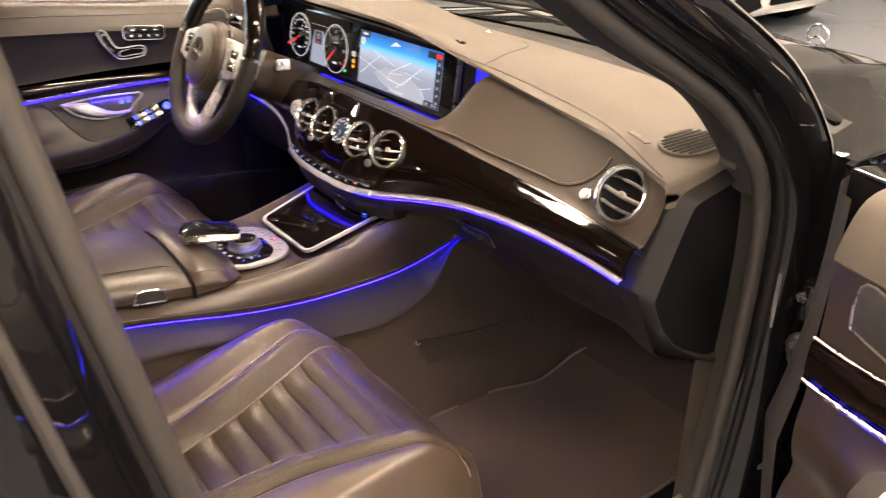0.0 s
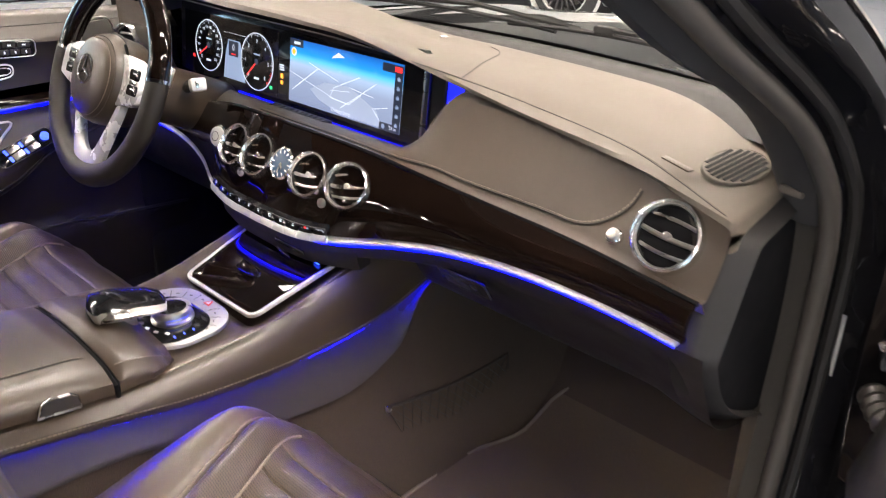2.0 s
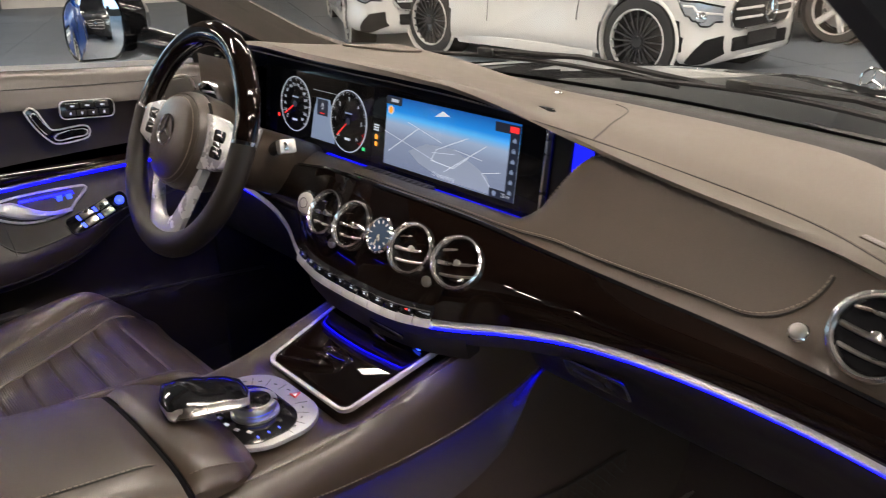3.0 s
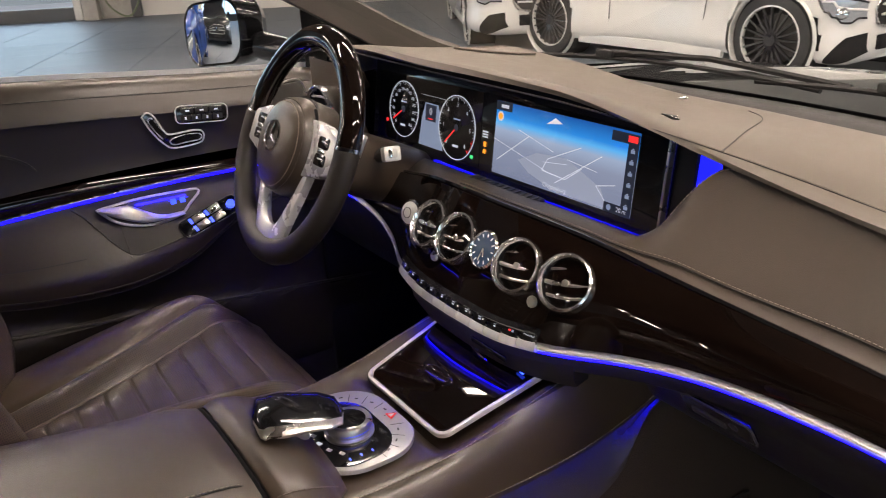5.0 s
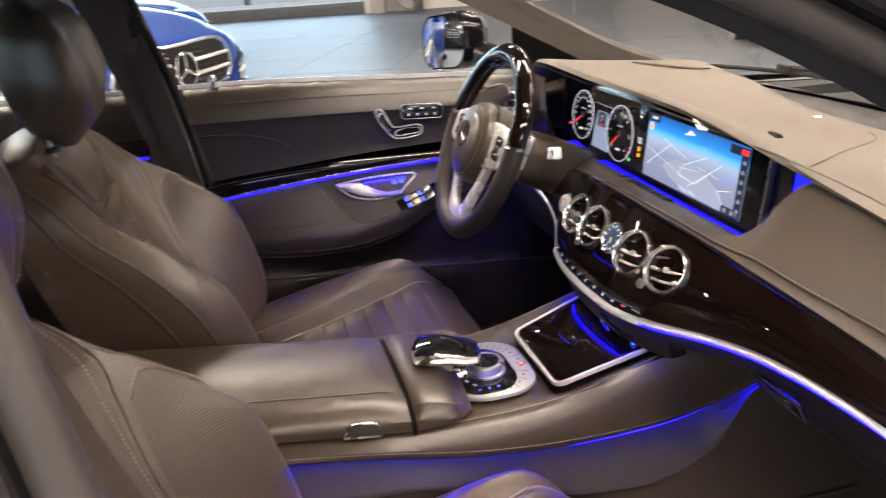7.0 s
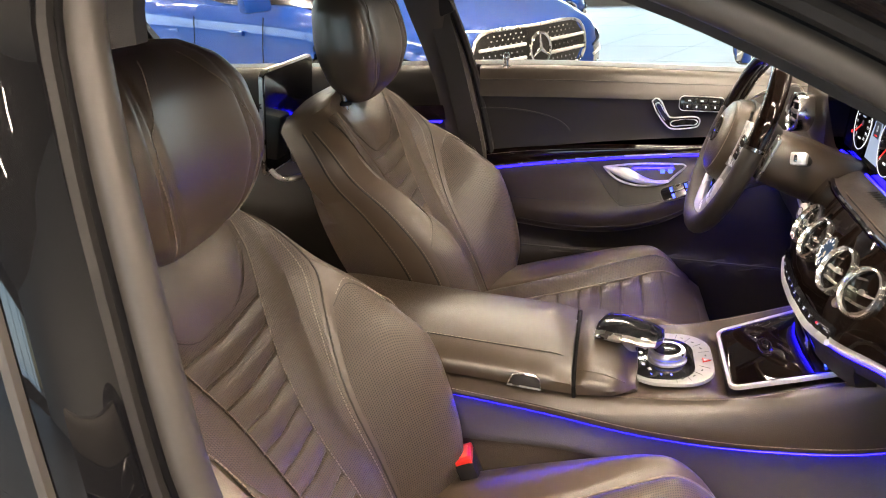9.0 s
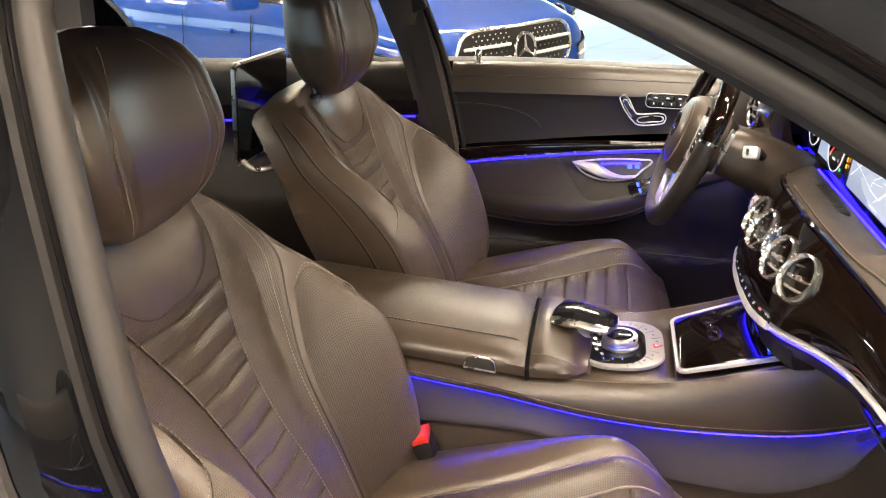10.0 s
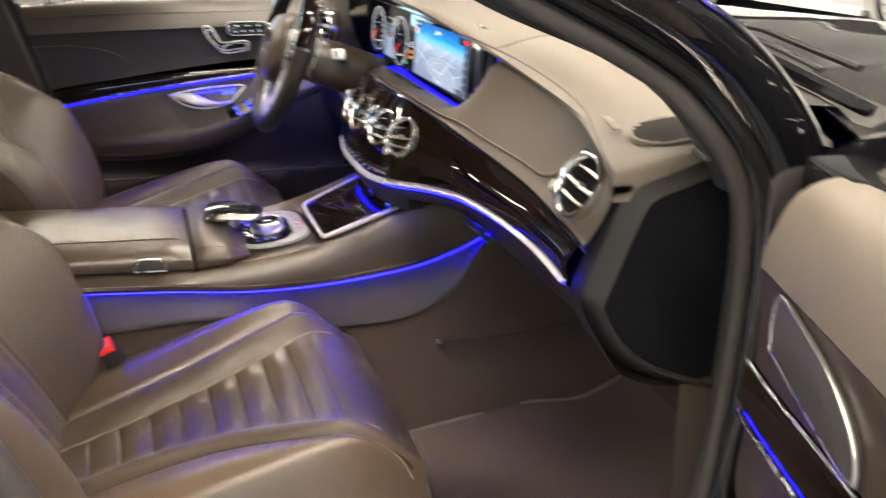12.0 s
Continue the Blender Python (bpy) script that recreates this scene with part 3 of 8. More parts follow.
for k in range(12):
    part("hour_mark", box(0.0012, 0.0045, 0.0006, cm @ pose(0, 0, 0, 0, 0, 30 * k) @ pose(0, 0.0185, 0.0043)), UI_WHITE, clock)
part("hour_hand", box(0.0018, 0.011, 0.0006, cm @ pose(0, 0, 0, 0, 0, 205) @ pose(0, 0.005, 0.0050)), SATIN, clock)
part("minute_hand", box(0.0012, 0.017, 0.0006, cm @ pose(0, 0, 0, 0, 0, 172) @ pose(0, 0.008, 0.0056)), SATIN, clock)


def push_knob(name, p, n, r, mat, label=""):
    m = facing(p, n)
    k = part(name, lathe([(r * 1.25, -0.004), (r * 1.25, 0.002), (r * 1.05, 0.0035), (r, 0.002)], 26, m), CHROME, dash, label)
    part("cap", lathe([(r, 0.001), (r, 0.006), (r * 0.8, 0.008), (r * 0.2, 0.0085)], 26, m), mat, k)
    return k


n = Vector((0.16, -0.93, 0.33)).normalized()
start = push_knob("start_button", wood_at(-0.166, 0.60) + n * 0.010, n, 0.0165, SILVER, "silver engine start button")
sm = facing(wood_at(-0.166, 0.60) + n * 0.0195, n)
part("button_ring", tube([sm @ Vector((0.008 * math.cos(a), 0.008 * math.sin(a), 0)) for a in frange(0, 2 * math.pi * 23 / 24, 24)], 0.0006, 5, closed=True), GREY_PLASTIC, start)
for x, s in ((-0.068, 0.36), (0.136, 0.36)):
    n = wood_normal(x, s)
    push_knob("vent_knob", wood_at(x, s) + n * 0.002, n, 0.0075, SATIN, "small silver vent knob")

# climate button row, set in a rounded silver frame
part("button_panel", sweep([wood_at(x, 0.055, 0.003) for x in frange(-0.155, 0.155, 40)], [(-0.004, -0.0105), (0.004, -0.0105), (0.005, 0), (0.004, 0.0105), (-0.004, 0.0105)],
                           (0, -0.45, 0.9)), BLACK_GLOSS, dash, "black climate button row")
part("button_frame", tube([wood_at(x, 0.055 + 0.135 * (1 - (abs(x) / 0.178) ** 6), 0.003) for x in frange(-0.178, 0.178, 60)], 0.0024, 6), SATIN, dash)
for i in range(11):
    x = -0.145 + 0.029 * i
    n = wood_normal(x, 0.1)
    m = facing(wood_at(x, 0.06, 0.008), (n + Vector((0, 0, 0.35))).normalized())
    key = part("climate_button", box(0.0265, 0.017, 0.003, m, 0.001), BLACK_GLOSS, dash, "black climate button")
    part("silver_key", sweep([strip_at(x + d) + Vector((0, -0.0105, 0.002)) for d in (-0.0138, -0.005, 0.005, 0.0138)], [(-0.003, -0.006), (0.003, -0.0055), (0.0042, 0.0), (0.002, 0.006), (-0.003, 0.006)], (0, 0.25, 1)), SILVER, key, "silver toggle key below the button")
    if i == 10:
        lettering("button_lettering", "AUTO", 0.006, m @ pose(0, 0, 0.0018), UI_WHITE, key)
    elif i == 9:
        part("button_mark", box(0.004, 0.004, 0.0005, m @ pose(-0.002, 0, 0.0017)), UI_RED, key)
        part("button_mark", box(0.003, 0.004, 0.0005, m @ pose(0.003, 0, 0.0017)), UI_BLUE, key)
    else:
        part("button_mark", box(0.006 - 0.001 * (i % 3), 0.0022, 0.0005, m @ pose(0, 0.001, 0.0017)), UI_WHITE, key)
        part("button_mark", box(0.0035 + 0.001 * (i % 2), 0.0014, 0.0005, m @ pose(0.001, -0.0025, 0.0017)), UI_WHITE, key)

# outer vents with their end panels
rn = Vector((0.02, -0.86, 0.51)).normalized()
vent(0.648, -0.0600, 0.8985, 0.043, rn, dash, -6)
km = panel_at(0.576, 0.20, 0.005)
kn = (panel_at(0.590, 0.20) - panel_at(0.562, 0.20)).cross(panel_at(0.576, 0.26) - panel_at(0.576, 0.14)).normalized()
push_knob("vent_knob", km, kn if kn.y < 0 else -kn, 0.0085, SATIN, "round silver vent knob")
vent(-0.580, -0.098, 0.943, 0.040, (0.12, -0.97, 0.15), dash)
rows = [[(x, -0.056 + 0.10 * (x + 0.580) ** 2 * 3, z) for z in frange(0.86, 1.02, 8)] for x in frange(-0.70, -0.50, 10)]
part("vent_panel", grid(rows), LEATHER, dash)
# loudspeaker grille at the pad's outer end
GP = pad_at(0.664, 0.060, 0.0)
gn = (pad_at(0.664, 0.09) - pad_at(0.664, 0.03)).cross(pad_at(0.640, 0.06) - pad_at(0.688, 0.06))
SG = facing(GP, gn if gn.z > 0 else -gn, (0.05, 1.0, 0))
sp = part("speaker_grille", slab([(0.031 * math.copysign(abs(math.cos(a)) ** 0.8, math.cos(a)), 0.054 * math.copysign(abs(math.sin(a)) ** 0.8, math.sin(a))) for a in frange(0, 2 * math.pi * 27 / 28, 28)], 0.005, SG @ pose(0, 0, -0.002), 0.002), DASH_TOP, dash, "oval loudspeaker grille with dark slots")
for k in range(8):
    xx = -0.0245 + 0.007 * k
    half = 0.050 * max(0.05, 1 - (xx / 0.031) ** 2) ** 0.55
    part("grille_slot", box(0.0046, half * 2, 0.002, SG @ pose(xx, 0.0, 0.0028)), DEEP, sp)
part("grille_rim", tube([SG @ Vector((0.032 * math.cos(a), 0.055 * math.sin(a), 0.002)) for a in frange(0, 2 * math.pi * 35 / 36, 36)], 0.0014, 6, closed=True), DASH_TOP, sp)
part("airbag_label", box(0.042, 0.010, 0.0020, facing(pad_at(0.616, 0.004, 0.0016), (pad_at(0.640, 0.004) - pad_at(0.592, 0.004)).cross(pad_at(0.616, 0.014) - pad_at(0.616, -0.006)), (0.20, 1, 0)), 0.0005), LEATHER, dash, "embossed airbag label")
part("light_sensor", lathe([(0.008, -0.002), (0.007, 0.0015), (0.004, 0.003), (0.001, 0.0035)], 18, Matrix.Translation(pad_at(0.057, 0.178))), SATIN, dash)

# side cap of the dashboard, seen in the door opening
def cap_outline(k, x):
    pts = [(-0.098, 0.770), (-0.090, 0.790), (-0.068, 0.838), (-0.044, 0.889), (-0.033, 0.909), (-0.020, 0.919), (0.030, 0.928), (0.090, 0.940), (0.200, 0.955), (0.270, 0.80), (0.250, 0.60), (0.15, 0.570), (0.074, 0.597), (-0.012, 0.648), (-0.062, 0.700), (-0.088, 0.745), (-0.095, 0.762)]
    cy, cz = 0.09, 0.77
    return [Vector((x, cy + (y - cy) * k, cz + (z - cz) * k)) for y, z in pts]


def closed_spline(pts, n):
    q = spline(list(pts) + [pts[0]], n + 1)
    return q[:-1]


rows = [closed_spline(cap_outline(k, x), 90) for k, x in ((1.0, 0.690), (1.0, 0.712), (0.985, 0.718), (0.90, 0.738), (0.885, 0.741), (0.87, 0.738), (0.86, 0.728))]
cap = part("side_cap", grid(rows, closed=True, cap=True), BLACK_PLASTIC, dash, "black plastic side cap of the dashboard")
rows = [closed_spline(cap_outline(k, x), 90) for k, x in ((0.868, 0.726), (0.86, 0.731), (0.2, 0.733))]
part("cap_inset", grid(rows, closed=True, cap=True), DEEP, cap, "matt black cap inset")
part("windscreen_corner", box(0.030, 0.16, 0.010, pose(0.736, 0.130, 0.946, 0, 6, 0), 0.004), PILLAR_CLOTH, dash)


# ---- instrument and map display ----
display = thing("display_unit", (-0.16, 0.0, 0.88), "wide black glass display with lit gauges and map", "screen")
DM = facing((0, -0.006, 0.95), (0, -0.990, 0.139))   # x across, y up the glass, z towards the seats
part("display_glass", slab([(x - 0.165, y + 0.002) for x, y in rounded(0.715, 0.158, 0.010)], 0.012, DM @ pose(0, 0, -0.012), 0.002), BLACK_GLOSS, display, "glossy black display glass")
part("display_back", box(0.66, 0.05, 0.115, pose(-0.175, 0.035, 0.944, -8), 0.01), BLACK_PLASTIC, display)
part("end_trim", box(0.004, 0.150, 0.010, DM @ pose(0.196, 0.0, 0.0), 0.001), SATIN, display, "thin satin edge trim")
part("ambient_strip", tube([DM @ Vector((x, -0.0755, 0.0035)) for x in frange(-0.50, 0.185, 30)], 0.0026, 6), LED_BLUE, display, "blue light strip under the glass")
rows = [[(x, 0.030 - 0.2 * (x - 0.2), z) for z in frange(0.885, 1.012 - 0.5 * (x - 0.2), 8)] for x in frange(0.2, 0.255, 6)]
part("ambient_panel", grid(rows), LED_SOFT, display, "glowing blue side panel beside the display")
part("shroud", box(0.030, 0.006, 0.112, pose(0.212, 0.006, 0.944, -8), 0.002), BLACK_PLASTIC, display)


def flat(pts, z, mat, name, parent, label=""):
    bm = bmesh.new()
    uv = bm.loops.layers.uv.verify()
    f = bm.faces.new([bm.verts.new(DM @ Vector((x, y, z))) for x, y in pts])
    xs, ys = [p[0] for p in pts], [p[1] for p in pts]
    for l, (x, y) in zip(f.loops, pts):
        l[uv].uv = ((x - min(xs)) / (max(xs) - min(xs)), (y - min(ys)) / (max(ys) - min(ys)))
    f.normal_update()
    if f.normal.y > 0:
        f.normal_flip()
    return part(name, bm, mat, parent, label, smooth=0)


def rect(x0, y0, x1, y1):
    return [(x0, y0), (x1, y0), (x1, y1), (x0, y1)]


def line(a, b, w, z, mat, name, parent):
    d = Vector((b[0] - a[0], b[1] - a[1], 0)).normalized()
    n = Vector((-d.y, d.x, 0)) * w / 2
    return flat([(a[0] + n.x, a[1] + n.y), (b[0] + n.x, b[1] + n.y), (b[0] - n.x, b[1] - n.y), (a[0] - n.x, a[1] - n.y)], z, mat, name, parent)


nav = flat(rect(-0.146, -0.0565, 0.146, 0.053), 0.0006, SCREEN, "map_screen", display, "lit navigation map with blue sky")
flat([(-0.085, -0.026), (-0.045, -0.008), (0.02, -0.004), (0.09, -0.03), (0.105, -0.054), (0.0, -0.054), (-0.06, -0.040)], 0.0009, MAP_PALE, "map_area", nav)
for a, b, w in (((-0.135, -0.035), (-0.065, 0.012), 0.0012), ((-0.146, -0.004), (-0.02, -0.030), 0.0007), ((-0.02, -0.012), (0.045, 0.016), 0.0010), ((-0.02, -0.012), (-0.03, -0.030), 0.0011),
                ((-0.03, -0.030), (0.02, -0.033), 0.0014), ((0.02, -0.033), (0.05, -0.012), 0.0012), ((0.0, -0.042), (0.085, 0.012), 0.0011), ((-0.09, 0.018), (-0.01, 0.0), 0.0007),
                ((0.08, -0.028), (0.115, -0.020), 0.0009), ((0.08, -0.028), (0.10, -0.045), 0.0009), ((0.02, -0.005), (0.08, -0.010), 0.0007), ((-0.03, -0.018), (0.02, -0.012), 0.0007)):
    line(a, b, w, 0.0012, ROAD_LINE, "map_road", nav)
flat(rect(-0.146, 0.040, -0.108, 0.053), 0.0013, UI_DARK, "status_field", nav)
flat(rect(-0.134, 0.044, -0.116, 0.049), 0.0016, UI_WHITE, "status_bar", nav)
flat([(-0.134 + 0.0075 * math.cos(a), 0.031 + 0.0075 * math.sin(a)) for a in frange(0, 5.9, 16)], 0.0013, UI_WHITE, "traffic_badge", nav)
flat([(-0.134 + 0.005 * math.cos(a), 0.031 + 0.005 * math.sin(a)) for a in frange(0, 5.9, 16)], 0.0016, UI_AMBER, "badge_disc", nav)
flat(rect(0.098, 0.037, 0.146, 0.050), 0.0013, UI_DARK, "status_field", nav)
flat(rect(0.127, 0.0395, 0.143, 0.0475), 0.0016, UI_RED, "red_badge", nav)
flat(rect(0.128, -0.050, 0.146, 0.037), 0.0013, UI_DARK, "icon_column", nav)
for k in range(6):
    y = 0.029 - 0.0145 * k
    flat(rect(0.1335, y - 0.003, 0.1405, y + 0.0015), 0.0016, UI_BLUE, "menu_icon", nav)
    flat(rect(0.1355, y + 0.0018, 0.1385, y + 0.0034), 0.0016, UI_BLUE, "menu_icon", nav)
flat(rect(0.098, -0.0565, 0.146, -0.044), 0.0014, UI_DARK, "status_field", nav)
lettering("map_lettering", "20 m", 0.0085, DM @ pose(0.130, -0.050, 0.0018), UI_WHITE, nav)
flat([(0.108 + 0.004 * math.cos(a), -0.050 + 0.004 * math.sin(a)) for a in frange(0, 5.9, 14)], 0.0017, UI_BLUE, "compass_mark", nav)
lettering("map_lettering", "Cloppenburg", 0.0095, DM @ pose(0.0, -0.049, 0.0016), UI_WHITE, nav)
flat([(-0.03, 0.036), (-0.012, 0.047), (0.004, 0.041), (-0.010, 0.039)], 0.0011, ROAD_LINE, "sky_mark", nav)

# gauges
cluster = flat(rect(-0.505, -0.060, -0.182, 0.060), 0.0005, BLACK_GLOSS, "gauge_screen", display, "lit instrument screen with two round gauges")
flat([(-0.36, -0.052), (-0.285, -0.052), (-0.293, -0.005), (-0.305, 0.022), (-0.345, 0.022), (-0.354, -0.005)], 0.0008, UI_BLUE, "gauge_field", cluster)
flat([(-0.36, 0.034), (-0.285, 0.034), (-0.285, 0.0345), (-0.36, 0.0345)], 0.0009, UI_WHITE, "gauge_rule", cluster)
flat(rect(-0.343, -0.008, -0.310, 0.020), 0.0010, UI_DARK, "speed_box", cluster)
lettering("speed_figure", "0", 0.016, DM @ pose(-0.3265, 0.008, 0.0013), UI_WHITE, cluster)
flat(rect(-0.334, -0.005, -0.319, -0.003), 0.0012, UI_RED, "speed_unit", cluster)


def gauge(cx, cy, r, numbers, needle, red):
    ring = [DM @ Vector((cx + r * math.cos(a), cy + r * math.sin(a), 0.0012)) for a in frange(0, 2 * math.pi * 47 / 48, 48)]
    g = part("gauge_ring", tube(ring, 0.0007, 5, closed=True), UI_WHITE, cluster, "round white-rimmed gauge")
    face = flat([(cx + r * math.cos(a), cy + r * math.sin(a)) for a in frange(0, 2 * math.pi * 47 / 48, 48)], 0.0009, BLACK_GLOSS, "gauge_face", g)
    for k in range(49):
        a = radians(225 - 270 * k / 48)
        long = k % 4 == 0
        line((cx + r * 0.97 * math.cos(a), cy + r * 0.97 * math.sin(a)), (cx + r * (0.86 if long else 0.91) * math.cos(a), cy + r * (0.86 if long else 0.91) * math.sin(a)),
             0.0010 if long else 0.0006, 0.0013, UI_RED if red and k > 42 else UI_WHITE, "gauge_mark", g)
    for k, txt in enumerate(numbers):
        a = radians(225 - 270 * k / (len(numbers) - 1))
        lettering("gauge_figure", txt, 0.0095 if len(txt) < 2 else 0.0072, DM @ pose(cx + r * 0.72 * math.cos(a), cy + r * 0.72 * math.sin(a), 0.0014), UI_WHITE, g)
    a = radians(needle)
    line((cx, cy), (cx + r * 0.82 * math.cos(a), cy + r * 0.82 * math.sin(a)), 0.0022, 0.0016, UI_RED, "needle", g)
    flat([(cx + 0.006 * math.cos(q), cy + 0.006 * math.sin(q)) for q in frange(0, 5.9, 16)], 0.0018, UI_DARK, "needle_hub", g)
    flat(rect(cx - 0.008, cy - r * 0.62, cx + 0.008, cy - r * 0.54), 0.0014, UI_WHITE, "gauge_bar", g)
    flat(rect(cx - 0.010, cy + r * 0.24, cx + 0.010, cy + r * 0.29), 0.0014, UI_BLUE, "gauge_bar", g)


gauge(-0.415, 0.000, 0.049, ("0", "20", "40", "60", "80", "100", "120", "140", "160", "180", "200", "220", "240", "260"), 212, False)
gauge(-0.248, -0.006, 0.052, ("0", "1", "2", "3", "4", "5", "6"), 222, True)
flat(rect(-0.205, -0.048, -0.197, -0.042), 0.0012, UI_GREEN, "green_lamp", cluster)
flat(rect(-0.474, -0.030, -0.466, -0.024), 0.0012, UI_RED, "red_lamp", cluster)
for k in range(3):
    flat(rect(-0.176, 0.000 - 0.004 * k, -0.162, 0.0025 - 0.004 * k), 0.0012, UI_WHITE, "warning_bar", cluster)
flat(rect(-0.172, -0.022, -0.165, -0.014), 0.0012, UI_AMBER, "amber_lamp", cluster)
flat(rect(-0.172, -0.033, -0.165, -0.026), 0.0012, UI_AMBER, "amber_lamp", cluster)


# ---- centre console ----
console = thing("center_console", (0.03, -0.5, 0.30), "brown leather centre console with wood tray and silver controller", "console")
XC = 0.03
EDGE_Z = table([(-1.05, 0.748), (-0.76, 0.704), (-0.60, 0.680), (-0.50, 0.668), (-0.42, 0.666), (-0.345, 0.669), (-0.28, 0.678), (-0.2, 0.698), (-0.12, 0.717), (-0.04, 0.732)])
LED_Z = table([(-1.05, 0.722), (-0.75, 0.671), (-0.60, 0.643), (-0.43, 0.608), (-0.34, 0.599), (-0.25, 0.596), (-0.10, 0.604), (-0.03, 0.621), (0.06, 0.655)])


APRON = table([(-1.05, 0.60), (-0.7, 0.585), (-0.5, 0.565), (-0.36, 0.520), (-0.25, 0.503), (-0.17, 0.500), (-0.10, 0.522), (-0.05, 0.555), (-0.02, 0.605), (0.03, 0.645)])


def console_half(y, side):
    ze, zl = EDGE_Z(y)[0], LED_Z(y)[0]
    wide = 0.012 * smoothstep(-0.55, -0.2, y)
    sink = 0.022 * smoothstep(-0.325, -0.300, y)
    pts = [(0.0, ze - 0.002 - sink), (0.085, ze - 0.002 - sink), (0.118 + wide, ze + 0.001), (0.136 + wide, ze - 0.010), (0.146 + wide, ze * 0.55 + zl * 0.45), (0.147 + wide, zl + 0.016),
           (0.142 + wide, zl + 0.006), (0.125 + wide, zl + 0.003)]
    return [Vector((XC + side * a, y, z)) for a, z in pts]


ys = frange(-1.05, 0.03, 70)
rows = []
for y in ys:
    left, right = console_half(y, -1), console_half(y, 1)
    rows.append(spline(list(reversed(left))[:-1] + right, 44))
part("console_body", grid(rows), LEATHER, console, "brown leather upper console body")
for side in (-1, 1):
    wall, tunnel = [], []
    for y in ys:
        zl = LED_Z(y)[0]
        w = 0.012 * smoothstep(-0.55, -0.2, y)
        flare = 0.04 * smoothstep(-0.45, 0.0, y)
        za = min(zl - 0.006, APRON(y)[0])
        wall.append(spline([(XC + side * (0.124 + w), y, zl + 0.004), (XC + side * (0.126 + w), y, zl - 0.02), (XC + side * (0.130 + w + flare * 0.2), y, zl * 0.4 + za * 0.6), (XC + side * (0.136 + w + flare * 0.3), y, za + 0.004),
                            (XC + side * (0.130 + w + flare * 0.3), y, za)], 14))
        tunnel.append(spline([(XC + side * (0.120 + w), y, zl - 0.004), (XC + side * (0.124 + w + flare * 0.3), y, za), (XC + side * (0.142 + w + flare * 0.6), y, 0.42), (XC + side * (0.165 + flare), y, 0.36), (XC + side * (0.20 + flare), y, 0.26)], 14))
    last = tunnel[-1]
    tunnel += [[p + Vector((side * 0.05 * k, 0.5 * k, 0.0)) for p in last] for k in (0.25, 0.5, 0.75, 1.0)]
    part("console_side", grid(wall), APRON_SKIN, console, "brown console side apron")
    part("tunnel_carpet", grid(tunnel), CARPET, console, "dark brown tunnel carpet")
    part("ambient_strip", tube([(XC + side * (0.1320 + 0.012 * smoothstep(-0.55, -0.2, y)), y, LED_Z(y)[0] + 0.0014) for y in frange(-0.95, 0.02, 60)], 0.0018, 6), LED_WASH, console,
         "glowing blue light strip along the console")
    low, high = [], []
    for y in frange(-0.98, 0.0, 90):
        ze, zl = EDGE_Z(y)[0], LED_Z(y)[0]
        w = 0.012 * smoothstep(-0.55, -0.2, y)
        low.append((XC + side * (0.1485 + w), y, zl + 0.020))
        high.append((XC + side * (0.1215 + w), y, ze + 0.0012))
    stitches(low, console, THREAD, 0.0007)
    stitches(high[44:], console, THREAD, 0.0007)
# arm rest lid with the fixed piece before it: the lid climbs towards the rear
def lid_rise(y):
    return 0.155 * max(0.0, -0.525 - y)


def lid_rows(y0, y1, n, drop0, drop1):
    out = []
    for i, y in enumerate(frange(y0, y1, n)):
        k = i / (n - 1)
        end = 0.006 * (1 - min(1, min(k, 1 - k) * n / 2.5))
        d = drop0 + (drop1 - drop0) * k * k - lid_rise(y)
        ring = [(-0.128, 0.672 + lid_rise(y)), (-0.133, 0.684 + lid_rise(y)), (-0.128, 0.697 - d - end), (-0.105, 0.709 - d - end), (-0.05, 0.716 - d - end), (0.0, 0.718 - d - end), (0.05, 0.717 - d - end),
                (0.105, 0.711 - d - end), (0.130, 0.700 - d - end), (0.137, 0.690 - d), (0.135, 0.674 + lid_rise(y))]
        out.append(spline([(XC + a, y, z) for a, z in ring], 36))
    return out


lid = part("armrest_lid", grid(lid_rows(-0.97, -0.532, 40, 0.004, 0.0), cap=False), LEATHER, console, "padded brown leather arm rest lid")
lid_skin = lid_rows(-0.96, -0.54, 60, 0.004, 0.0)
for i in (27,):
    part("lid_seam", tube([r[i] + Vector((0, 0, 0.0002)) for r in lid_skin], 0.0011, 5), SEAM, lid)
    stitches([r[i].lerp(r[i + (1 if i < 18 else -1)], 0.25) + Vector((0, 0, 0.0004)) for r in lid_skin], lid, THREAD, 0.0007)
part("lid_gap", tube([(p.x, p.y + 0.004, p.z - 0.0045) for p in lid_rows(-0.97, -0.532, 40, 0.004, 0.0)[-1]], 0.0034, 6), DEEP, console)
nose = lid_rows(-0.524, -0.446, 14, 0.0, 0.022)
nose.append([Vector((p.x, -0.432 - 0.3 * (p.x - XC) ** 2, min(p.z, 0.682))) for p in nose[-1]])
nose.append([Vector((p.x, -0.428 - 0.3 * (p.x - XC) ** 2, 0.664)) for p in nose[-1]])
nose = [[Vector((XC + (p.x - XC) * (1 - 0.24 * smoothstep(-0.490, -0.425, p.y) ** 2), p.y, p.z)) for p in r] for r in nose]
part("armrest_front", grid(nose), LEATHER, console, "brown leather piece before the arm rest")
stitches([(XC + 0.119, y, 0.7075 - 0.022 * ((y + 0.524) / 0.078) ** 2) for y in frange(-0.52, -0.450, 14)], console, THREAD_DARK, 0.0007)
lm = facing((XC + 0.1395, -0.600, 0.699), (1, 0, 0.05), (0, 0.155, 1))
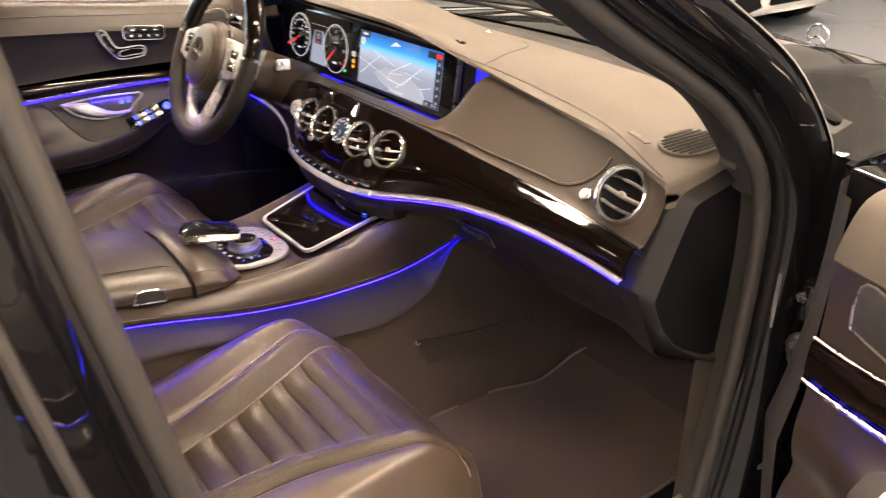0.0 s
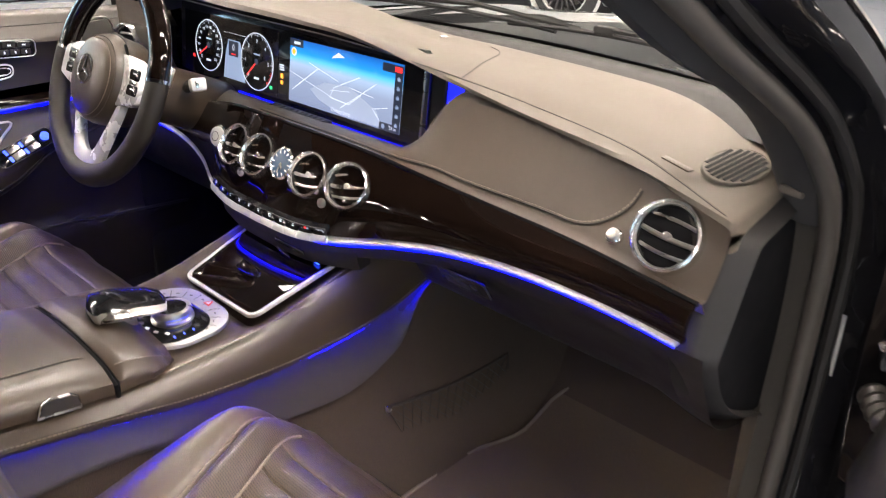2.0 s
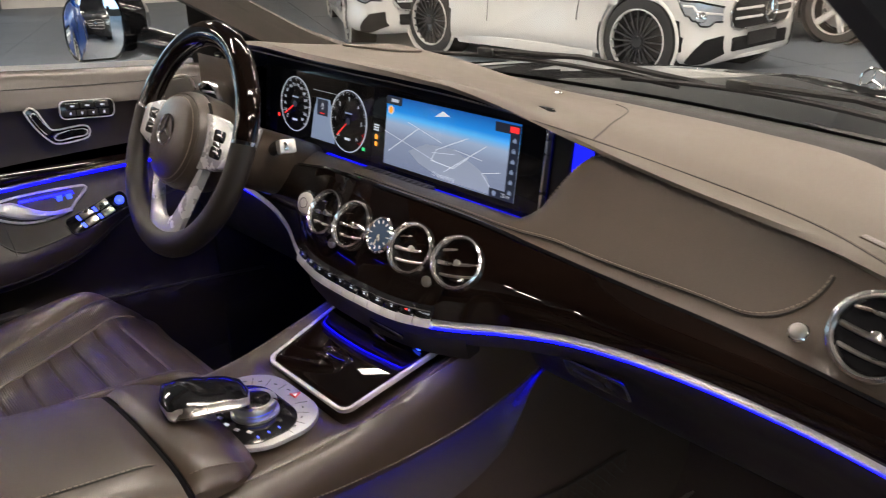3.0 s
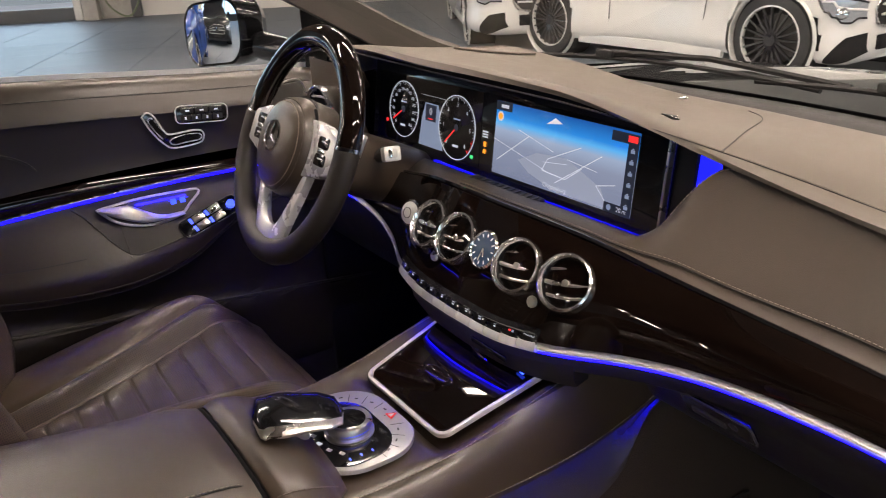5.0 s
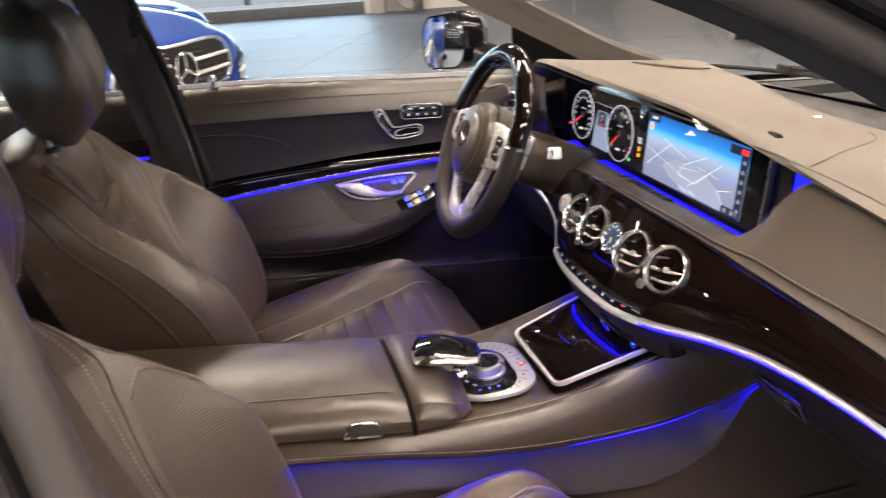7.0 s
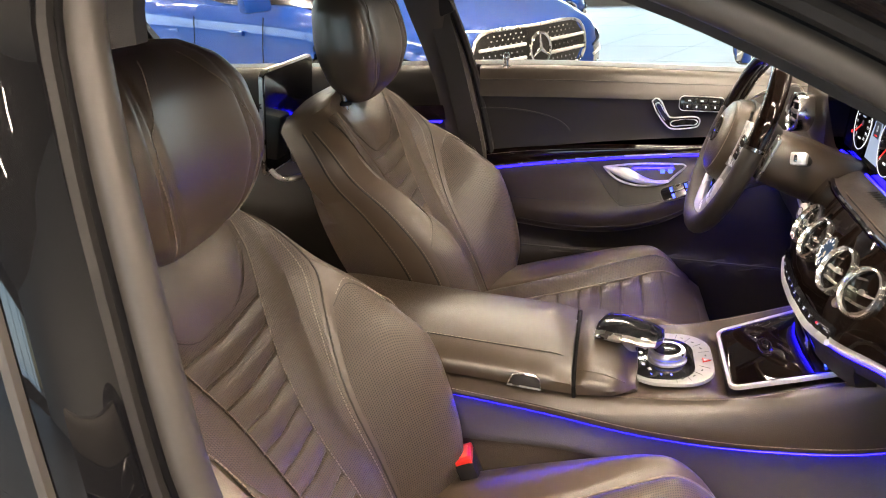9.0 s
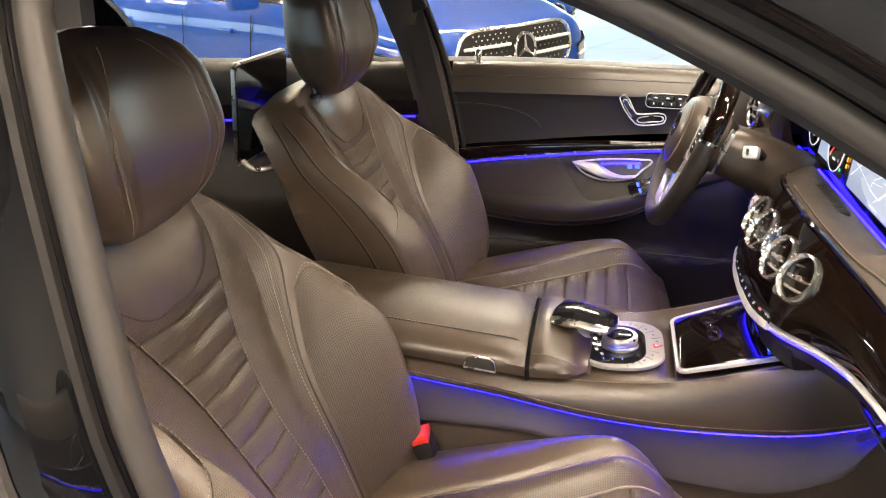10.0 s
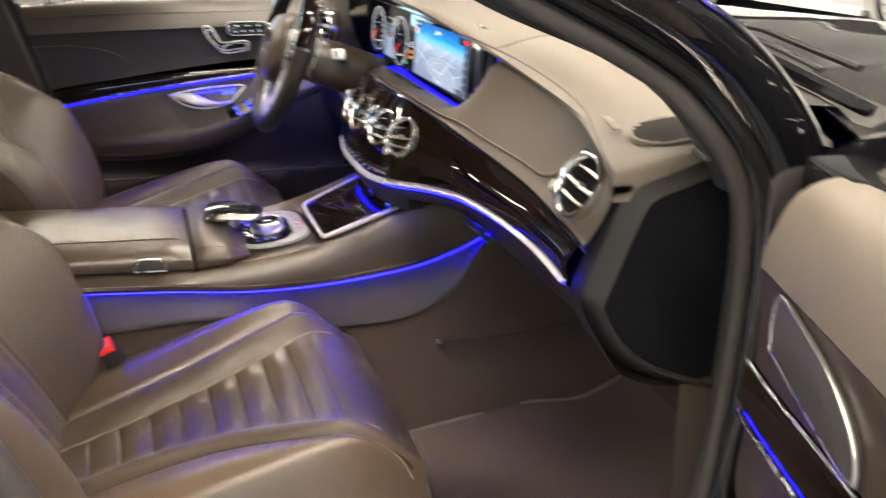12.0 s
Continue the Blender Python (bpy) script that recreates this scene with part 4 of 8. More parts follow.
latch = part("lid_latch", tube([lm @ Vector(p) for p in ((0.026, -0.011, 0.002), (-0.026, -0.011, 0.002), (-0.021, 0.006, 0.003), (-0.013, 0.011, 0.0035), (0.013, 0.011, 0.0035), (0.021, 0.006, 0.003))], 0.0017, 6, closed=True),
             SATIN, lid, "satin silver lid latch")
part("latch_plate", slab([(-0.025, -0.010), (0.025, -0.010), (0.020, 0.005), (0.012, 0.010), (-0.012, 0.010), (-0.020, 0.005)], 0.0025, lm @ pose(0, 0, -0.0005), 0.0006), LEATHER_DARK, latch)
# tray with a sliding wood cover in a silver frame, rising and widening to the dash
XT = 0.022
TN, TF = Vector((XT, -0.293, 0.668)), Vector((XT, -0.135, 0.712))
ty = (TF - TN).normalized()
TM = facing((TN + TF) / 2, Vector((1, 0, 0)).cross(ty), ty)
TL = (TF - TN).length


def tray_outline(inset):
    out = []
    for x, y in rounded(2.0, 2.0, 0.16, 6):
        half = 0.101 + 0.009 * y - inset
        out.append((x * half, y * (TL / 2 - inset)))
    return out


part("tray_frame", sweep([TM @ Vector((x, y, 0.003)) for x, y in tray_outline(-0.003)], [(-0.0026, -0.006), (0.0026, -0.006), (0.0026, 0.0004), (0.0016, 0.0012), (-0.0016, 0.0012), (-0.0026, 0.0004)],
                         TM.to_3x3() @ Vector((0, 0, 1)), closed=True), SILVER, console, "satin silver tray frame")
tray = part("tray_cover", slab(tray_outline(0.001), 0.004, TM @ pose(0, 0, -0.0005), 0.0008), WOOD, console, "dark lacquered wood tray cover")
part("cover_grip", lathe([(0.020, 0.0), (0.021, 0.0025), (0.018, 0.0035), (0.012, 0.0015), (0.001, 0.001)], 28, TM @ pose(-0.004, -0.020, 0.0022) @ Matrix.Diagonal((1.5, 0.55, 1, 1))), WOOD, tray)
part("tray_light", tube([TM @ Vector(p) for p in ((-0.085, TL / 2 - 0.006, 0.008), (-0.02, TL / 2 - 0.018, 0.010), (0.04, TL / 2 - 0.026, 0.010), (0.095, TL / 2 - 0.030, 0.008))], 0.0024, 6), LED_TRAY, console,
     "blue light over the tray")
part("cover_handle", tube(spline([TM @ Vector(p) for p in ((-0.030, TL / 2 - 0.026, 0.0065), (0.000, TL / 2 - 0.037, 0.0075), (0.034, TL / 2 - 0.044, 0.0065))], 14), [0.0012 + 0.0036 * math.sin(math.pi * k / 13) for k in range(14)], 8), CHROME, tray, "slim polished lip of the tray cover")
part("dash_chin", sweep([strip_at(x) + Vector((0, 0.022, -0.034)) for x in frange(-0.16, 0.19, 24)], [(-0.02, -0.022), (0.012, -0.018), (0.016, 0.0), (0.012, 0.018), (-0.02, 0.02)], (0, 0, 1)),
     LEATHER_DARK, dash, "dark leather under the climate keys")
part("chin_slot", box(0.075, 0.003, 0.007, facing(strip_at(0.06) + Vector((0, 0.004, -0.034)), (0, -1, 0)) @ pose(0, 0, 0, 90), 0.001), BLACK_GLOSS, dash)

# controller: silver plate with keys, dial and palm rest
CP = pose(XC + 0.008, -0.382, 0.671)
plate = [(x, y) for x, y in rounded(0.172, 0.135, 0.055, 10)]
plate = [(x, y if y > 0 else max(y, -0.062)) for x, y in plate]
ctrl = part("controller_plate", slab(plate, 0.006, CP @ pose(0.0, 0, -0.001), 0.002), PLATE, console, "rounded satin silver control plate")
part("control_panel", slab([(x * 0.80 + 0.006, y * 0.74 - 0.012) for x, y in plate], 0.0015, CP @ pose(0, 0, 0.0052), 0.0005), BLACK_GLOSS, ctrl, "glossy black control panel")
for k in range(9):
    a = radians(166 - 20.0 * k)
    m = CP @ pose(0.074 * math.cos(a), 0.056 * math.sin(a) + 0.001, 0.0050, 0, 0, math.degrees(a) - 90)
    part("key_gap", box(0.0008, 0.017, 0.0006, m), GREY_PLASTIC, ctrl)
    if k != 4:
        part("key_mark", box(0.005, 0.0020, 0.0004, CP @ pose(0.074 * math.cos(a - 0.17), 0.056 * math.sin(a - 0.17) + 0.001, 0.0053, 0, 0, math.degrees(a) - 90)), GREY_PLASTIC, ctrl)
hz = CP @ pose(0.012, 0.0545, 0.0068)
tri = [(0.0085 * math.sin(a), 0.0085 * math.cos(a)) for a in (0, 2 * math.pi / 3, 4 * math.pi / 3)]
part("hazard_key", slab(tri, 0.0012, hz, 0.0002), RED_PLASTIC, ctrl, "red hazard triangle key")
part("hazard_inner", slab([(x * 0.55, y * 0.55) for x, y in tri], 0.0014, hz, 0.0002), SILVER, ctrl)
for k in range(6):
    a = radians(-40 - 22 * k)
    m = CP @ pose(0.052 * math.cos(a) + 0.006, 0.038 * math.sin(a) - 0.008, 0.0072, 0, 0, 20)
    part("panel_key", box(0.007, 0.0045, 0.001, m), SILVER if k != 2 else UI_WHITE, ctrl)
for k in range(3):
    part("panel_light", box(0.004, 0.002, 0.0008, CP @ pose(0.062, -0.030 + 0.015 * k, 0.0072)), LED_KEY, ctrl)
KM = CP @ pose(0.010, -0.004, 0.0068)
dial = part("controller_dial", lathe([(0.031, 0.0), (0.031, 0.003), (0.027, 0.005), (0.0275, 0.009), (0.029, 0.0105), (0.029, 0.016), (0.0275, 0.018), (0.023, 0.0182)], 40, KM), SATIN, console, "turning silver controller dial")
part("dial_top", lathe([(0.0232, 0.0178), (0.018, 0.0192), (0.001, 0.0196)], 30, KM), BLACK_GLOSS, dial)
part("dial_light", tube([KM @ Vector((0.0280 * math.cos(a), 0.0268 * math.sin(a), 0.0095)) for a in frange(0, 2 * math.pi * 29 / 30, 30)], 0.0007, 5, closed=True), LED_KEY, dial)
# palm rest: a long drop shape, glossy black above and silver below
PALM = table([(0.0, 0.006, 0.004), (0.04, 0.036, 0.008), (0.15, 0.043, 0.011), (0.6, 0.042, 0.011), (0.88, 0.034, 0.009), (0.98, 0.020, 0.006), (1.0, 0.006, 0.003)])
P0, P1 = Vector((XC - 0.012, -0.494, 0.709)), Vector((XC + 0.018, -0.392, 0.697))
pd = (P1 - P0)
ps = pd.cross(Vector((0, 0, 1))).normalized()
def palm(lo, hi, grow):
    rows = []
    for s in frange(0, 1, 22):
        w, h = PALM(s)
        arch = 0.003 * math.sin(math.pi * s)
        c = P0 + pd * s + Vector((0, 0, 0.014 + arch))
        rows.append([c + ps * (w * grow * math.cos(radians(a))) + Vector((0, 0, h * math.sin(radians(a)))) for a in frange(lo, hi, 14)])
    return rows
part("palm_rest", grid(palm(38, 172, 1.0)), BLACK_GLOSS, console, "glossy black touch pad palm rest")
part("palm_rim", grid(palm(-188, 40, 1.02)), SATIN, console, "silver underside of the palm rest")
part("palm_stem", lathe([(0.016, -0.03), (0.014, 0.012)], 16, Matrix.Translation(P0 + pd * 0.45)), SATIN, console)

# belt buckles
def buckle(x, y, z, lean):
    b = thing("seat_belt_buckle", (x, y, z), "black seat belt buckle with red release button", "seat belt buckle", "front belt buckles")
    m = pose(x, y, z, lean, 0, 8)
    part("buckle_body", box(0.050, 0.030, 0.090, m @ pose(0, 0, 0.052), 0.007), BLACK_PLASTIC, b)
    part("release_button", box(0.046, 0.026, 0.012, m @ pose(0, 0.001, 0.0965), 0.003), RED_PLASTIC, b, "red release button")
    part("button_face", box(0.030, 0.015, 0.004, m @ pose(0, 0.001, 0.1020), 0.001), material("red_button_face", (0.9, 0.12, 0.06), 0.3), b)
    part("buckle_stalk", tube([m @ Vector((0, 0, 0.012)), m @ Vector((0.0, -0.005, -0.03)), m @ Vector((0, -0.02, -0.08))], 0.010, 8), BLACK_PLASTIC, b)
    return b


buckle(0.208, -0.668, 0.494, 16)


# ---- front seats ----
BACK_W = table([(0.0, 0.235), (0.15, 0.250), (0.4, 0.260), (0.62, 0.252), (0.8, 0.234), (0.92, 0.212), (1.0, 0.186)])
BOL_D = table([(0.0, 0.065), (0.2, 0.105), (0.45, 0.132), (0.60, 0.110), (0.78, 0.055), (0.92, 0.025), (1.0, 0.005)])
SPINE = table([(0.0, -0.765, 0.51), (0.2, -0.802, 0.610), (0.45, -0.868, 0.735), (0.7, -0.930, 0.864), (0.88, -0.968, 0.955), (1.0, -0.998, 1.008)])
INS_W = table([(0.0, 0.050), (0.2, 0.050), (0.45, 0.055), (0.62, 0.074), (0.76, 0.106), (0.88, 0.136), (1.0, 0.146)])
BAND_W = table([(0.0, 0.105), (0.2, 0.112), (0.45, 0.142), (0.62, 0.182), (0.74, 0.204), (0.88, 0.192), (1.0, 0.170)])


def back_at(x, v, out=0.0):
    """A point of the backrest's front: x metres from its middle, v up its height."""
    (w,), (d,) = BACK_W(v), BOL_D(v)
    y, z = SPINE(v)
    y2, z2 = SPINE(min(1, v + 0.02))
    y1, z1 = SPINE(max(0, v - 0.02))
    t = Vector((0, y2 - y1, z2 - z1)).normalized()
    n = Vector((0, t.z, -t.y))
    a = abs(x) / w
    (b0,) = BAND_W(v)
    d *= 0.85 if x > 0 else 1.0
    q = smoothstep(b0 / w - 0.10, 0.93, a)
    rise = d * q - 0.042 * max(0.0, (a - 0.80) / 0.20) ** 2
    dip = -0.010 * (1 - smoothstep(0.0, 0.5, a))
    return Vector((x, y, z)) + n * (rise + dip + out)


CUSH_BAND = table([(0.0, 0.082), (0.3, 0.092), (0.5, 0.110), (0.7, 0.146), (0.85, 0.172), (1.0, 0.180)])
CUSH_INS = table([(0.0, 0.045), (0.3, 0.052), (0.5, 0.070), (0.7, 0.106), (0.88, 0.142), (1.0, 0.154)])
CUSH_X = -0.004     # the cushion sits a little outboard of the backrest


def cush_w(u):
    return 0.245 - 0.02 * (1 - u) ** 2 - 0.032 * max(0, (u - 0.74) / 0.26) ** 2.2


def cushion_at(x, u, out=0.0):
    """A point of the cushion's top: x from its middle, u from the back (0) to the front (1)."""
    y = -0.80 + 0.513 * u
    mid = 0.503 + 0.052 * math.sin(min(u, 0.9) * 1.75) - 0.045 * max(0, (u - 0.80) / 0.20) ** 2
    w = cush_w(u)
    a = abs(x) / w
    b0 = CUSH_BAND(u)[0] + 0.018
    ax = abs(x)
    rise = (0.020 + 0.018 * u) * smoothstep(b0 - 0.085, b0 - 0.01, ax) * (1 - 0.6 * smoothstep(0.80, 1.0, u)) - 0.080 * max(0.0, (a - 0.88) / 0.12) ** 2
    wide = max(0.012, w - b0)
    rise += 0.20 * min(wide, 0.075) * math.exp(-((ax - b0 - 0.50 * wide) / (0.36 * wide)) ** 2) - 0.012 * math.exp(-((ax - b0) / 0.007) ** 2)
    return Vector((x + CUSH_X, y - 0.016 * a * a * u, mid + rise + out - 0.010 * (1 - a) * (a < 1) * (1 - 0.5 * u)))


def shift(cx, rows):
    return [[Vector((cx + p.x, p.y, p.z)) for p in r] for r in rows]


def seat(cx):
    s = thing("front_seat", (cx, -0.65, 0.28), "brown leather front seat with fluted perforated centre and headrest", "seat", "front seats")
    # cushion
    rows = []
    for u in frange(0.0, 1.0, 48):
        w = cush_w(u)
        top = [cushion_at(w * k, u) for k in frange(-1, 1, 141)]
        low = 0.40
        l, r = top[0], top[-1]
        rows.append([Vector((l.x + 0.02, l.y, low)), Vector((l.x + 0.004, l.y, (low + l.z) / 2))] + top + [Vector((r.x - 0.004, r.y, (low + r.z) / 2)), Vector((r.x - 0.02, r.y, low))])
    front = rows[-1]
    for d, drop in ((0.016, 0.014), (0.026, 0.045), (0.022, 0.09), (0.0, 0.14)):
        rows.append([Vector((p.x * (0.985 if d > 0.02 else 1), p.y + d, max(0.385, p.z - drop))) for p in front])
    part("seat_cushion", grid(shift(cx, rows)), SEAT_LEATHER, s, "brown leather seat cushion")
    def flute(u):
        fade = 1 - smoothstep(0.80, 0.93, u)
        q = (u * 11.2) % 1.0 - 0.5
        return fade * (-0.0036 * math.exp(-(q / 0.05) ** 2) + 0.0016 * math.cos(math.pi * 2 * q + math.pi))
    ins = [[cushion_at(CUSH_INS(u)[0] * k, u, 0.0015 + 0.0032 * (1 - smoothstep(0.84, 0.97, u)) + flute(u)) for k in frange(-1, 1, 13)] for u in frange(0.02, 0.985, 290)]
    part("fluted_insert", grid(shift(cx, ins)), SEAT_PERF, s, "fluted perforated leather insert")
    for side in (-1, 1):
        band = [[cushion_at(side * (CUSH_INS(u)[0] + (CUSH_BAND(u)[0] + 0.014 - CUSH_INS(u)[0]) * k), u, 0.0085 * math.sin(math.pi * k) ** 0.7 * (1 - 0.7 * smoothstep(0.85, 1.0, u)) + 0.0015) for k in frange(0.03, 1, 13)] for u in frange(0.02, 0.98, 40)]
        part("cushion_band", grid(shift(cx, band)), SEAT_PERF, s)
        part("insert_piping", tube([Vector((cx, 0, 0)) + cushion_at(side * CUSH_INS(u)[0], u, 0.0050) for u in frange(0.02, 0.93, 60)], 0.0021, 6), PIPING, s, "pale leather piping")
        # Dark tube that paints the shade in the groove beside the bolster.
        part("piping", tube([Vector((cx, 0, 0)) + cushion_at(side * (CUSH_BAND(u)[0] + 0.016), u, -0.0005) for u in frange(0.0, 1.0, 50)], 0.0034, 6), SEAM, s)
        part("bolster_piping", tube([Vector((cx, 0, 0)) + cushion_at(side * (CUSH_BAND(u)[0] + 0.0225), u, 0.0008) for u in frange(0.0, 1.0, 50)], 0.0020, 6), PIPING, s)
    part("seat_base", box(0.46, 0.46, 0.12, pose(cx, -0.56, 0.35), 0.02), BLACK_PLASTIC, s, "black seat base and trim")
    for side in (-1, 1):
        part("side_trim", box(0.03, 0.44, 0.085, pose(cx + side * 0.245, -0.56, 0.40, 0, 0, 0), 0.012), GREY_PLASTIC, s)
        part("seat_rail", box(0.03, 0.52, 0.03, pose(cx + side * 0.18, -0.56, 0.285), 0.004), GREY_PLASTIC, s)
    # backrest: front, flanks and shell
    rows = []
    for v in frange(0.0, 1.0, 60):
        (w,) = BACK_W(v)
        fr = [back_at(w * k, v) for k in frange(-1, 1, 53)]
        y, z = SPINE(v)
        deep = 0.10 + 0.035 * math.sin(math.pi * v) - 0.035 * v
        l, r = fr[0], fr[-1]
        bl = [Vector((l.x * 0.995, l.y - deep * 0.45, l.z - deep * 0.1)), Vector((l.x * 0.93, l.y - deep, l.z - deep * 0.25)), Vector((l.x * 0.6, y - deep - 0.025, z - deep * 0.3)), Vector((0, y - deep - 0.035, z - deep * 0.3))]
        br = [Vector((-p.x, r.y - l.y + p.y if p.x < l.x * 0.9 else p.y, p.z)) for p in bl[:-1]]
        rows.append(fr + br + list(reversed(bl)))
    for grow, up in ((0.95, 0.014), (0.80, 0.026), (0.45, 0.034)):
        base = rows[59]
        c = sum(base, Vector()) / len(base)
        rows.append([c + (p - c) * grow + Vector((0, 0.0, up)) for p in base])
    part("backrest", grid(shift(cx, rows), closed=True, cap=True), SEAT_LEATHER, s, "brown leather backrest with deep side bolsters")
    def groove(v, x):
        q = (v * 15.5 - 3.0 * abs(x)) % 1.0
        return -0.0034 * math.exp(-((q - 0.5) / 0.050) ** 2) + 0.0013 * math.cos(2 * math.pi * (q - 0.5) + math.pi)
    ins = [[back_at(INS_W(v)[0] * k, v, 0.0050 + groove(v, INS_W(v)[0] * k)) for k in frange(-1, 1, 25)] for v in frange(0.02, 0.78, 360)]
    part("fluted_insert", grid(shift(cx, ins)), SEAT_PERF, s, "fluted perforated leather insert")
    def bib_v(k):
        return 0.775 + 0.125 * abs(k) ** 3.0
    bib = [[back_at(0.128 * k * (0.94 + 0.06 * j), bib_v(k) + (0.985 - bib_v(k)) * j, 0.0055 + 0.003 * math.sin(math.pi * min(1, j * 1.2))) for k in frange(-1, 1, 31)] for j in frange(0, 1, 18)]
    part("shoulder_pad", grid(shift(cx, bib)), SEAT_LEATHER, s, "smooth leather shoulder pad")
    part("pad_seam", tube([Vector((cx, 0, 0)) + back_at(0.129 * k, bib_v(k) - 0.004, 0.0055) for k in frange(-1, 1, 40)], 0.0009, 5), STITCH_LINE, s)
    ring = [[back_at(INS_W(v)[0] * k, v, 0.0044) for k in frange(-1, 1, 21)] for v in frange(0.78, 0.985, 20)]
    part("upper_insert", grid(shift(cx, ring)), SEAT_PERF, s)
    for side in (-1, 1):
        band = [[back_at(side * (INS_W(v)[0] + (BAND_W(v)[0] - INS_W(v)[0]) * k), v, 0.0030 + 0.0055 * math.sin(math.pi * k) ** 0.7) for k in frange(0.03, 1, 11)] for v in frange(0.02, 0.985, 60)]
        part("backrest_band", grid(shift(cx, band)), SEAT_PERF, s)
        stitches([Vector((cx, 0, 0)) + back_at(side * INS_W(v)[0], v, 0.0062) for v in frange(0.02, 0.985, 80)], s, THREAD, 0.0010)
        part("piping", tube([Vector((cx, 0, 0)) + back_at(side * (BAND_W(v)[0] + 0.004), v, 0.001) for v in frange(0.0, 0.97, 60)], 0.0014, 6), STITCH_LINE, s)
        hi = 0.62 if side < 0 else 0.60
        def crown(k):
            return hi + 0.045 * math.sin(math.pi * min(1, 1.6 * k)) - 0.15 * k * k
        def bol(v, k):
            w0, w1 = BAND_W(v)[0] + 0.010, BACK_W(v)[0] * 0.985
            return back_at(side * (w0 + (w1 - w0) * k), v, (0.017 if side < 0 else 0.015) * math.sin(math.pi * min(1, k * 1.02)) ** 0.7 * smoothstep(-0.02, 0.12, v) * (1 - smoothstep(crown(k) - 0.13, crown(k), v)) + 0.0015)
        pad = [[bol(0.02 + (crown(k) - 0.02) * j, k) for k in frange(0.0, 1, 12)] for j in frange(0, 1, 40)]
        part("bolster_pad", grid(shift(cx, pad)), SEAT_PERF, s, "perforated leather bolster pad")
        part("bolster_seam", tube([Vector((cx, 0, 0)) + bol(crown(k), k) for k in frange(0.0, 1, 14)], 0.0009, 5), STITCH_LINE, s)
        stitches([Vector((cx, 0, 0)) + bol(crown(k) + 0.014, k) + Vector((0, 0.0022, 0.0012)) for k in frange(0.04, 0.98, 20)], s, THREAD, 0.0008)
        stitches([Vector((cx, 0, 0)) + back_at(side * (BAND_W(v)[0] - 0.006), v, 0.0062) for v in frange(0.02, 0.96, 60)], s, THREAD, 0.0008)
        def flank_at(v, share):
            """A point on the backrest's side: share 0 at its front edge, 1 at the back."""
            p = back_at(side * BACK_W(v)[0], v)
            deep = 0.10 + 0.035 * math.sin(math.pi * v) - 0.035 * v
            narrow = float(np.interp(share, [0, 0.45, 1], [1, 0.995, 0.93]))
            fall = float(np.interp(share, [0, 0.45, 1], [0, 0.10, 0.25]))
            return Vector((cx + p.x * narrow + side * 0.0012, p.y - deep * share, p.z - deep * fall))
        for a, b in ((0.06, 0.10), (0.36, 0.52)):
            flank = [flank_at(v, a + (b - a) * math.sin(math.pi * v)) for v in frange(0.05, 0.97, 44)]
            part("flank_seam", tube(flank, 0.0015, 5), SEAM, s)
            stitches([p + Vector((side * 0.0010, 0.0045, 0.001)) for p in flank], s, THREAD, 0.0008)
    # headrest on two posts
    for side in (-1, 1):
        part("headrest_post", tube([(cx + side * 0.084, -0.990, 0.99), (cx + side * 0.084, -0.998, 1.09)], 0.0065, 10), CHROME, s, "chrome headrest post")
        part("post_collar", lathe([(0.014, 0.0), (0.013, 0.006), (0.009, 0.008)], 16, pose(cx + side * 0.084, -0.992, 1.006)), BLACK_PLASTIC, s)
    HR_W = table([(0.0, 0.070), (0.08, 0.104), (0.3, 0.146), (0.65, 0.154), (0.84, 0.143), (0.95, 0.118), (1.0, 0.088)])
    HR_D = table([(0.0, 0.022), (0.08, 0.042), (0.3, 0.063), (0.65, 0.064), (0.84, 0.053), (0.95, 0.034), (1.0, 0.014)])
    def head(v, ang, grow=0.0):
        (w,), (d,) = HR_W(v), HR_D(v)
        a = radians(ang)
        c, sn = math.cos(a), math.sin(a)
        ex = 0.62
        x = (w + grow) * math.copysign(abs(c) ** ex, c)
        y = (d + grow) * math.copysign(abs(sn) ** 0.75, sn)
        # soft pleats beside the middle panel; the wings sweep forward at the sides
        if sn > 0:
            f = abs(c) ** ex
            y -= (0.0045 * math.exp(-((f - 0.62 - 0.05 * v) / 0.035) ** 2) + 0.0035 * math.exp(-((f - 0.80 + 0.08 * v) / 0.030) ** 2)) * math.sin(math.pi * v) ** 0.5
        return Vector((cx + x, -0.978 - 0.020 * v + y + 0.034 * (abs(x) / 0.146) ** 2, 1.012 + 0.222 * v + 0.016 * (1 - abs(x) / 0.15) * (1 if v > 0.5 else -0.4) * abs(2 * v - 1) ** 3))
    rows = [[head(v, ang) for ang in frange(0, 357.5, 144)] for v in frange(0, 1, 36)]
    hr = part("headrest", grid(rows, closed=True, cap=True), SEAT_LEATHER, s, "padded brown leather headrest")
    for side in (-1, 1):
        lin = []
        for v in frange(0.04, 0.95, 50):
            k = 0.74 - 0.40 * max(0.0, (v - 0.50) / 0.45) ** 1.6
            ang = math.degrees(math.acos(min(1, k ** (1 / 0.62))))
            lin.append(head(v, ang if side > 0 else 180 - ang, 0.0008))
        stitches(lin, hr, THREAD, 0.0009)
    return s


passenger_seat = seat(0.420)
driver_seat = copy_thing(passenger_seat, pose(-0.362, -0.650, 0.318))
driver_seat["label"] = "brown leather driver seat beside the centre console"

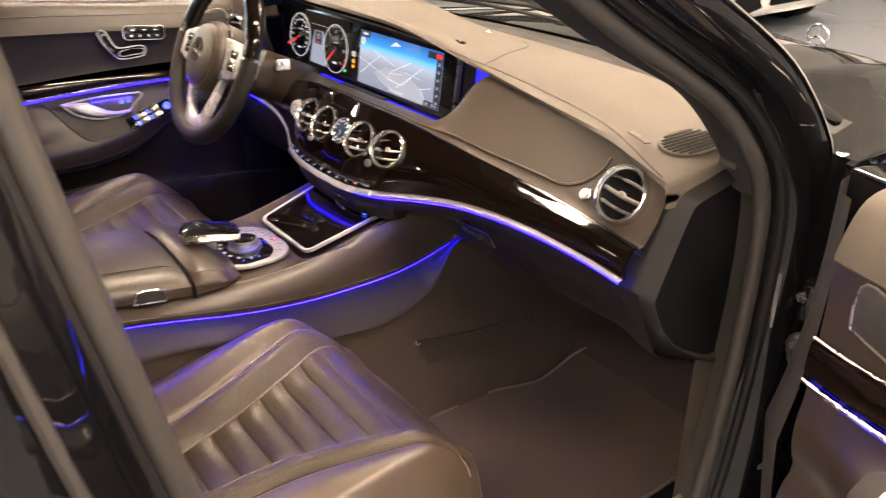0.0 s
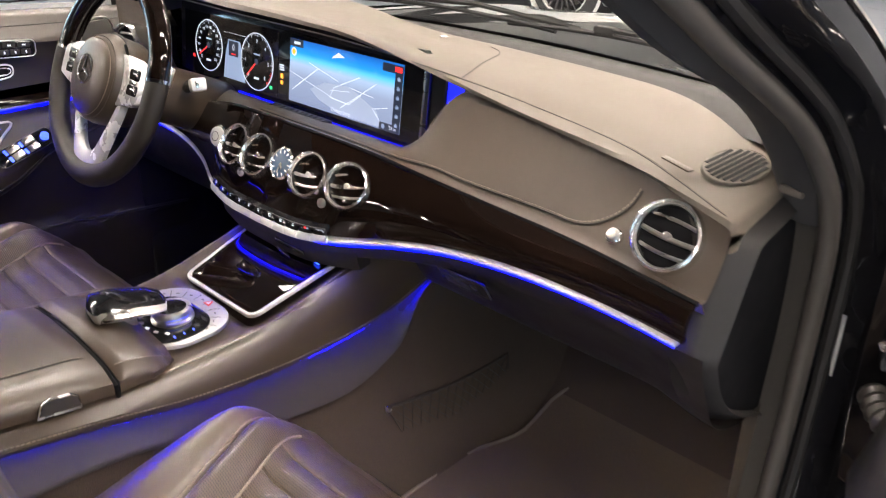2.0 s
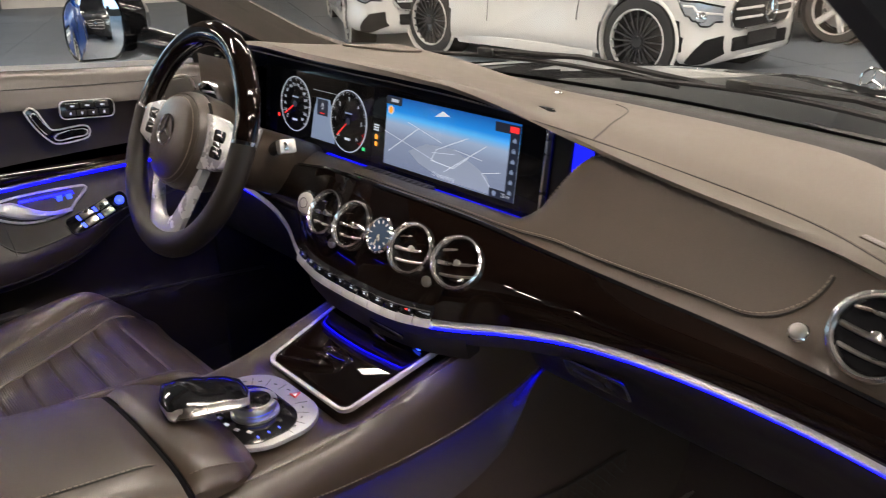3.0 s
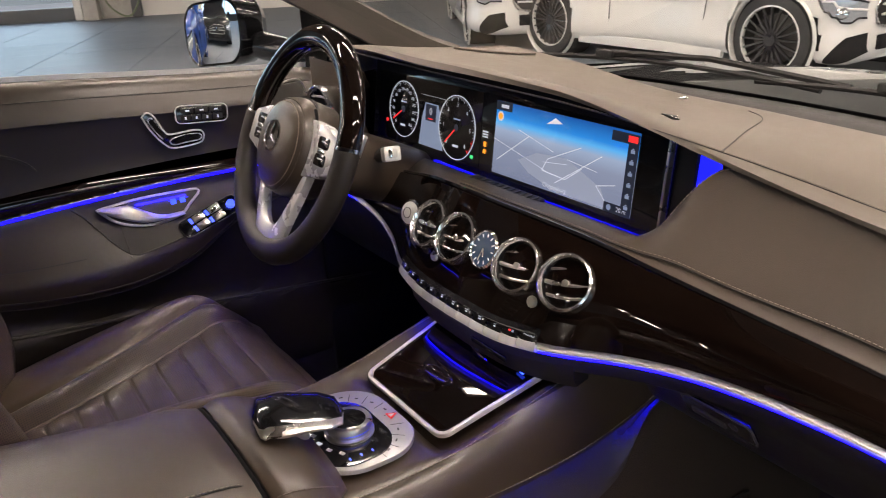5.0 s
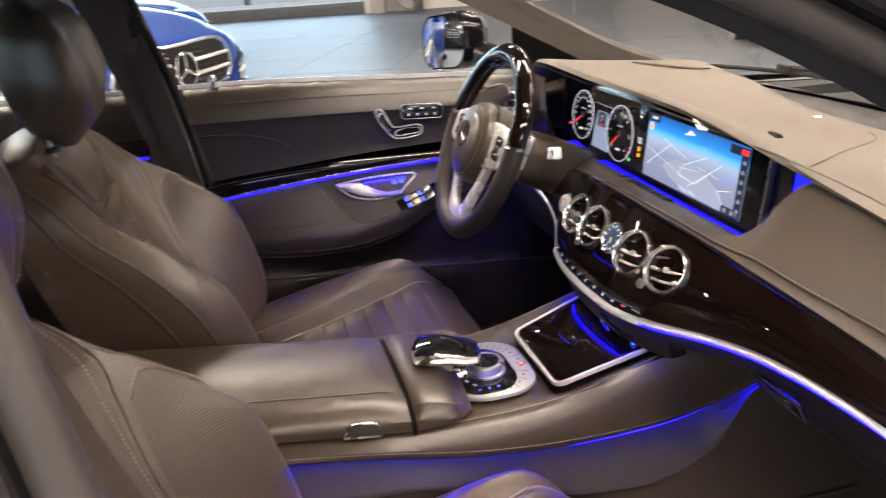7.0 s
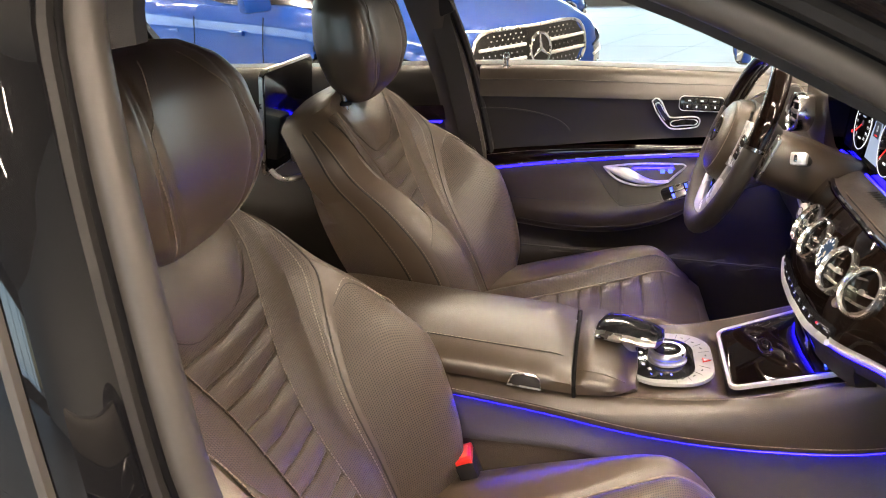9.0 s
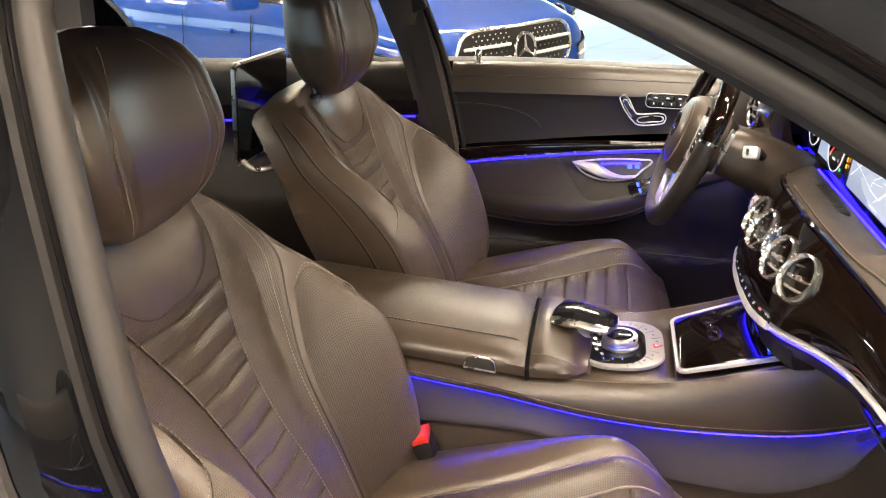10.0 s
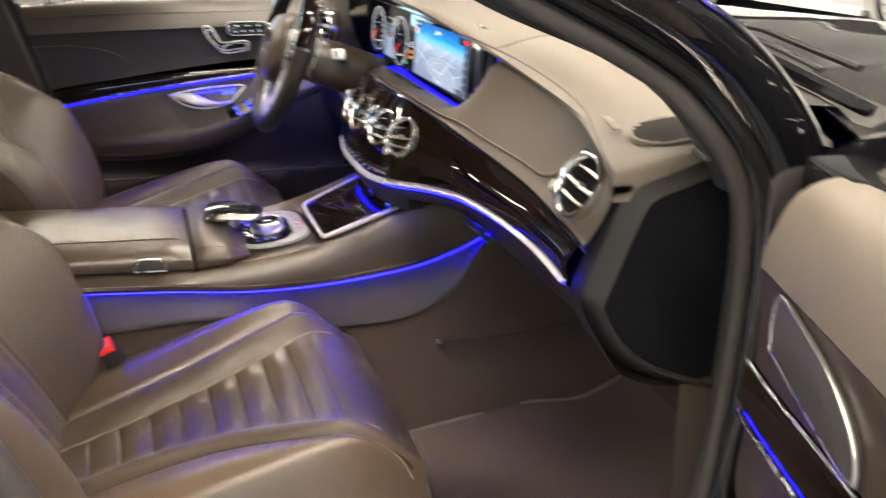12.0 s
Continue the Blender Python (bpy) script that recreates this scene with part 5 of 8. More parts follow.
# screen behind the driver's backrest
rear_screen = thing("rear_seat_screen", (-0.30, -1.15, 0.92), "black rear seat screen with silver rim on a bracket", "screen")
RM = facing((-0.398, -1.165, 1.012), (0.0, -1, 0.12))
part("screen_body", slab(rounded(0.27, 0.205, 0.012), 0.014, RM @ pose(0, 0, -0.007), 0.002), BLACK_GLOSS, rear_screen, "black screen")
part("screen_rim", sweep([RM @ Vector((x, y, 0)) for x, y in rounded(0.274, 0.209, 0.014, 6)], [(-0.003, -0.004), (0.003, -0.004), (0.003, 0.004), (-0.003, 0.004)],
                         RM.to_3x3() @ Vector((0, 0, 1)), closed=True), SATIN, rear_screen, "silver screen rim")
part("screen_bracket", box(0.06, 0.07, 0.10, pose(-0.38, -1.12, 0.96), 0.01), SILVER, rear_screen)
part("screen_foot", tube(spline([(-0.270, -1.166, 0.918), (-0.272, -1.150, 0.900), (-0.285, -1.120, 0.895), (-0.31, -1.09, 0.905)], 12), 0.006, 8), SATIN, rear_screen, "curved silver foot")
# dark sticker with a pale ring and a bar of writing, on the small rear side window
sticker = thing("window_sticker", (-0.748, -1.775, 1.17), "dark sticker with pale ring and writing on the rear side glass", "sticker")
KS = facing((-0.748, -1.772, 1.212), (0.94, 0.0, 0.34), (0, 0.10, 1))
part("sticker_film", slab([(-0.062, -0.040), (0.070, -0.040), (0.040, 0.075), (-0.020, 0.075)], 0.0012, KS, 0.0002), BLACK_PLASTIC, sticker)
part("sticker_ring", tube([KS @ Vector((0.012 + 0.019 * math.cos(a), 0.018 + 0.019 * math.sin(a), 0.0018)) for a in frange(0, 2 * math.pi * 23 / 24, 24)], 0.0018, 5, closed=True), WALL_WHITE, sticker)
for k in range(3):
    a = radians(90 + 120 * k)
    part("sticker_line", tube([KS @ Vector((0.012, 0.018, 0.0018)), KS @ Vector((0.012 + 0.018 * math.cos(a), 0.018 + 0.018 * math.sin(a), 0.0018))], 0.0014, 5), WALL_WHITE, sticker)
part("writing_bar", box(0.062, 0.010, 0.0008, KS @ pose(0.006, -0.022, 0.0020)), WALL_WHITE, sticker)


# ---- driver's door, closed ----
ldoor = thing("driver_door", (-0.82, -0.35, 0.30), "closed driver door with brown leather panel and wood trim", "car door")
BELT = table([(-1.75, 1.072), (-1.2, 1.052), (-0.80, 1.042), (-0.70, 1.038), (-0.19, 0.998), (0.10, 0.978), (0.25, 0.968)])
CREASE = table([(-1.75, 0.985), (-0.82, 0.970), (-0.5, 0.953), (-0.25, 0.938), (0.2, 0.925)])
LEDL = table([(-1.75, 0.79), (-0.85, 0.782), (-0.79, 0.790), (-0.55, 0.808), (-0.28, 0.815), (-0.05, 0.812), (0.2, 0.80)])


def door_profile(y):
    b, c, l = BELT(y)[0], CREASE(y)[0], LEDL(y)[0]
    return b, c, l


def door_panel(parent, y0, y1, n):
    rows = []
    for y in frange(y0, y1, n):
        b, c, l = door_profile(y)
        rows.append(spline([(-0.800, y, b - 0.004), (-0.785, y, b), (-0.765, y, b - 0.006), (-0.752, y, b - 0.025), (-0.738, y, c + 0.012), (-0.736, y, c + 0.003)], 14))
    part("upper_rail", grid(rows), LEATHER_DOOR, parent, "brown leather top rail")
    part("rail_seam", tube([r[8] + Vector((0.0004, 0, 0.0002)) for r in rows], 0.0011, 5), SEAM, parent)
    rows = []
    for y in frange(y0, y1, n):
        b, c, l = door_profile(y)
        rows.append(spline([(-0.744, y, c + 0.004), (-0.748, y, c - 0.02), (-0.750, y, l + 0.06), (-0.747, y, l + 0.038)], 8))
    part("mid_panel", grid(rows), LEATHER_DARK, parent, "dark leather door panel")
    rows = []
    for y in frange(y0, y1, n):
        l = LEDL(y)[0]
        h = 0.012 + 0.026 * smoothstep(-0.15, -0.85, y)
        rows.append([Vector((-0.745, y, l + 0.006 + h)), Vector((-0.7385, y, l + 0.003 + h * 0.8)), Vector((-0.737, y, l + 0.004 + h * 0.3)), Vector((-0.741, y, l + 0.002))])
    part("wood_trim", grid(rows), WOOD, parent, "dark lacquered wood trim")
    part("trim_strip", tube([(-0.7385, y, LEDL(y)[0] + 0.001) for y in frange(y0, y1, n)], 0.0022, 6), SATIN, parent, "thin silver trim strip")
    part("wood_upper_strip", tube([(-0.7395, y, LEDL(y)[0] + 0.010 + 0.024 * smoothstep(-0.15, -0.85, y)) for y in frange(y0, y1, n)], 0.0014, 6), CHROME, parent)
    part("ambient_strip", tube([(-0.7410, y, LEDL(y)[0] - 0.0045) for y in frange(y0 + 0.01, y1, n)], 0.0024, 6), LED_BLUE, parent, "glowing blue light strip under the trim")


door_panel(ldoor, -0.80, 0.10, 60)
# swelling arm rest with its pocket
ARM_OUT = table([(-0.86, 0.020), (-0.78, 0.030), (-0.70, 0.052), (-0.55, 0.072), (-0.42, 0.074), (-0.32, 0.060), (-0.24, 0.040), (-0.12, 0.022), (0.1, 0.010)])
ARM_LOW = table([(-0.86, 0.665), (-0.74, 0.648), (-0.60, 0.630), (-0.45, 0.630), (-0.34, 0.655), (-0.25, 0.700), (-0.12, 0.735), (0.1, 0.75)])
rows = []
for y in frange(-0.80, 0.10, 60):
    l, (o,), (lo,) = LEDL(y)[0], ARM_OUT(y), ARM_LOW(y)
    rows.append(spline([(-0.744, y, l - 0.001), (-0.745 + o * 0.10, y, l - 0.026), (-0.745 + o * 0.45, y, l * 0.62 + lo * 0.38), (-0.745 + o * 0.95, y, l * 0.40 + lo * 0.60), (-0.745 + o, y, l * 0.25 + lo * 0.75),
                        (-0.745 + o * 0.85, y, lo + 0.012), (-0.745 + o * 0.4, y, lo)], 24))
cut = min(range(60), key=lambda i: abs(rows[i][0].y + 0.545))
part("arm_rest", grid(rows[:cut + 1]), LEATHER_DOOR, ldoor, "swelling brown leather arm rest")
# Dark tubes draw the shade of the arm rest's creases.
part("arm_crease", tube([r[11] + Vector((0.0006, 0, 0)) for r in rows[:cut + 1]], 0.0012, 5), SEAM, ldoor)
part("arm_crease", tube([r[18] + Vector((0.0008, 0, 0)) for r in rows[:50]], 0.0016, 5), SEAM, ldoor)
def along(r, a, b, n):
    """n points of a row between two shares of its length."""
    return [r[int(f)].lerp(r[min(int(f) + 1, len(r) - 1)], f - int(f)) for f in ((a + (b - a) * k) * (len(r) - 1) for k in (frange(0, 1, n) if n > 1 else [0.0]))]


edge_k = [0.04 + 0.52 * smoothstep(-0.55, -0.45, r[0].y) - 0.12 * smoothstep(-0.30, -0.12, r[0].y) for r in rows]
part("handle_panel", grid([along(r, 0.0, k, 12) for r, k in zip(rows[cut:], edge_k[cut:])]), LEATHER_DARK, ldoor, "black leather panel round the handle")
part("arm_rest_front", grid([along(r, k, 1.0, 14) for r, k in zip(rows[cut:], edge_k[cut:])]), LEATHER_DOOR, ldoor)
part("panel_joint", tube([along(r, k, k, 1)[0] + Vector((0.0008, 0, 0)) for r, k in zip(rows[cut:], edge_k[cut:])], 0.0016, 5), SEAM, ldoor)
stitches([r[20] + Vector((0.0010, 0, 0)) for r in rows[3:46]], ldoor, THREAD_DARK, 0.0007)
part("arm_seam", tube([rows[22][i] + Vector((0.0006, 0, 0)) for i in range(1, 14)], 0.0011, 5), SEAM, ldoor)
rows = []
for y in frange(-0.80, 0.10, 40):
    (o,), (lo,) = ARM_OUT(y), ARM_LOW(y)
    bot = 0.595 - 0.10 * (y + 0.77)
    rows.append(spline([(-0.745 + o * 0.5, y, lo + 0.004), (-0.735 + o * 0.25, y, lo - 0.012), (-0.728, y, min(lo - 0.02, bot + 0.010)), (-0.716, y, bot), (-0.712, y, bot - 0.012), (-0.720, y, 0.45), (-0.735, y, 0.32)], 18))
part("lower_panel", grid(rows), LEATHER_DARK, ldoor, "dark lower door panel with map pocket edge")
part("pocket_edge", tube([(-0.713, y, 0.597 - 0.10 * (y + 0.77)) for y in frange(-0.79, 0.05, 20)], 0.0035, 6), GREY_PLASTIC, ldoor)
def on_arm(y, z, out):
    l, (o,), (lo,) = LEDL(y)[0], ARM_OUT(y), ARM_LOW(y)
    k = (l - z) / (l - lo)
    return Vector((-0.745 + o * min(1.0, 0.02 + 1.05 * k) + out, y, z))
# sewn arc in the mid panel
arc = [(-0.7445, -0.82 + 0.02 + 0.22 * math.sin(a), 0.868 + 0.072 * math.cos(a)) for a in frange(0.0, 1.45, 26)]
part("panel_arc", tube(arc, 0.0016, 5), SEAM, ldoor)
stitches([(x + 0.0012, y, z + 0.003) for x, y, z in arc], ldoor, THREAD_DARK, 0.0006)
# pull handle in its rimmed recess
HB = [(-0.500, 0.789), (-0.470, 0.762), (-0.430, 0.748), (-0.390, 0.746), (-0.352, 0.752), (-0.330, 0.768), (-0.306, 0.788), (-0.330, 0.793), (-0.42, 0.795)]
rim = closed_spline([on_arm(y, z, 0.006) for y, z in HB], 60)
hand = part("door_handle", tube(rim, 0.0026, 6, closed=True), SILVER, ldoor, "chrome door handle in a rimmed recess")
c = sum(rim, Vector()) / len(rim)
part("handle_well", grid([[p for p in rim], [c + (p - c) * 0.6 + Vector((-0.004, 0, 0)) for p in rim], [c + (p - c) * 0.05 + Vector((-0.006, 0, 0)) for p in rim]], closed=True, cap=True), GREY_PLASTIC, hand)
lever = []
for k in frange(0, 1, 24):
    y = -0.496 + 0.150 * k
    zb = 0.788 - 0.038 * math.sin(min(1.0, k * 1.5) * math.pi / 2) + 0.004 * k
    zt = zb + 0.003 + 0.030 * math.sin(math.pi * min(1.0, (k + 0.06) * 1.15)) ** 1.3 * (1 - k) ** 0.7
    zt = min(zt, 0.790 - 0.01 * k)
    lever.append([on_arm(y, zb - 0.003, 0.008), on_arm(y, zb + 0.002, 0.018), on_arm(y, (zb + zt) / 2, 0.021), on_arm(y, zt, 0.016), on_arm(y, zt + 0.001, 0.004)])
part("handle_lever", grid(lever), SILVER, hand, "polished silver pull lever")
# Added tube to fill the recess with blue, beside the strip under the trim.
part("recess_light", tube([on_arm(y, 0.7850, 0.0075) for y in frange(-0.43, -0.335, 14)], 0.0016, 6), LED_WASH, hand, "added blue tube that fills the handle recess")
part("handle_light", box(0.004, 0.040, 0.014, Matrix.Translation(on_arm(-0.350, 0.775, 0.002)), 0.001), LED_SOFT, hand, "blue lit lock keys")
for dy in (-0.010, 0.008):
    part("lock_key", box(0.005, 0.011, 0.013, Matrix.Translation(on_arm(-0.350 + dy, 0.776, 0.005)), 0.0015), LED_KEY, hand)
# window switches
SW = facing(on_arm(-0.300, 0.736, 0.010), (0.72, -0.05, 0.70), (0, 1, 0.42))
sw = part("switch_panel", slab(rounded(0.038, 0.130, 0.010), 0.008, SW, 0.002), BLACK_GLOSS, ldoor, "black window switch panel with silver rim and blue lights")
part("switch_rim", sweep([SW @ Vector((x, y, 0.007)) for x, y in rounded(0.039, 0.131, 0.011, 5)], [(-0.0008, -0.002), (0.0008, -0.002), (0.0008, 0.0012), (-0.0008, 0.0012)], SW.to_3x3() @ Vector((0, 0, 1)), closed=True), GREY_PLASTIC, sw)
for i in range(2):
    for j in range(2):
        m = SW @ pose(-0.009 + 0.018 * i, -0.022 + 0.036 * j, 0.010, 14)
        part("window_switch", box(0.014, 0.024, 0.008, m, 0.002), SATIN, sw)
        part("switch_light", box(0.012, 0.006, 0.001, SW @ pose(-0.009 + 0.018 * i, -0.039 + 0.036 * j, 0.0085)), LED_KEY, sw)
part("mirror_switch", lathe([(0.009, 0), (0.008, 0.008), (0.002, 0.009)], 16, SW @ pose(0, 0.047, 0.008)), LED_KEY, sw)
# seat adjuster keys, shaped like a seat, and the memory keys
SK = facing((-0.738, -0.325, 0.915), (1, 0, 0.06), (0, 0, 1))   # x runs forward
def on_door(pts, z=0.0):
    return [SK @ Vector((x, y, z)) for x, y in pts]
seatkey = part("seat_adjuster", slab([(-0.062, 0.030), (-0.052, 0.036), (-0.040, 0.028), (-0.026, -0.002), (-0.014, -0.010), (0.030, -0.010), (0.044, -0.014), (0.047, -0.024), (0.038, -0.034), (-0.012, -0.036), (-0.030, -0.026), (-0.050, 0.002)], 0.004, SK, 0.001),
               BLACK_GLOSS, ldoor, "chrome-rimmed seat adjuster keys")
part("adjuster_rim", tube(closed_spline(on_door([(-0.062, 0.030), (-0.052, 0.037), (-0.040, 0.028), (-0.026, -0.002), (-0.014, -0.010), (0.030, -0.009), (0.046, -0.014), (0.047, -0.026), (0.036, -0.035), (-0.012, -0.037), (-0.030, -0.026), (-0.050, 0.002)], 0.004), 60), 0.0017, 6, closed=True), SILVER, seatkey)
for loop in ([(-0.054, 0.024), (-0.046, 0.026), (-0.034, 0.004), (-0.026, -0.010), (-0.032, -0.015), (-0.042, 0.000)], [(-0.014, -0.018), (0.012, -0.015), (0.038, -0.017), (0.042, -0.023), (0.036, -0.028), (0.012, -0.029), (-0.012, -0.030), (-0.020, -0.024)]):
    part("key_edge", tube(closed_spline(on_door(loop, 0.0078), 40), 0.0012, 6, closed=True), SILVER, seatkey)
part("backrest_key", sweep(on_door([(-0.048, 0.022), (-0.038, 0.002), (-0.026, -0.014)], 0.006), [(-0.005, -0.003), (0.005, -0.003), (0.005, 0.003), (-0.005, 0.003)], SK.to_3x3() @ Vector((0, 0, 1))), BLACK_GLOSS, seatkey)
part("cushion_key", sweep(on_door([(-0.010, -0.024), (0.012, -0.020), (0.036, -0.022)], 0.006), [(-0.006, -0.003), (0.006, -0.003), (0.006, 0.003), (-0.006, 0.003)], SK.to_3x3() @ Vector((0, 0, 1))), BLACK_GLOSS, seatkey)
MK = facing((-0.738, -0.274, 0.935), (1, 0, 0.06), (0, 0.08, 1))
mem = part("memory_keys", slab(rounded(0.100, 0.032, 0.010), 0.003, MK, 0.001), BLACK_GLOSS, ldoor, "memory and seat heating key panel")
part("memory_rim", sweep([MK @ Vector((x, y, 0.003)) for x, y in rounded(0.102, 0.034, 0.011, 5)], [(-0.0007, -0.001), (0.0007, -0.001), (0.0007, 0.0012), (-0.0007, 0.0012)], MK.to_3x3() @ Vector((0, 0, 1)), closed=True), SILVER, mem)
for k in range(4):
    part("memory_key", box(0.019, 0.011, 0.003, MK @ pose(-0.032 + 0.021 * k, -0.007, 0.0032), 0.001), BLACK_PLASTIC, mem)
    part("key_mark", box(0.003, 0.005, 0.0005, MK @ pose(-0.032 + 0.021 * k, -0.007, 0.0050)), UI_WHITE, mem)
for k in range(3):
    part("heat_key", box(0.024, 0.009, 0.003, MK @ pose(-0.028 + 0.028 * k, 0.007, 0.0032), 0.001), BLACK_PLASTIC, mem)
    part("key_mark", box(0.007, 0.003, 0.0005, MK @ pose(-0.028 + 0.028 * k, 0.007, 0.0050)), UI_WHITE, mem)
# tweeter triangle before the wheel
tw = [(-0.19, 0.865), (-0.175, 0.93), (-0.12, 0.965), (-0.06, 0.968), (-0.05, 0.90), (-0.08, 0.868), (-0.14, 0.858)]
twe = part("tweeter_grille", slab([(y, z) for y, z in [(p[0], p[1]) for p in tw]], 0.006, Matrix(((0, 0, 1, -0.742), (1, 0, 0, 0), (0, 1, 0, 0), (0, 0, 0, 1))), 0.002), GREY_PLASTIC, ldoor, "perforated loudspeaker cover")
part("tweeter_rim", tube(closed_spline([(-0.737, y, z) for y, z in tw], 40), 0.0022, 6, closed=True), SATIN, twe)
# lock pin, chrome waist line and outer skin
part("lock_pin", lathe([(0.013, 0.0), (0.013, 0.004), (0.0065, 0.006), (0.006, 0.018), (0.0085, 0.020), (0.009, 0.030), (0.006, 0.034), (0.001, 0.035)], 18, pose(-0.776, -0.735, 1.034)), CHROME, ldoor, "chrome lock pin")
part("waist_strip", sweep([(-0.812, y, BELT(y)[0] + 0.002) for y in frange(-0.84, 0.16, 30)], [(-0.012, -0.004), (0.006, -0.004), (0.006, 0.006), (-0.012, 0.004)], (0, 0, 1)), SILVER, ldoor, "bright metal waist strip")
rows = [[(-0.818, y, BELT(y)[0]), (-0.865, y, BELT(y)[0] - 0.05), (-0.915, y, 0.80), (-0.93, y, 0.65), (-0.91, y, 0.42), (-0.88, y, 0.28)] for y in frange(-0.86, 0.28, 12)]
part("outer_skin", grid(rows), PAINT_BLACK, ldoor, "black painted outer skin")
pane = part("door_glass", grid([[(-0.805 + 0.16 * k, y, BELT(y)[0] - 0.01 + 0.36 * k * (1 if y < -0.35 else max(0.03, 1 - (y + 0.35) / 0.60))) for k in (0, 0.5, 1)] for y in frange(-0.80, 0.22, 14)]), GLASS, ldoor, "clear side window")
pane.visible_shadow = False

# ---- rear left door ----
rdoor = thing("rear_door", (-0.82, -1.3, 0.30), "closed rear door with leather panel and blue light line", "car door")
rows = []
for y in frange(-1.85, -0.885, 20):
    b, c, _ = door_profile(y)
    rows.append(spline([(-0.800, y, b - 0.004), (-0.785, y, b), (-0.762, y, b - 0.01), (-0.745, y, c + 0.02), (-0.748, y, c - 0.01)], 10))
part("upper_rail", grid(rows), LEATHER_DARK, rdoor)
rows = [[(-0.748, y, CREASE(y)[0]), (-0.750, y, 0.935), (-0.738, y, 0.925), (-0.740, y, 0.90), (-0.745, y, 0.88), (-0.73, y, 0.80), (-0.68, y, 0.72), (-0.68, y, 0.66), (-0.72, y, 0.60), (-0.72, y, 0.32)] for y in frange(-1.85, -0.885, 16)]
part("door_panel", grid(rows), LEATHER_DARK, rdoor, "dark leather rear door panel")
part("wood_trim", sweep([(-0.738, y, 0.935) for y in frange(-1.85, -0.89, 12)], [(-0.004, -0.018), (0.004, -0.018), (0.004, 0.018), (-0.004, 0.018)], (0, 0, 1)), WOOD, rdoor, "dark wood trim")
part("ambient_strip", tube([(-0.735, y, 0.912) for y in frange(-1.80, -0.90, 12)], 0.0025, 6), LED_BLUE, rdoor, "glowing blue light strip")
part("ambient_strip", tube([(-0.70, y, 0.735) for y in frange(-1.55, -1.05, 10)], 0.0020, 6), LED_BLUE, rdoor, "glowing blue light strip")
part("waist_strip", sweep([(-0.812, y, BELT(y)[0] + 0.002) for y in frange(-1.85, -0.89, 12)], [(-0.012, -0.004), (0.006, -0.004), (0.006, 0.006), (-0.012, 0.004)], (0, 0, 1)), SILVER, rdoor)
rows = [[(-0.818, y, BELT(y)[0]), (-0.865, y, BELT(y)[0] - 0.05), (-0.915, y, 0.80), (-0.93, y, 0.65), (-0.91, y, 0.42), (-0.88, y, 0.28)] for y in frange(-1.85, -0.87, 10)]
part("outer_skin", grid(rows), PAINT_BLACK, rdoor)
pane = part("door_glass", grid([[(-0.805 + 0.16 * k, y, BELT(y)[0] - 0.01 + 0.36 * k) for k in (0, 0.5, 1)] for y in frange(-1.60, -0.90, 8)]), GLASS, rdoor, "clear side window")
pane.visible_shadow = False

# ---- passenger door, open ----
pdoor = thing("passenger_door", (0.90, 0.16, 0.30), "open passenger door with dark leather panel, wood trim and speaker", "car door")
HINGE, OPEN, WIDE = Vector((0.866, 0.114, 0.0)), radians(70), 1.0
DD = Vector((math.sin(OPEN), -math.cos(OPEN), 0))      # along the door, away from the hinge
DN = Vector((-math.cos(OPEN), -math.sin(OPEN), 0))     # towards the cabin side


def on_pdoor(s, out, z):
    return HINGE + (DD * s + DN * out + Vector((0, 0, z))) * WIDE


SS = frange(0.13, 1.08, 40)
belt_p = lambda s: 0.985 + 0.040 * s
rows = [spline([on_pdoor(s, 0.01, belt_p(s)), on_pdoor(s, 0.05, belt_p(s) + 0.004), on_pdoor(s, 0.085, belt_p(s) - 0.01), on_pdoor(s, 0.105, belt_p(s) - 0.05), on_pdoor(s, 0.112, belt_p(s) - 0.085), on_pdoor(s, 0.106, belt_p(s) - 0.088)], 14) for s in SS]
part("upper_rail", grid(rows), DASH_TOP, pdoor, "pale brown leather top rail")
rows = [[on_pdoor(s, 0.108, belt_p(s) - 0.086), on_pdoor(s, 0.106, 0.85), on_pdoor(s, 0.106, 0.79)] for s in SS]
part("mid_panel", grid(rows), LEATHER_DOOR, pdoor, "dark leather door panel")
wt = lambda s: 0.790 - 0.02 * smoothstep(0.4, 0.13, s)
rows = [[on_pdoor(s, 0.106, wt(s) + 0.032), on_pdoor(s, 0.116, wt(s) + 0.026), on_pdoor(s, 0.118, wt(s) - 0.01), on_pdoor(s, 0.112, wt(s) - 0.024)] for s in SS]
part("wood_trim", grid(rows), WOOD, pdoor, "dark lacquered wood trim")
part("trim_strip", tube([on_pdoor(s, 0.116, wt(s) - 0.027) for s in SS], 0.0035, 6), SATIN, pdoor, "silver trim strip")
part("trim_strip", tube([on_pdoor(s, 0.113, wt(s) + 0.034) for s in SS], 0.0020, 6), SATIN, pdoor)
part("ambient_strip", tube([on_pdoor(s, 0.110, wt(s) - 0.033) for s in SS], 0.0026, 6), LED_BLUE, pdoor, "glowing blue light strip under the trim")
rows = []
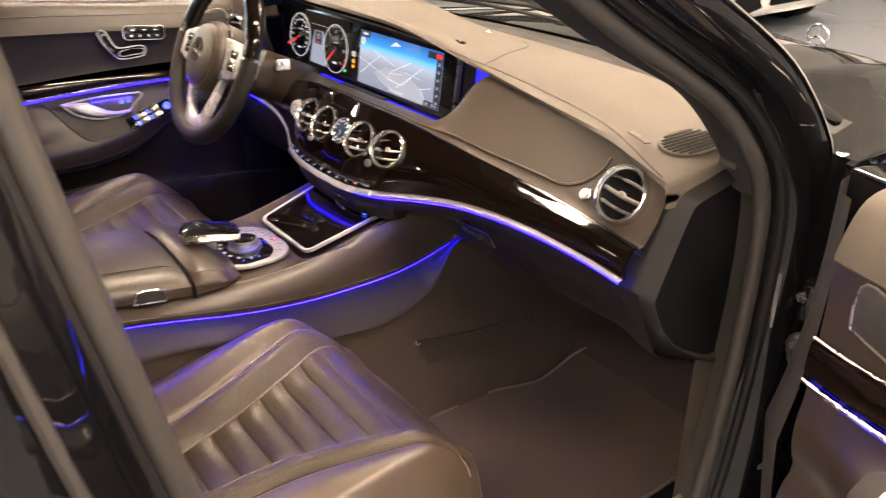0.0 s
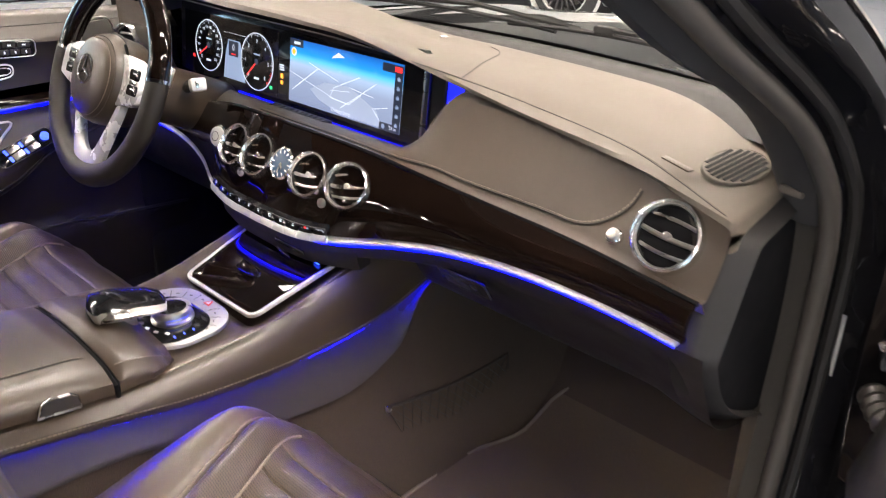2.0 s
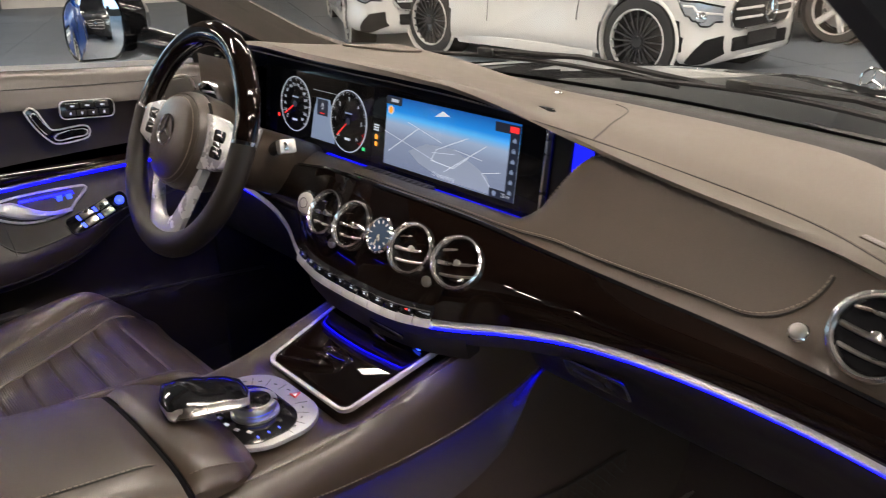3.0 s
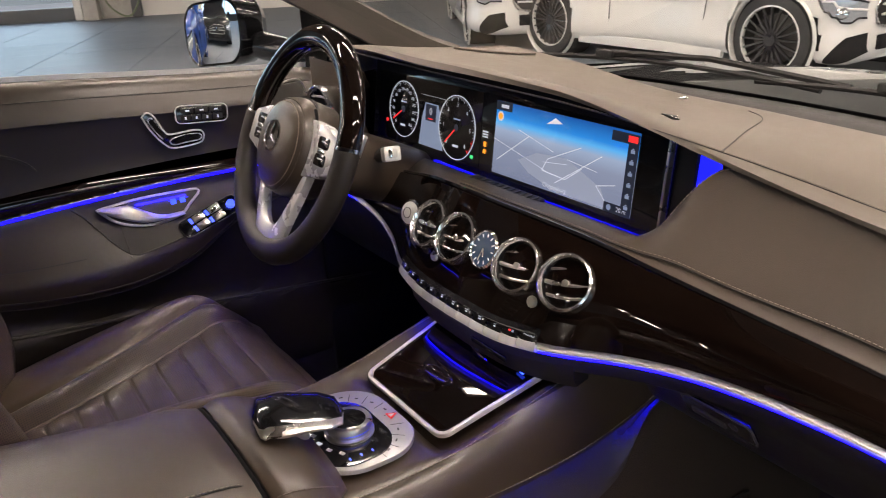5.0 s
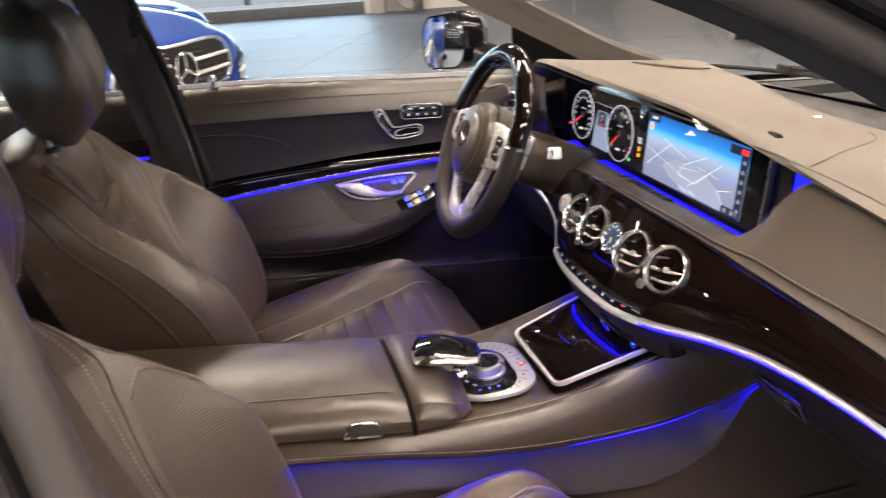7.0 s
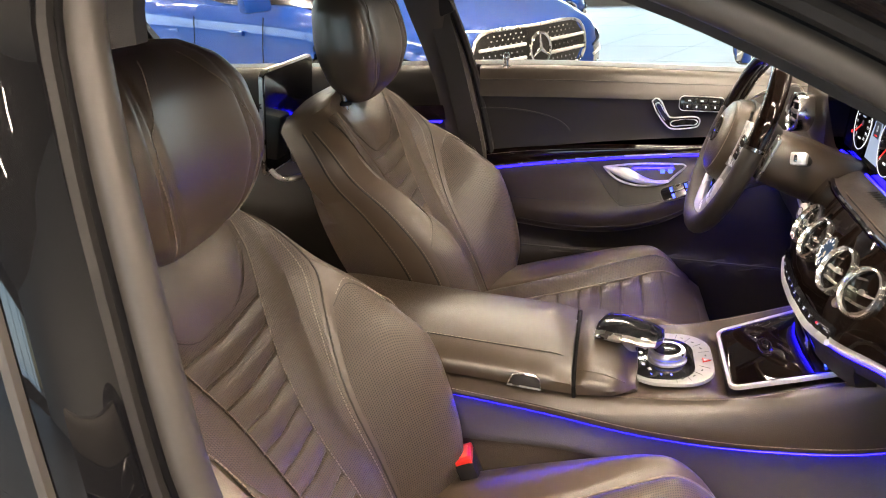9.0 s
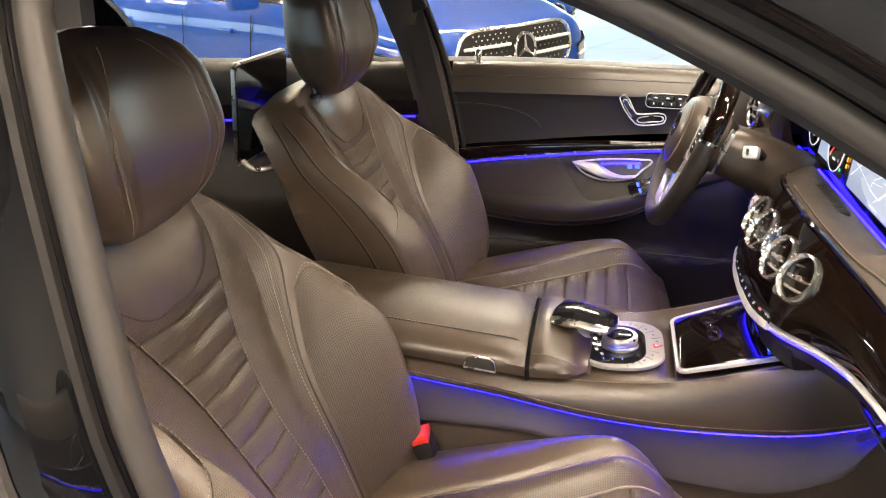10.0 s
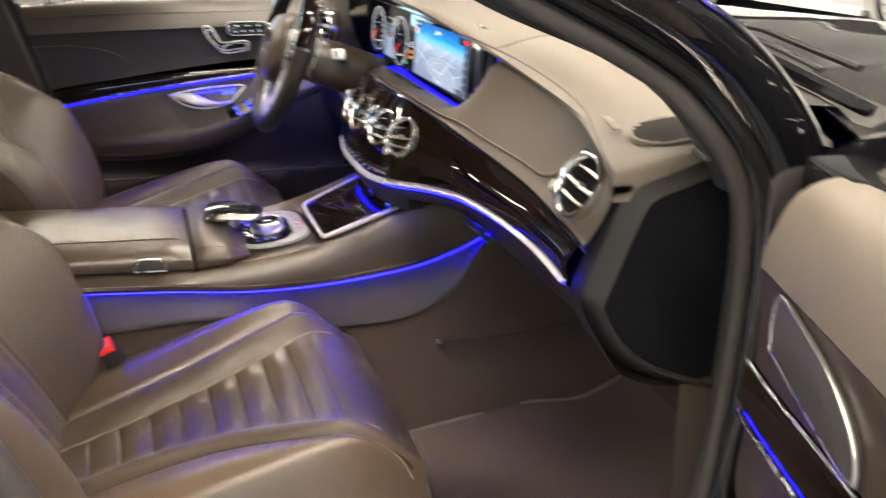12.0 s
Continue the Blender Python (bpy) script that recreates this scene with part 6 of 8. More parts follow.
for s in SS:
    o = 0.06 * smoothstep(0.16, 0.40, s)
    rows.append(spline([on_pdoor(s, 0.107, wt(s) - 0.030), on_pdoor(s, 0.107 + o * 0.15, wt(s) - 0.06), on_pdoor(s, 0.110 + o, 0.70), on_pdoor(s, 0.112 + o * 1.1, 0.66), on_pdoor(s, 0.108 + o * 0.7, 0.63), on_pdoor(s, 0.10, 0.60), on_pdoor(s, 0.115, 0.55), on_pdoor(s, 0.11, 0.42), on_pdoor(s, 0.09, 0.33)], 26))
part("arm_rest", grid(rows), LEATHER_DOOR, pdoor, "dark leather arm rest and lower panel")
part("front_return", grid([spline([on_pdoor(0.132 - c, 0.108, z), on_pdoor(0.112 - c * 1.2, 0.104, z), on_pdoor(0.075 - c * 1.4, 0.07, z), on_pdoor(0.05 - c * 1.4, 0.0, z)], 8) for z, c in ((0.985, 0.0), (0.90, 0.0), (0.80, 0.004), (0.70, 0.016), (0.62, 0.03), (0.55, 0.02), (0.42, 0.0), (0.33, 0.0))]), GREY_PLASTIC, pdoor, "grey front return of the door trim")
sp = [(0.178, 0.845), (0.176, 0.88), (0.186, 0.905), (0.22, 0.903), (0.29, 0.888), (0.335, 0.862), (0.348, 0.835), (0.335, 0.826), (0.27, 0.832)]
spk = part("speaker_grille", grid([closed_spline([on_pdoor(s, 0.108, z) for s, z in sp], 40), closed_spline([on_pdoor(s, 0.113, z) for s, z in sp], 40),
                                   [on_pdoor(0.265, 0.1145, 0.865) + (p - on_pdoor(0.265, 0.113, 0.865)) * 0.9 for p in closed_spline([on_pdoor(s, 0.113, z) for s, z in sp], 40)]], closed=True, cap=True), GREY_PLASTIC, pdoor, "fine mesh loudspeaker grille")
part("grille_rim", tube(closed_spline([on_pdoor(s, 0.113, z) for s, z in sp], 40), 0.0022, 6, closed=True), SATIN, spk)
GM = facing(on_pdoor(0.36, 0.158, 0.715), DN + Vector((0, 0, 0.9)), DD)
grip = part("door_grip", slab(rounded(0.060, 0.16, 0.020), 0.016, GM @ pose(0, 0, -0.012), 0.005), GREY_PLASTIC, pdoor, "padded door pull")
part("window_switch", box(0.022, 0.034, 0.012, GM @ pose(0.0, -0.02, 0.006), 0.003), SILVER, grip)
part("switch_bezel", slab(rounded(0.034, 0.060, 0.006), 0.004, GM @ pose(0, -0.02, 0.002), 0.001), SATIN, grip)
rows = [[on_pdoor(s, -0.06, 0.30), on_pdoor(s, -0.09, 0.65), on_pdoor(s, -0.07, 0.85), on_pdoor(s, -0.01, 0.975 + 0.04 * s)] for s in frange(0.0, 1.12, 16)]
part("outer_skin", thick(rows, 0.01), PAINT_BLACK, pdoor, "black painted outer skin")
part("inner_frame", box(1.075, 0.11, 0.70, Matrix.Translation(on_pdoor(0.60, 0.0, 0.645)) @ pose(0, 0, 0, 0, 0, math.degrees(OPEN) - 90), 0.01), PAINT_BLACK, pdoor)
part("waist_seal", tube([on_pdoor(s, 0.008, belt_p(s) + 0.003) for s in SS], 0.007, 6), RUBBER, pdoor)
mir = part("door_mirror", grid([[Vector((1.035 + 0.165 * math.cos(a) * w, 0.120 + d, 0.945 + 0.088 * math.sin(a) * w)) for a in frange(0, 2 * math.pi * 23 / 24, 24)] for w, d in ((0.3, 0.075), (0.75, 0.055), (1.0, 0.0), (0.97, -0.03), (0.85, -0.035))], closed=True, cap=True), PAINT_BLACK, pdoor, "black door mirror housing")
part("mirror_foot", tube([on_pdoor(0.10, 0.0, 0.985), (1.01, 0.125, 0.935)], 0.022, 10), BLACK_PLASTIC, mir)


# ---- the car's body ----
body = thing("sedan_body", (0, 0, 0.16), "glossy black luxury sedan body with open passenger doorway", "car")
# door opening on the passenger side: curve of the rubber seal, as (y, z), from the sill at the front, up the pillar and along the roof to the rear pillar
SEAL = [(0.030, 0.24), (0.070, 0.42), (0.092, 0.575), (0.101, 0.72), (0.100, 0.84), (0.088, 0.905), (0.056, 0.965), (-0.004, 1.035), (-0.072, 1.084), (-0.190, 1.154), (-0.305, 1.227), (-0.435, 1.294), (-0.58, 1.345), (-0.72, 1.377), (-0.80, 1.376),
        (-0.836, 1.31), (-0.830, 1.21), (-0.815, 1.11), (-0.791, 0.97), (-0.763, 0.83), (-0.724, 0.66), (-0.70, 0.48), (-0.66, 0.30)]
path = [(p.x, p.y) for p in spline([(a, b) for a, b in SEAL], 110)]


def lean_x(z):
    return 0.776 - 0.21 * max(0.0, z - 0.95) ** 1.15


def normals(p):
    out = []
    for i in range(len(p)):
        a, b = Vector(p[max(i - 1, 0)]), Vector(p[min(i + 1, len(p) - 1)])
        t = (b - a).normalized()
        out.append(Vector((t.y, -t.x)))       # away from the opening
    return out


nn = normals(path)
def off(i, d, dx=0.0):
    y, z = path[i]
    return Vector((lean_x(z) + dx, y + nn[i].x * d, z + nn[i].y * d))
if off(20, 0.1).y < off(20, 0.0).y:
    nn = [-n for n in nn]
idx = range(len(path))
part("door_seal", tube([off(i, -0.004, 0.0) for i in idx], [0.0125 + 0.0030 * smoothstep(62, 74, i) for i in idx], 10), RUBBER, body, "grey rubber door seal")
part("seal_lip", tube([off(i, 0.016, 0.020) for i in idx], 0.0085, 8), BLACK_PLASTIC, body)
rows = [[off(i, 0.004, 0.006), off(i, 0.022, 0.026), off(i, 0.030, 0.050), off(i, 0.038, 0.056), off(i, 0.066, 0.060), off(i, 0.078, 0.050), off(i, 0.086, 0.0)] for i in range(0, 72)]
part("door_frame", grid(rows), PAINT_BLACK, body, "glossy black painted door frame")
rows = [[off(i, 0.0, 0.0), off(i, 0.012, 0.022), off(i, 0.020, 0.048), off(i, 0.050, 0.070), off(i, 0.115, 0.078), off(i, 0.165, 0.072)] for i in range(68, len(path))]
part("rear_pillar_skin", grid(rows), PAINT_BLACK, body, "glossy black middle pillar skin")
part("front_pillar_edge", tube([off(i, 0.074, 0.057) for i in range(24, 60)], 0.0030, 6), CHROME, body, "bright edge strip of the front pillar")
part("pillar_edge_seal", tube([off(i, 0.060, 0.074) for i in range(70, len(path))], 0.006, 6), RUBBER, body)
# Thin chrome tube draws the long highlight down the glossy middle pillar.
part("pillar_highlight", tube([off(i, 0.105, 0.079) for i in range(70, len(path) - 12)], 0.0022, 6), CHROME, body)
# inner trims of the pillars
# The front trim carries its shade in the cloth's colour.
rows = [[off(i, -0.010, -0.008), off(i, -0.012 - 0.012 * smoothstep(34, 42, i), -0.03), off(i, -0.004 - 0.012 * smoothstep(34, 42, i), -0.06), off(i, 0.03, -0.085), off(i, 0.075, -0.07)] for i in range(26, 72)]
part("front_pillar_trim", grid(rows), PILLAR_SHADED, body, "front pillar trim cloth, darkened for shade")
rows = [[off(i, -0.004, -0.006), off(i, 0.010, -0.03), off(i, 0.035, -0.05), off(i, 0.08, -0.065), off(i, 0.15, -0.07)] for i in range(68, len(path))]
part("middle_pillar_trim", grid(rows), PILLAR_CLOTH, body, "dark middle pillar trim")
rows = [[off(i, 0.0, 0.0), off(i, 0.004, -0.03), off(i, 0.01, -0.045)] for i in range(0, 28)]
part("kick_trim", grid(rows), GREY_PLASTIC, body, "grey footwell trim")
# door sill
rows = [[Vector((0.69, y, 0.285)), Vector((0.705, y, 0.335)), Vector((0.735, y, 0.345)), Vector((0.80, y, 0.325)), Vector((0.86, y, 0.29)), Vector((0.88, y, 0.22)), Vector((0.86, y, 0.16))] for y in frange(-0.95, 0.13, 16)]
part("door_sill", grid(rows), PAINT_BLACK, body, "black painted door sill")
part("sill_plate", box(0.055, 0.75, 0.006, pose(0.765, -0.30, 0.342, 0, 10, 0), 0.002), SATIN, body, "satin metal sill plate")
# hinge pillar: painted jamb with hinges, check strap and cable boot
rows = [[Vector((0.785, 0.125 + 0.02 * math.sin(3 * z), z)), Vector((0.845, 0.140, z)), Vector((0.880, 0.130, z)), Vector((0.890, 0.195, z)), Vector((0.92, 0.255, z))] for z in frange(0.2, 0.97, 14)]
part("hinge_pillar", grid(rows), PAINT_BLACK, body, "black painted hinge pillar")
for z in (0.52, 0.78):
    h = part("door_hinge", box(0.05, 0.045, 0.055, pose(0.885, 0.100, z, 0, 0, 20), 0.006), PAINT_BLACK, body, "black door hinge")
    part("hinge_pin", lathe([(0.009, -0.035), (0.009, 0.035)], 12, pose(0.905, 0.080, z)), SATIN, h)
    part("hinge_bolt", lathe([(0.008, 0.0), (0.008, 0.006), (0.004, 0.007)], 6, facing((0.870, 0.075, z + 0.008), (0, -1, 0))), SATIN, h)
part("check_strap", box(0.10, 0.012, 0.026, pose(0.925, 0.080, 0.645, 0, 0, -26), 0.003), SATIN, body)
part("cable_boot", tube(spline([(0.86, 0.110, 0.70), (0.89, 0.075, 0.69), (0.925, 0.060, 0.695)], 14), [0.016 + 0.004 * (k % 2) for k in range(14)], 10), RUBBER, body, "ribbed cable boot")
part("jamb_label", box(0.022, 0.002, 0.09, pose(0.797, 0.124, 0.735), 0.0005), PLATE, body, "pale label on the hinge pillar")
part("jamb_catch", lathe([(0.012, 0), (0.010, 0.01), (0.004, 0.012)], 14, facing((0.825, 0.132, 0.44), (0, -1, 0))), SATIN, body)
# roof, headliner and the far side's frame
def roof_edge(y):
    return 0.60 - 0.03 * ((y + 0.9) / 0.9) ** 2
rows = []
for y in frange(-2.0, -0.42, 20):
    k = (y + 1.15) / 0.85
    ht = 1.490 - 0.055 * k * k
    e = roof_edge(y)
    rows.append([Vector((x, y, ht - 0.085 * (abs(x) / e) ** 3.2)) for x in frange(-e - 0.06, e + 0.06, 19)])
part("roof_skin", grid(rows), PAINT_BLACK, body, "black painted roof")
part("headliner", grid([[p + Vector((0, 0, -0.045)) for p in r] for r in rows]), HEADLINER, body, "dark cloth headliner")
part("windscreen_header", tube([p + Vector((0, 0.0, -0.022)) for p in rows[-1]], 0.026, 8), HEADLINER, body)
# far A pillar, roof rail and middle pillar
apl = spline([(-0.745, 0.34, 0.955), (-0.720, 0.18, 1.020), (-0.690, -0.06, 1.150), (-0.655, -0.28, 1.265), (-0.62, -0.50, 1.350), (-0.60, -0.9, 1.405), (-0.60, -1.4, 1.39), (-0.62, -1.75, 1.27), (-0.68, -2.0, 1.12)], 50)
part("far_front_pillar", sweep(apl, [(-0.035, -0.03), (0.025, -0.035), (0.045, 0.0), (0.02, 0.035), (-0.035, 0.03)], (0.2, 0, 1)), PILLAR_CLOTH, body, "grey-brown far pillar and roof rail trim")
part("far_pillar_skin", sweep([p + Vector((-0.045, 0.01, 0.012)) for p in apl], [(-0.02, -0.025), (0.02, -0.025), (0.02, 0.025), (-0.02, 0.025)], (0.2, 0, 1)), PAINT_BLACK, body)
bp = [Vector((-0.745, -0.800, 0.42)), Vector((-0.755, -0.835, 0.80)), Vector((-0.755, -0.870, 1.03)), Vector((-0.700, -0.915, 1.22)), Vector((-0.62, -0.95, 1.40))]
part("far_middle_pillar", sweep(spline(bp, 24), [(-0.050, -0.03), (-0.045, 0.02), (-0.02, 0.034), (0.02, 0.034), (0.045, 0.02), (0.050, -0.03)], (1, 0, 0.2)), PILLAR_CLOTH, body, "grey-brown middle pillar trim")
part("far_pillar_seal", tube([p + Vector((0.006, 0.058, 0)) for p in spline(bp, 24)], 0.010, 8), BLACK_PLASTIC, body)
belt = thing("seat_belt", (-0.72, -0.82, 0.60), "grey-brown seat belt webbing on the middle pillar", "seat belt")
part("webbing", sweep(spline([(-0.695, -0.880, 1.18), (-0.700, -0.845, 1.0), (-0.705, -0.815, 0.80), (-0.70, -0.80, 0.55), (-0.66, -0.80, 0.42)], 30), [(-0.024, -0.0012), (0.024, -0.0012), (0.024, 0.0012), (-0.024, 0.0012)], (1, 0.1, 0.1)), LEATHER_DARK, belt)
part("belt_guide", box(0.02, 0.075, 0.045, pose(-0.695, -0.882, 1.19, 20, 10, 0), 0.008), BLACK_PLASTIC, belt)
part("belt_tongue", box(0.012, 0.040, 0.05, pose(-0.690, -0.812, 0.79, 12, 0, 0), 0.004), SATIN, belt, "metal belt tongue")
# rear pillar and parcel area
part("far_rear_pillar", sweep([Vector((-0.74, -1.62, 1.05)), Vector((-0.70, -1.70, 1.20)), Vector((-0.63, -1.78, 1.33))], [(-0.035, -0.02), (0.035, -0.02), (0.035, 0.02), (-0.035, 0.02)], (1, 0, 0.3)), PAINT_BLACK, body, "black rear window post")
rear = thing("rear_bench", (0, -1.85, 0.3), "dark leather rear bench", "seat")
rows = [spline([(x, -1.35, 0.40), (x, -1.33, 0.52), (x, -1.40, 0.585), (x, -1.75, 0.54), (x, -1.86, 0.60), (x, -2.02, 1.02), (x, -2.08, 1.06)], 22) for x in frange(-0.66, 0.66, 24)]
part("bench_leather", grid(rows), SEAT_LEATHER, rear)
for x in (-0.36, 0.36):
    part("headrest", box(0.26, 0.10, 0.17, pose(x, -2.08, 1.12, -8), 0.035), SEAT_LEATHER, rear)
part("parcel_shelf", box(1.36, 0.5, 0.03, pose(0, -2.28, 1.02), 0.01), LEATHER_DARK, body)
# floor pan and carpet
rows = []
for x in frange(-0.82, 0.74, 32):
    rows.append(spline([(x, -2.0, 0.30), (x, -1.0, 0.275), (x, -0.2, 0.272), (x, 0.12, 0.274), (x, 0.25, 0.31), (x, 0.42, 0.46), (x, 0.52, 0.60)], 30))
part("carpet", grid(rows), CARPET, body, "dark brown footwell carpet")
part("floor_pan", box(1.62, 2.7, 0.08, pose(0, -0.75, 0.20), 0.01), PAINT_BLACK, body)
part("far_sill", box(0.09, 1.3, 0.10, pose(-0.775, -0.30, 0.31), 0.02), GREY_PLASTIC, body, "far door sill trim")
part("fire_wall", box(1.5, 0.02, 0.36, pose(0, 0.50, 0.66), 0.004), BLACK_PLASTIC, body)
part("far_kick_panel", box(0.03, 0.55, 0.46, pose(-0.735, 0.22, 0.52), 0.01), BLACK_PLASTIC, body)
part("kick_panel", grid([[(0.735, y, z) for z in frange(0.27, 0.62, 4)] for y in frange(0.05, 0.5, 5)]), LEATHER_PANEL, body)

# rear end of the body: boot, flanks, rear window and the closed rear door on the passenger side
rows = []
for k in frange(0, 1, 26):
    y = -1.95 - 1.42 * k
    w = 0.935 - 0.035 * k - 0.13 * max(0.0, (k - 0.72) / 0.28) ** 2
    top = 1.065 - 0.02 * k - 0.10 * max(0.0, (k - 0.80) / 0.20) ** 2
    half = spline([(w * 0.93, 0.22), (w * 0.99, 0.34), (w, 0.55), (w * 0.985, 0.78), (w * 0.93, top - 0.06), (w * 0.86, top - 0.008), (w * 0.5, top + 0.012), (0.0, top + 0.018)], 22)
    rows.append([Vector((p.x, y, p.y)) for p in half] + [Vector((-p.x, y, p.y)) for p in reversed(half[:-1])])
rows.append([Vector((p.x * 0.97, p.y - 0.03, 0.25 + (p.z - 0.25) * 0.95)) for p in rows[-1]])
part("rear_body", grid(rows, cap=True), PAINT_BLACK, body, "glossy black boot and rear flanks")
rows = [[Vector((x * (0.575 + 0.12 * k), -1.99 - 0.62 * k - 0.05 * (1 - x * x), 1.415 - 0.335 * k - 0.07 * abs(x) ** 3)) for x in frange(-1, 1, 13)] for k in frange(0, 1, 10)]
pane = part("rear_window", grid(rows), GLASS, body, "clear rear window")
pane.visible_shadow = False
for side in (-1, 1):
    part("rear_pillar", sweep(spline([(side * 0.635, -1.93, 1.395), (side * 0.70, -2.25, 1.26), (side * 0.77, -2.62, 1.085)], 14), [(-0.06, -0.03), (0.06, -0.03), (0.06, 0.02), (-0.06, 0.02)], (side * 0.5, 0, 1)), PAINT_BLACK, body, "black rear roof pillar")
    part("tail_light", box(0.30, 0.05, 0.11, pose(side * 0.66, -3.37, 0.86, 0, 0, side * -14), 0.02), material("tail_lens", (0.30, 0.01, 0.01), 0.15, coat=1.0) if side < 0 else bpy.data.materials["tail_lens"], body, "red tail light")
rows = [[(0.818, y, BELT(y)[0]), (0.865, y, BELT(y)[0] - 0.05), (0.915, y, 0.80), (0.93, y, 0.65), (0.91, y, 0.42), (0.88, y, 0.28)] for y in frange(-1.95, -0.93, 12)]
rear_right = thing("rear_door", (0.88, -1.4, 0.28), "closed black rear door on the passenger side", "car door")
part("outer_skin", thick(rows, 0.012), PAINT_BLACK, rear_right, "black painted outer skin")
part("waist_strip", tube([(0.825, y, BELT(y)[0] + 0.004) for y in frange(-1.95, -0.93, 12)], 0.006, 6), SILVER, rear_right, "bright metal waist strip")
part("door_handle", box(0.03, 0.20, 0.028, pose(0.925, -1.72, 0.84), 0.010), CHROME, rear_right, "chrome outside handle")
pane = part("door_glass", grid([[(0.805 - 0.16 * k, y, BELT(y)[0] - 0.01 + 0.345 * k * (1 if y > -1.6 else 1 - (-1.6 - y) / 0.7)) for k in (0, 0.5, 1)] for y in frange(-1.90, -0.95, 12)]), GLASS, rear_right, "clear side window")
pane.visible_shadow = False

# floor mat with sewn border, and a net on the tunnel
mat = thing("floor_mat", (0.46, -0.05, 0.28), "brown velour floor mat with sewn border", "floor mat")
def mat_at(x, y):
    z = 0.284 + (0.55 * max(0, y - 0.16) ** 1.25)
    return Vector((x, y, z))
ol = [(0.26, -0.30), (0.255, 0.05), (0.285, 0.14), (0.30, 0.27), (0.33, 0.33), (0.64, 0.33), (0.665, 0.27), (0.675, -0.30)]
rows = []
for k in frange(0, 1, 24):
    y = -0.30 + 0.63 * k
    xl = 0.255 + 0.035 * smoothstep(0.02, 0.16, y) + 0.03 * smoothstep(0.25, 0.33, y)
    rows.append([mat_at(x, y) + Vector((0, 0, 0.006)) for x in frange(xl, 0.672 - 0.02 * smoothstep(0.25, 0.33, y), 14)])
part("velour", thick(rows, 0.005), MAT, mat)
part("mat_border", tube([r[0] + Vector((0, 0, 0.001)) for r in rows] + [p + Vector((0, 0.002, 0.001)) for p in rows[-1]] + [r[-1] for r in reversed(rows)], 0.0035, 6), THREAD_DARK, mat, "pale sewn border")
part("mat_badge", box(0.012, 0.075, 0.002, pose(0.63, -0.17, 0.292), 0.0005), SATIN, mat, "small silver badge")
net = thing("storage_net", (0.22, 0.05, 0.35), "dark elastic storage net on the tunnel side", "net")
NA, NB, NC, ND = Vector((0.206, -0.112, 0.449)), Vector((0.228, 0.18, 0.430)), Vector((0.236, 0.182, 0.333)), Vector((0.230, -0.06, 0.318))
def net_at(u, v):
    return NA.lerp(NB, u).lerp(ND.lerp(NC, u), v) + Vector((0.004 * math.sin(math.pi * u) * math.sin(math.pi * v), 0, -0.012 * math.sin(math.pi * u) * (1 - v)))
for k in range(15):
    part("net_cord", tube([net_at(min(1, max(0, k / 14 + (v - 0.5) * 0.25)), v) for v in frange(0, 1, 7)], 0.0011, 5), NET, net)
    part("net_cord", tube([net_at(min(1, max(0, k / 14 - (v - 0.5) * 0.25)), v) for v in frange(0, 1, 7)], 0.0011, 5), NET, net)
for v in (0, 1):
    part("net_band", tube([net_at(u, v) for u in frange(0, 1, 14)], 0.0030, 6), NET, net)
for u, v in ((0, 0), (1, 1), (0.55, 1), (0.3, 1)):
    part("net_clip", box(0.007, 0.010, 0.012, Matrix.Translation(net_at(u, v) + Vector((0.004, 0, 0))), 0.003), SATIN, net, "small metal clip")

# cowl, bonnet, wing and wipers
rows = []
for k in frange(0, 1, 26):
    y = 0.45 + 1.07 * k
    half = 0.80 - 0.10 * k ** 2
    zc = 0.962 - 0.06 * k - 0.105 * k ** 3
    row = []
    for x in frange(-1, 1, 33):
        crease = 0.010 * math.exp(-((abs(x) - 0.62) / 0.06) ** 2) + 0.010 * math.exp(-(x / 0.10) ** 2) * k
        row.append(Vector((half * x, y - 0.16 * x * x * (1 - 0.2 * k) * (1 if k < 0.8 else 1.3), zc + crease - 0.055 * abs(x) ** 2.6)))
    rows.append(row)
part("bonnet", thick(rows, 0.006), PAINT_BLACK, body, "glossy black bonnet")
for side in (-1, 1):
    rows = []
    for k in frange(0, 1, 20):
        y = 0.15 + 1.36 * k
        e = 0.80 - 0.10 * max(0, (y - 0.5) / 1.02) ** 2
        z0 = 0.915 - 0.055 * k - 0.09 * k ** 3
        rows.append([Vector((side * a, y, z)) for a, z in ((e - 0.02, z0 + 0.012), (e + 0.035, z0 + 0.005), (0.895 - 0.07 * k * k, z0 - 0.07), (0.935 - 0.06 * k * k, 0.68), (0.93 - 0.06 * k * k, 0.45), (0.90, 0.30))])
    part("wing", grid(rows), PAINT_BLACK, body, "glossy black front wing")
part("nose", grid([[Vector((x, 1.50 - 0.25 * (x / 0.8) ** 2 + d, z - 0.02 * (x / 0.8) ** 2)) for z, d in ((0.792, 0.0), (0.74, 0.045), (0.60, 0.07), (0.40, 0.06), (0.22, 0.0))] for x in frange(-0.74, 0.74, 20)]), PAINT_BLACK, body)
part("cowl", grid([[Vector((x, y - 0.14 * (x / 0.75) ** 2, z)) for y, z in ((0.38, 0.980), (0.41, 0.955), (0.44, 0.945), (0.49, 0.955))] for x in frange(-0.75, 0.75, 24)]), BLACK_PLASTIC, body, "black plastic cowl")
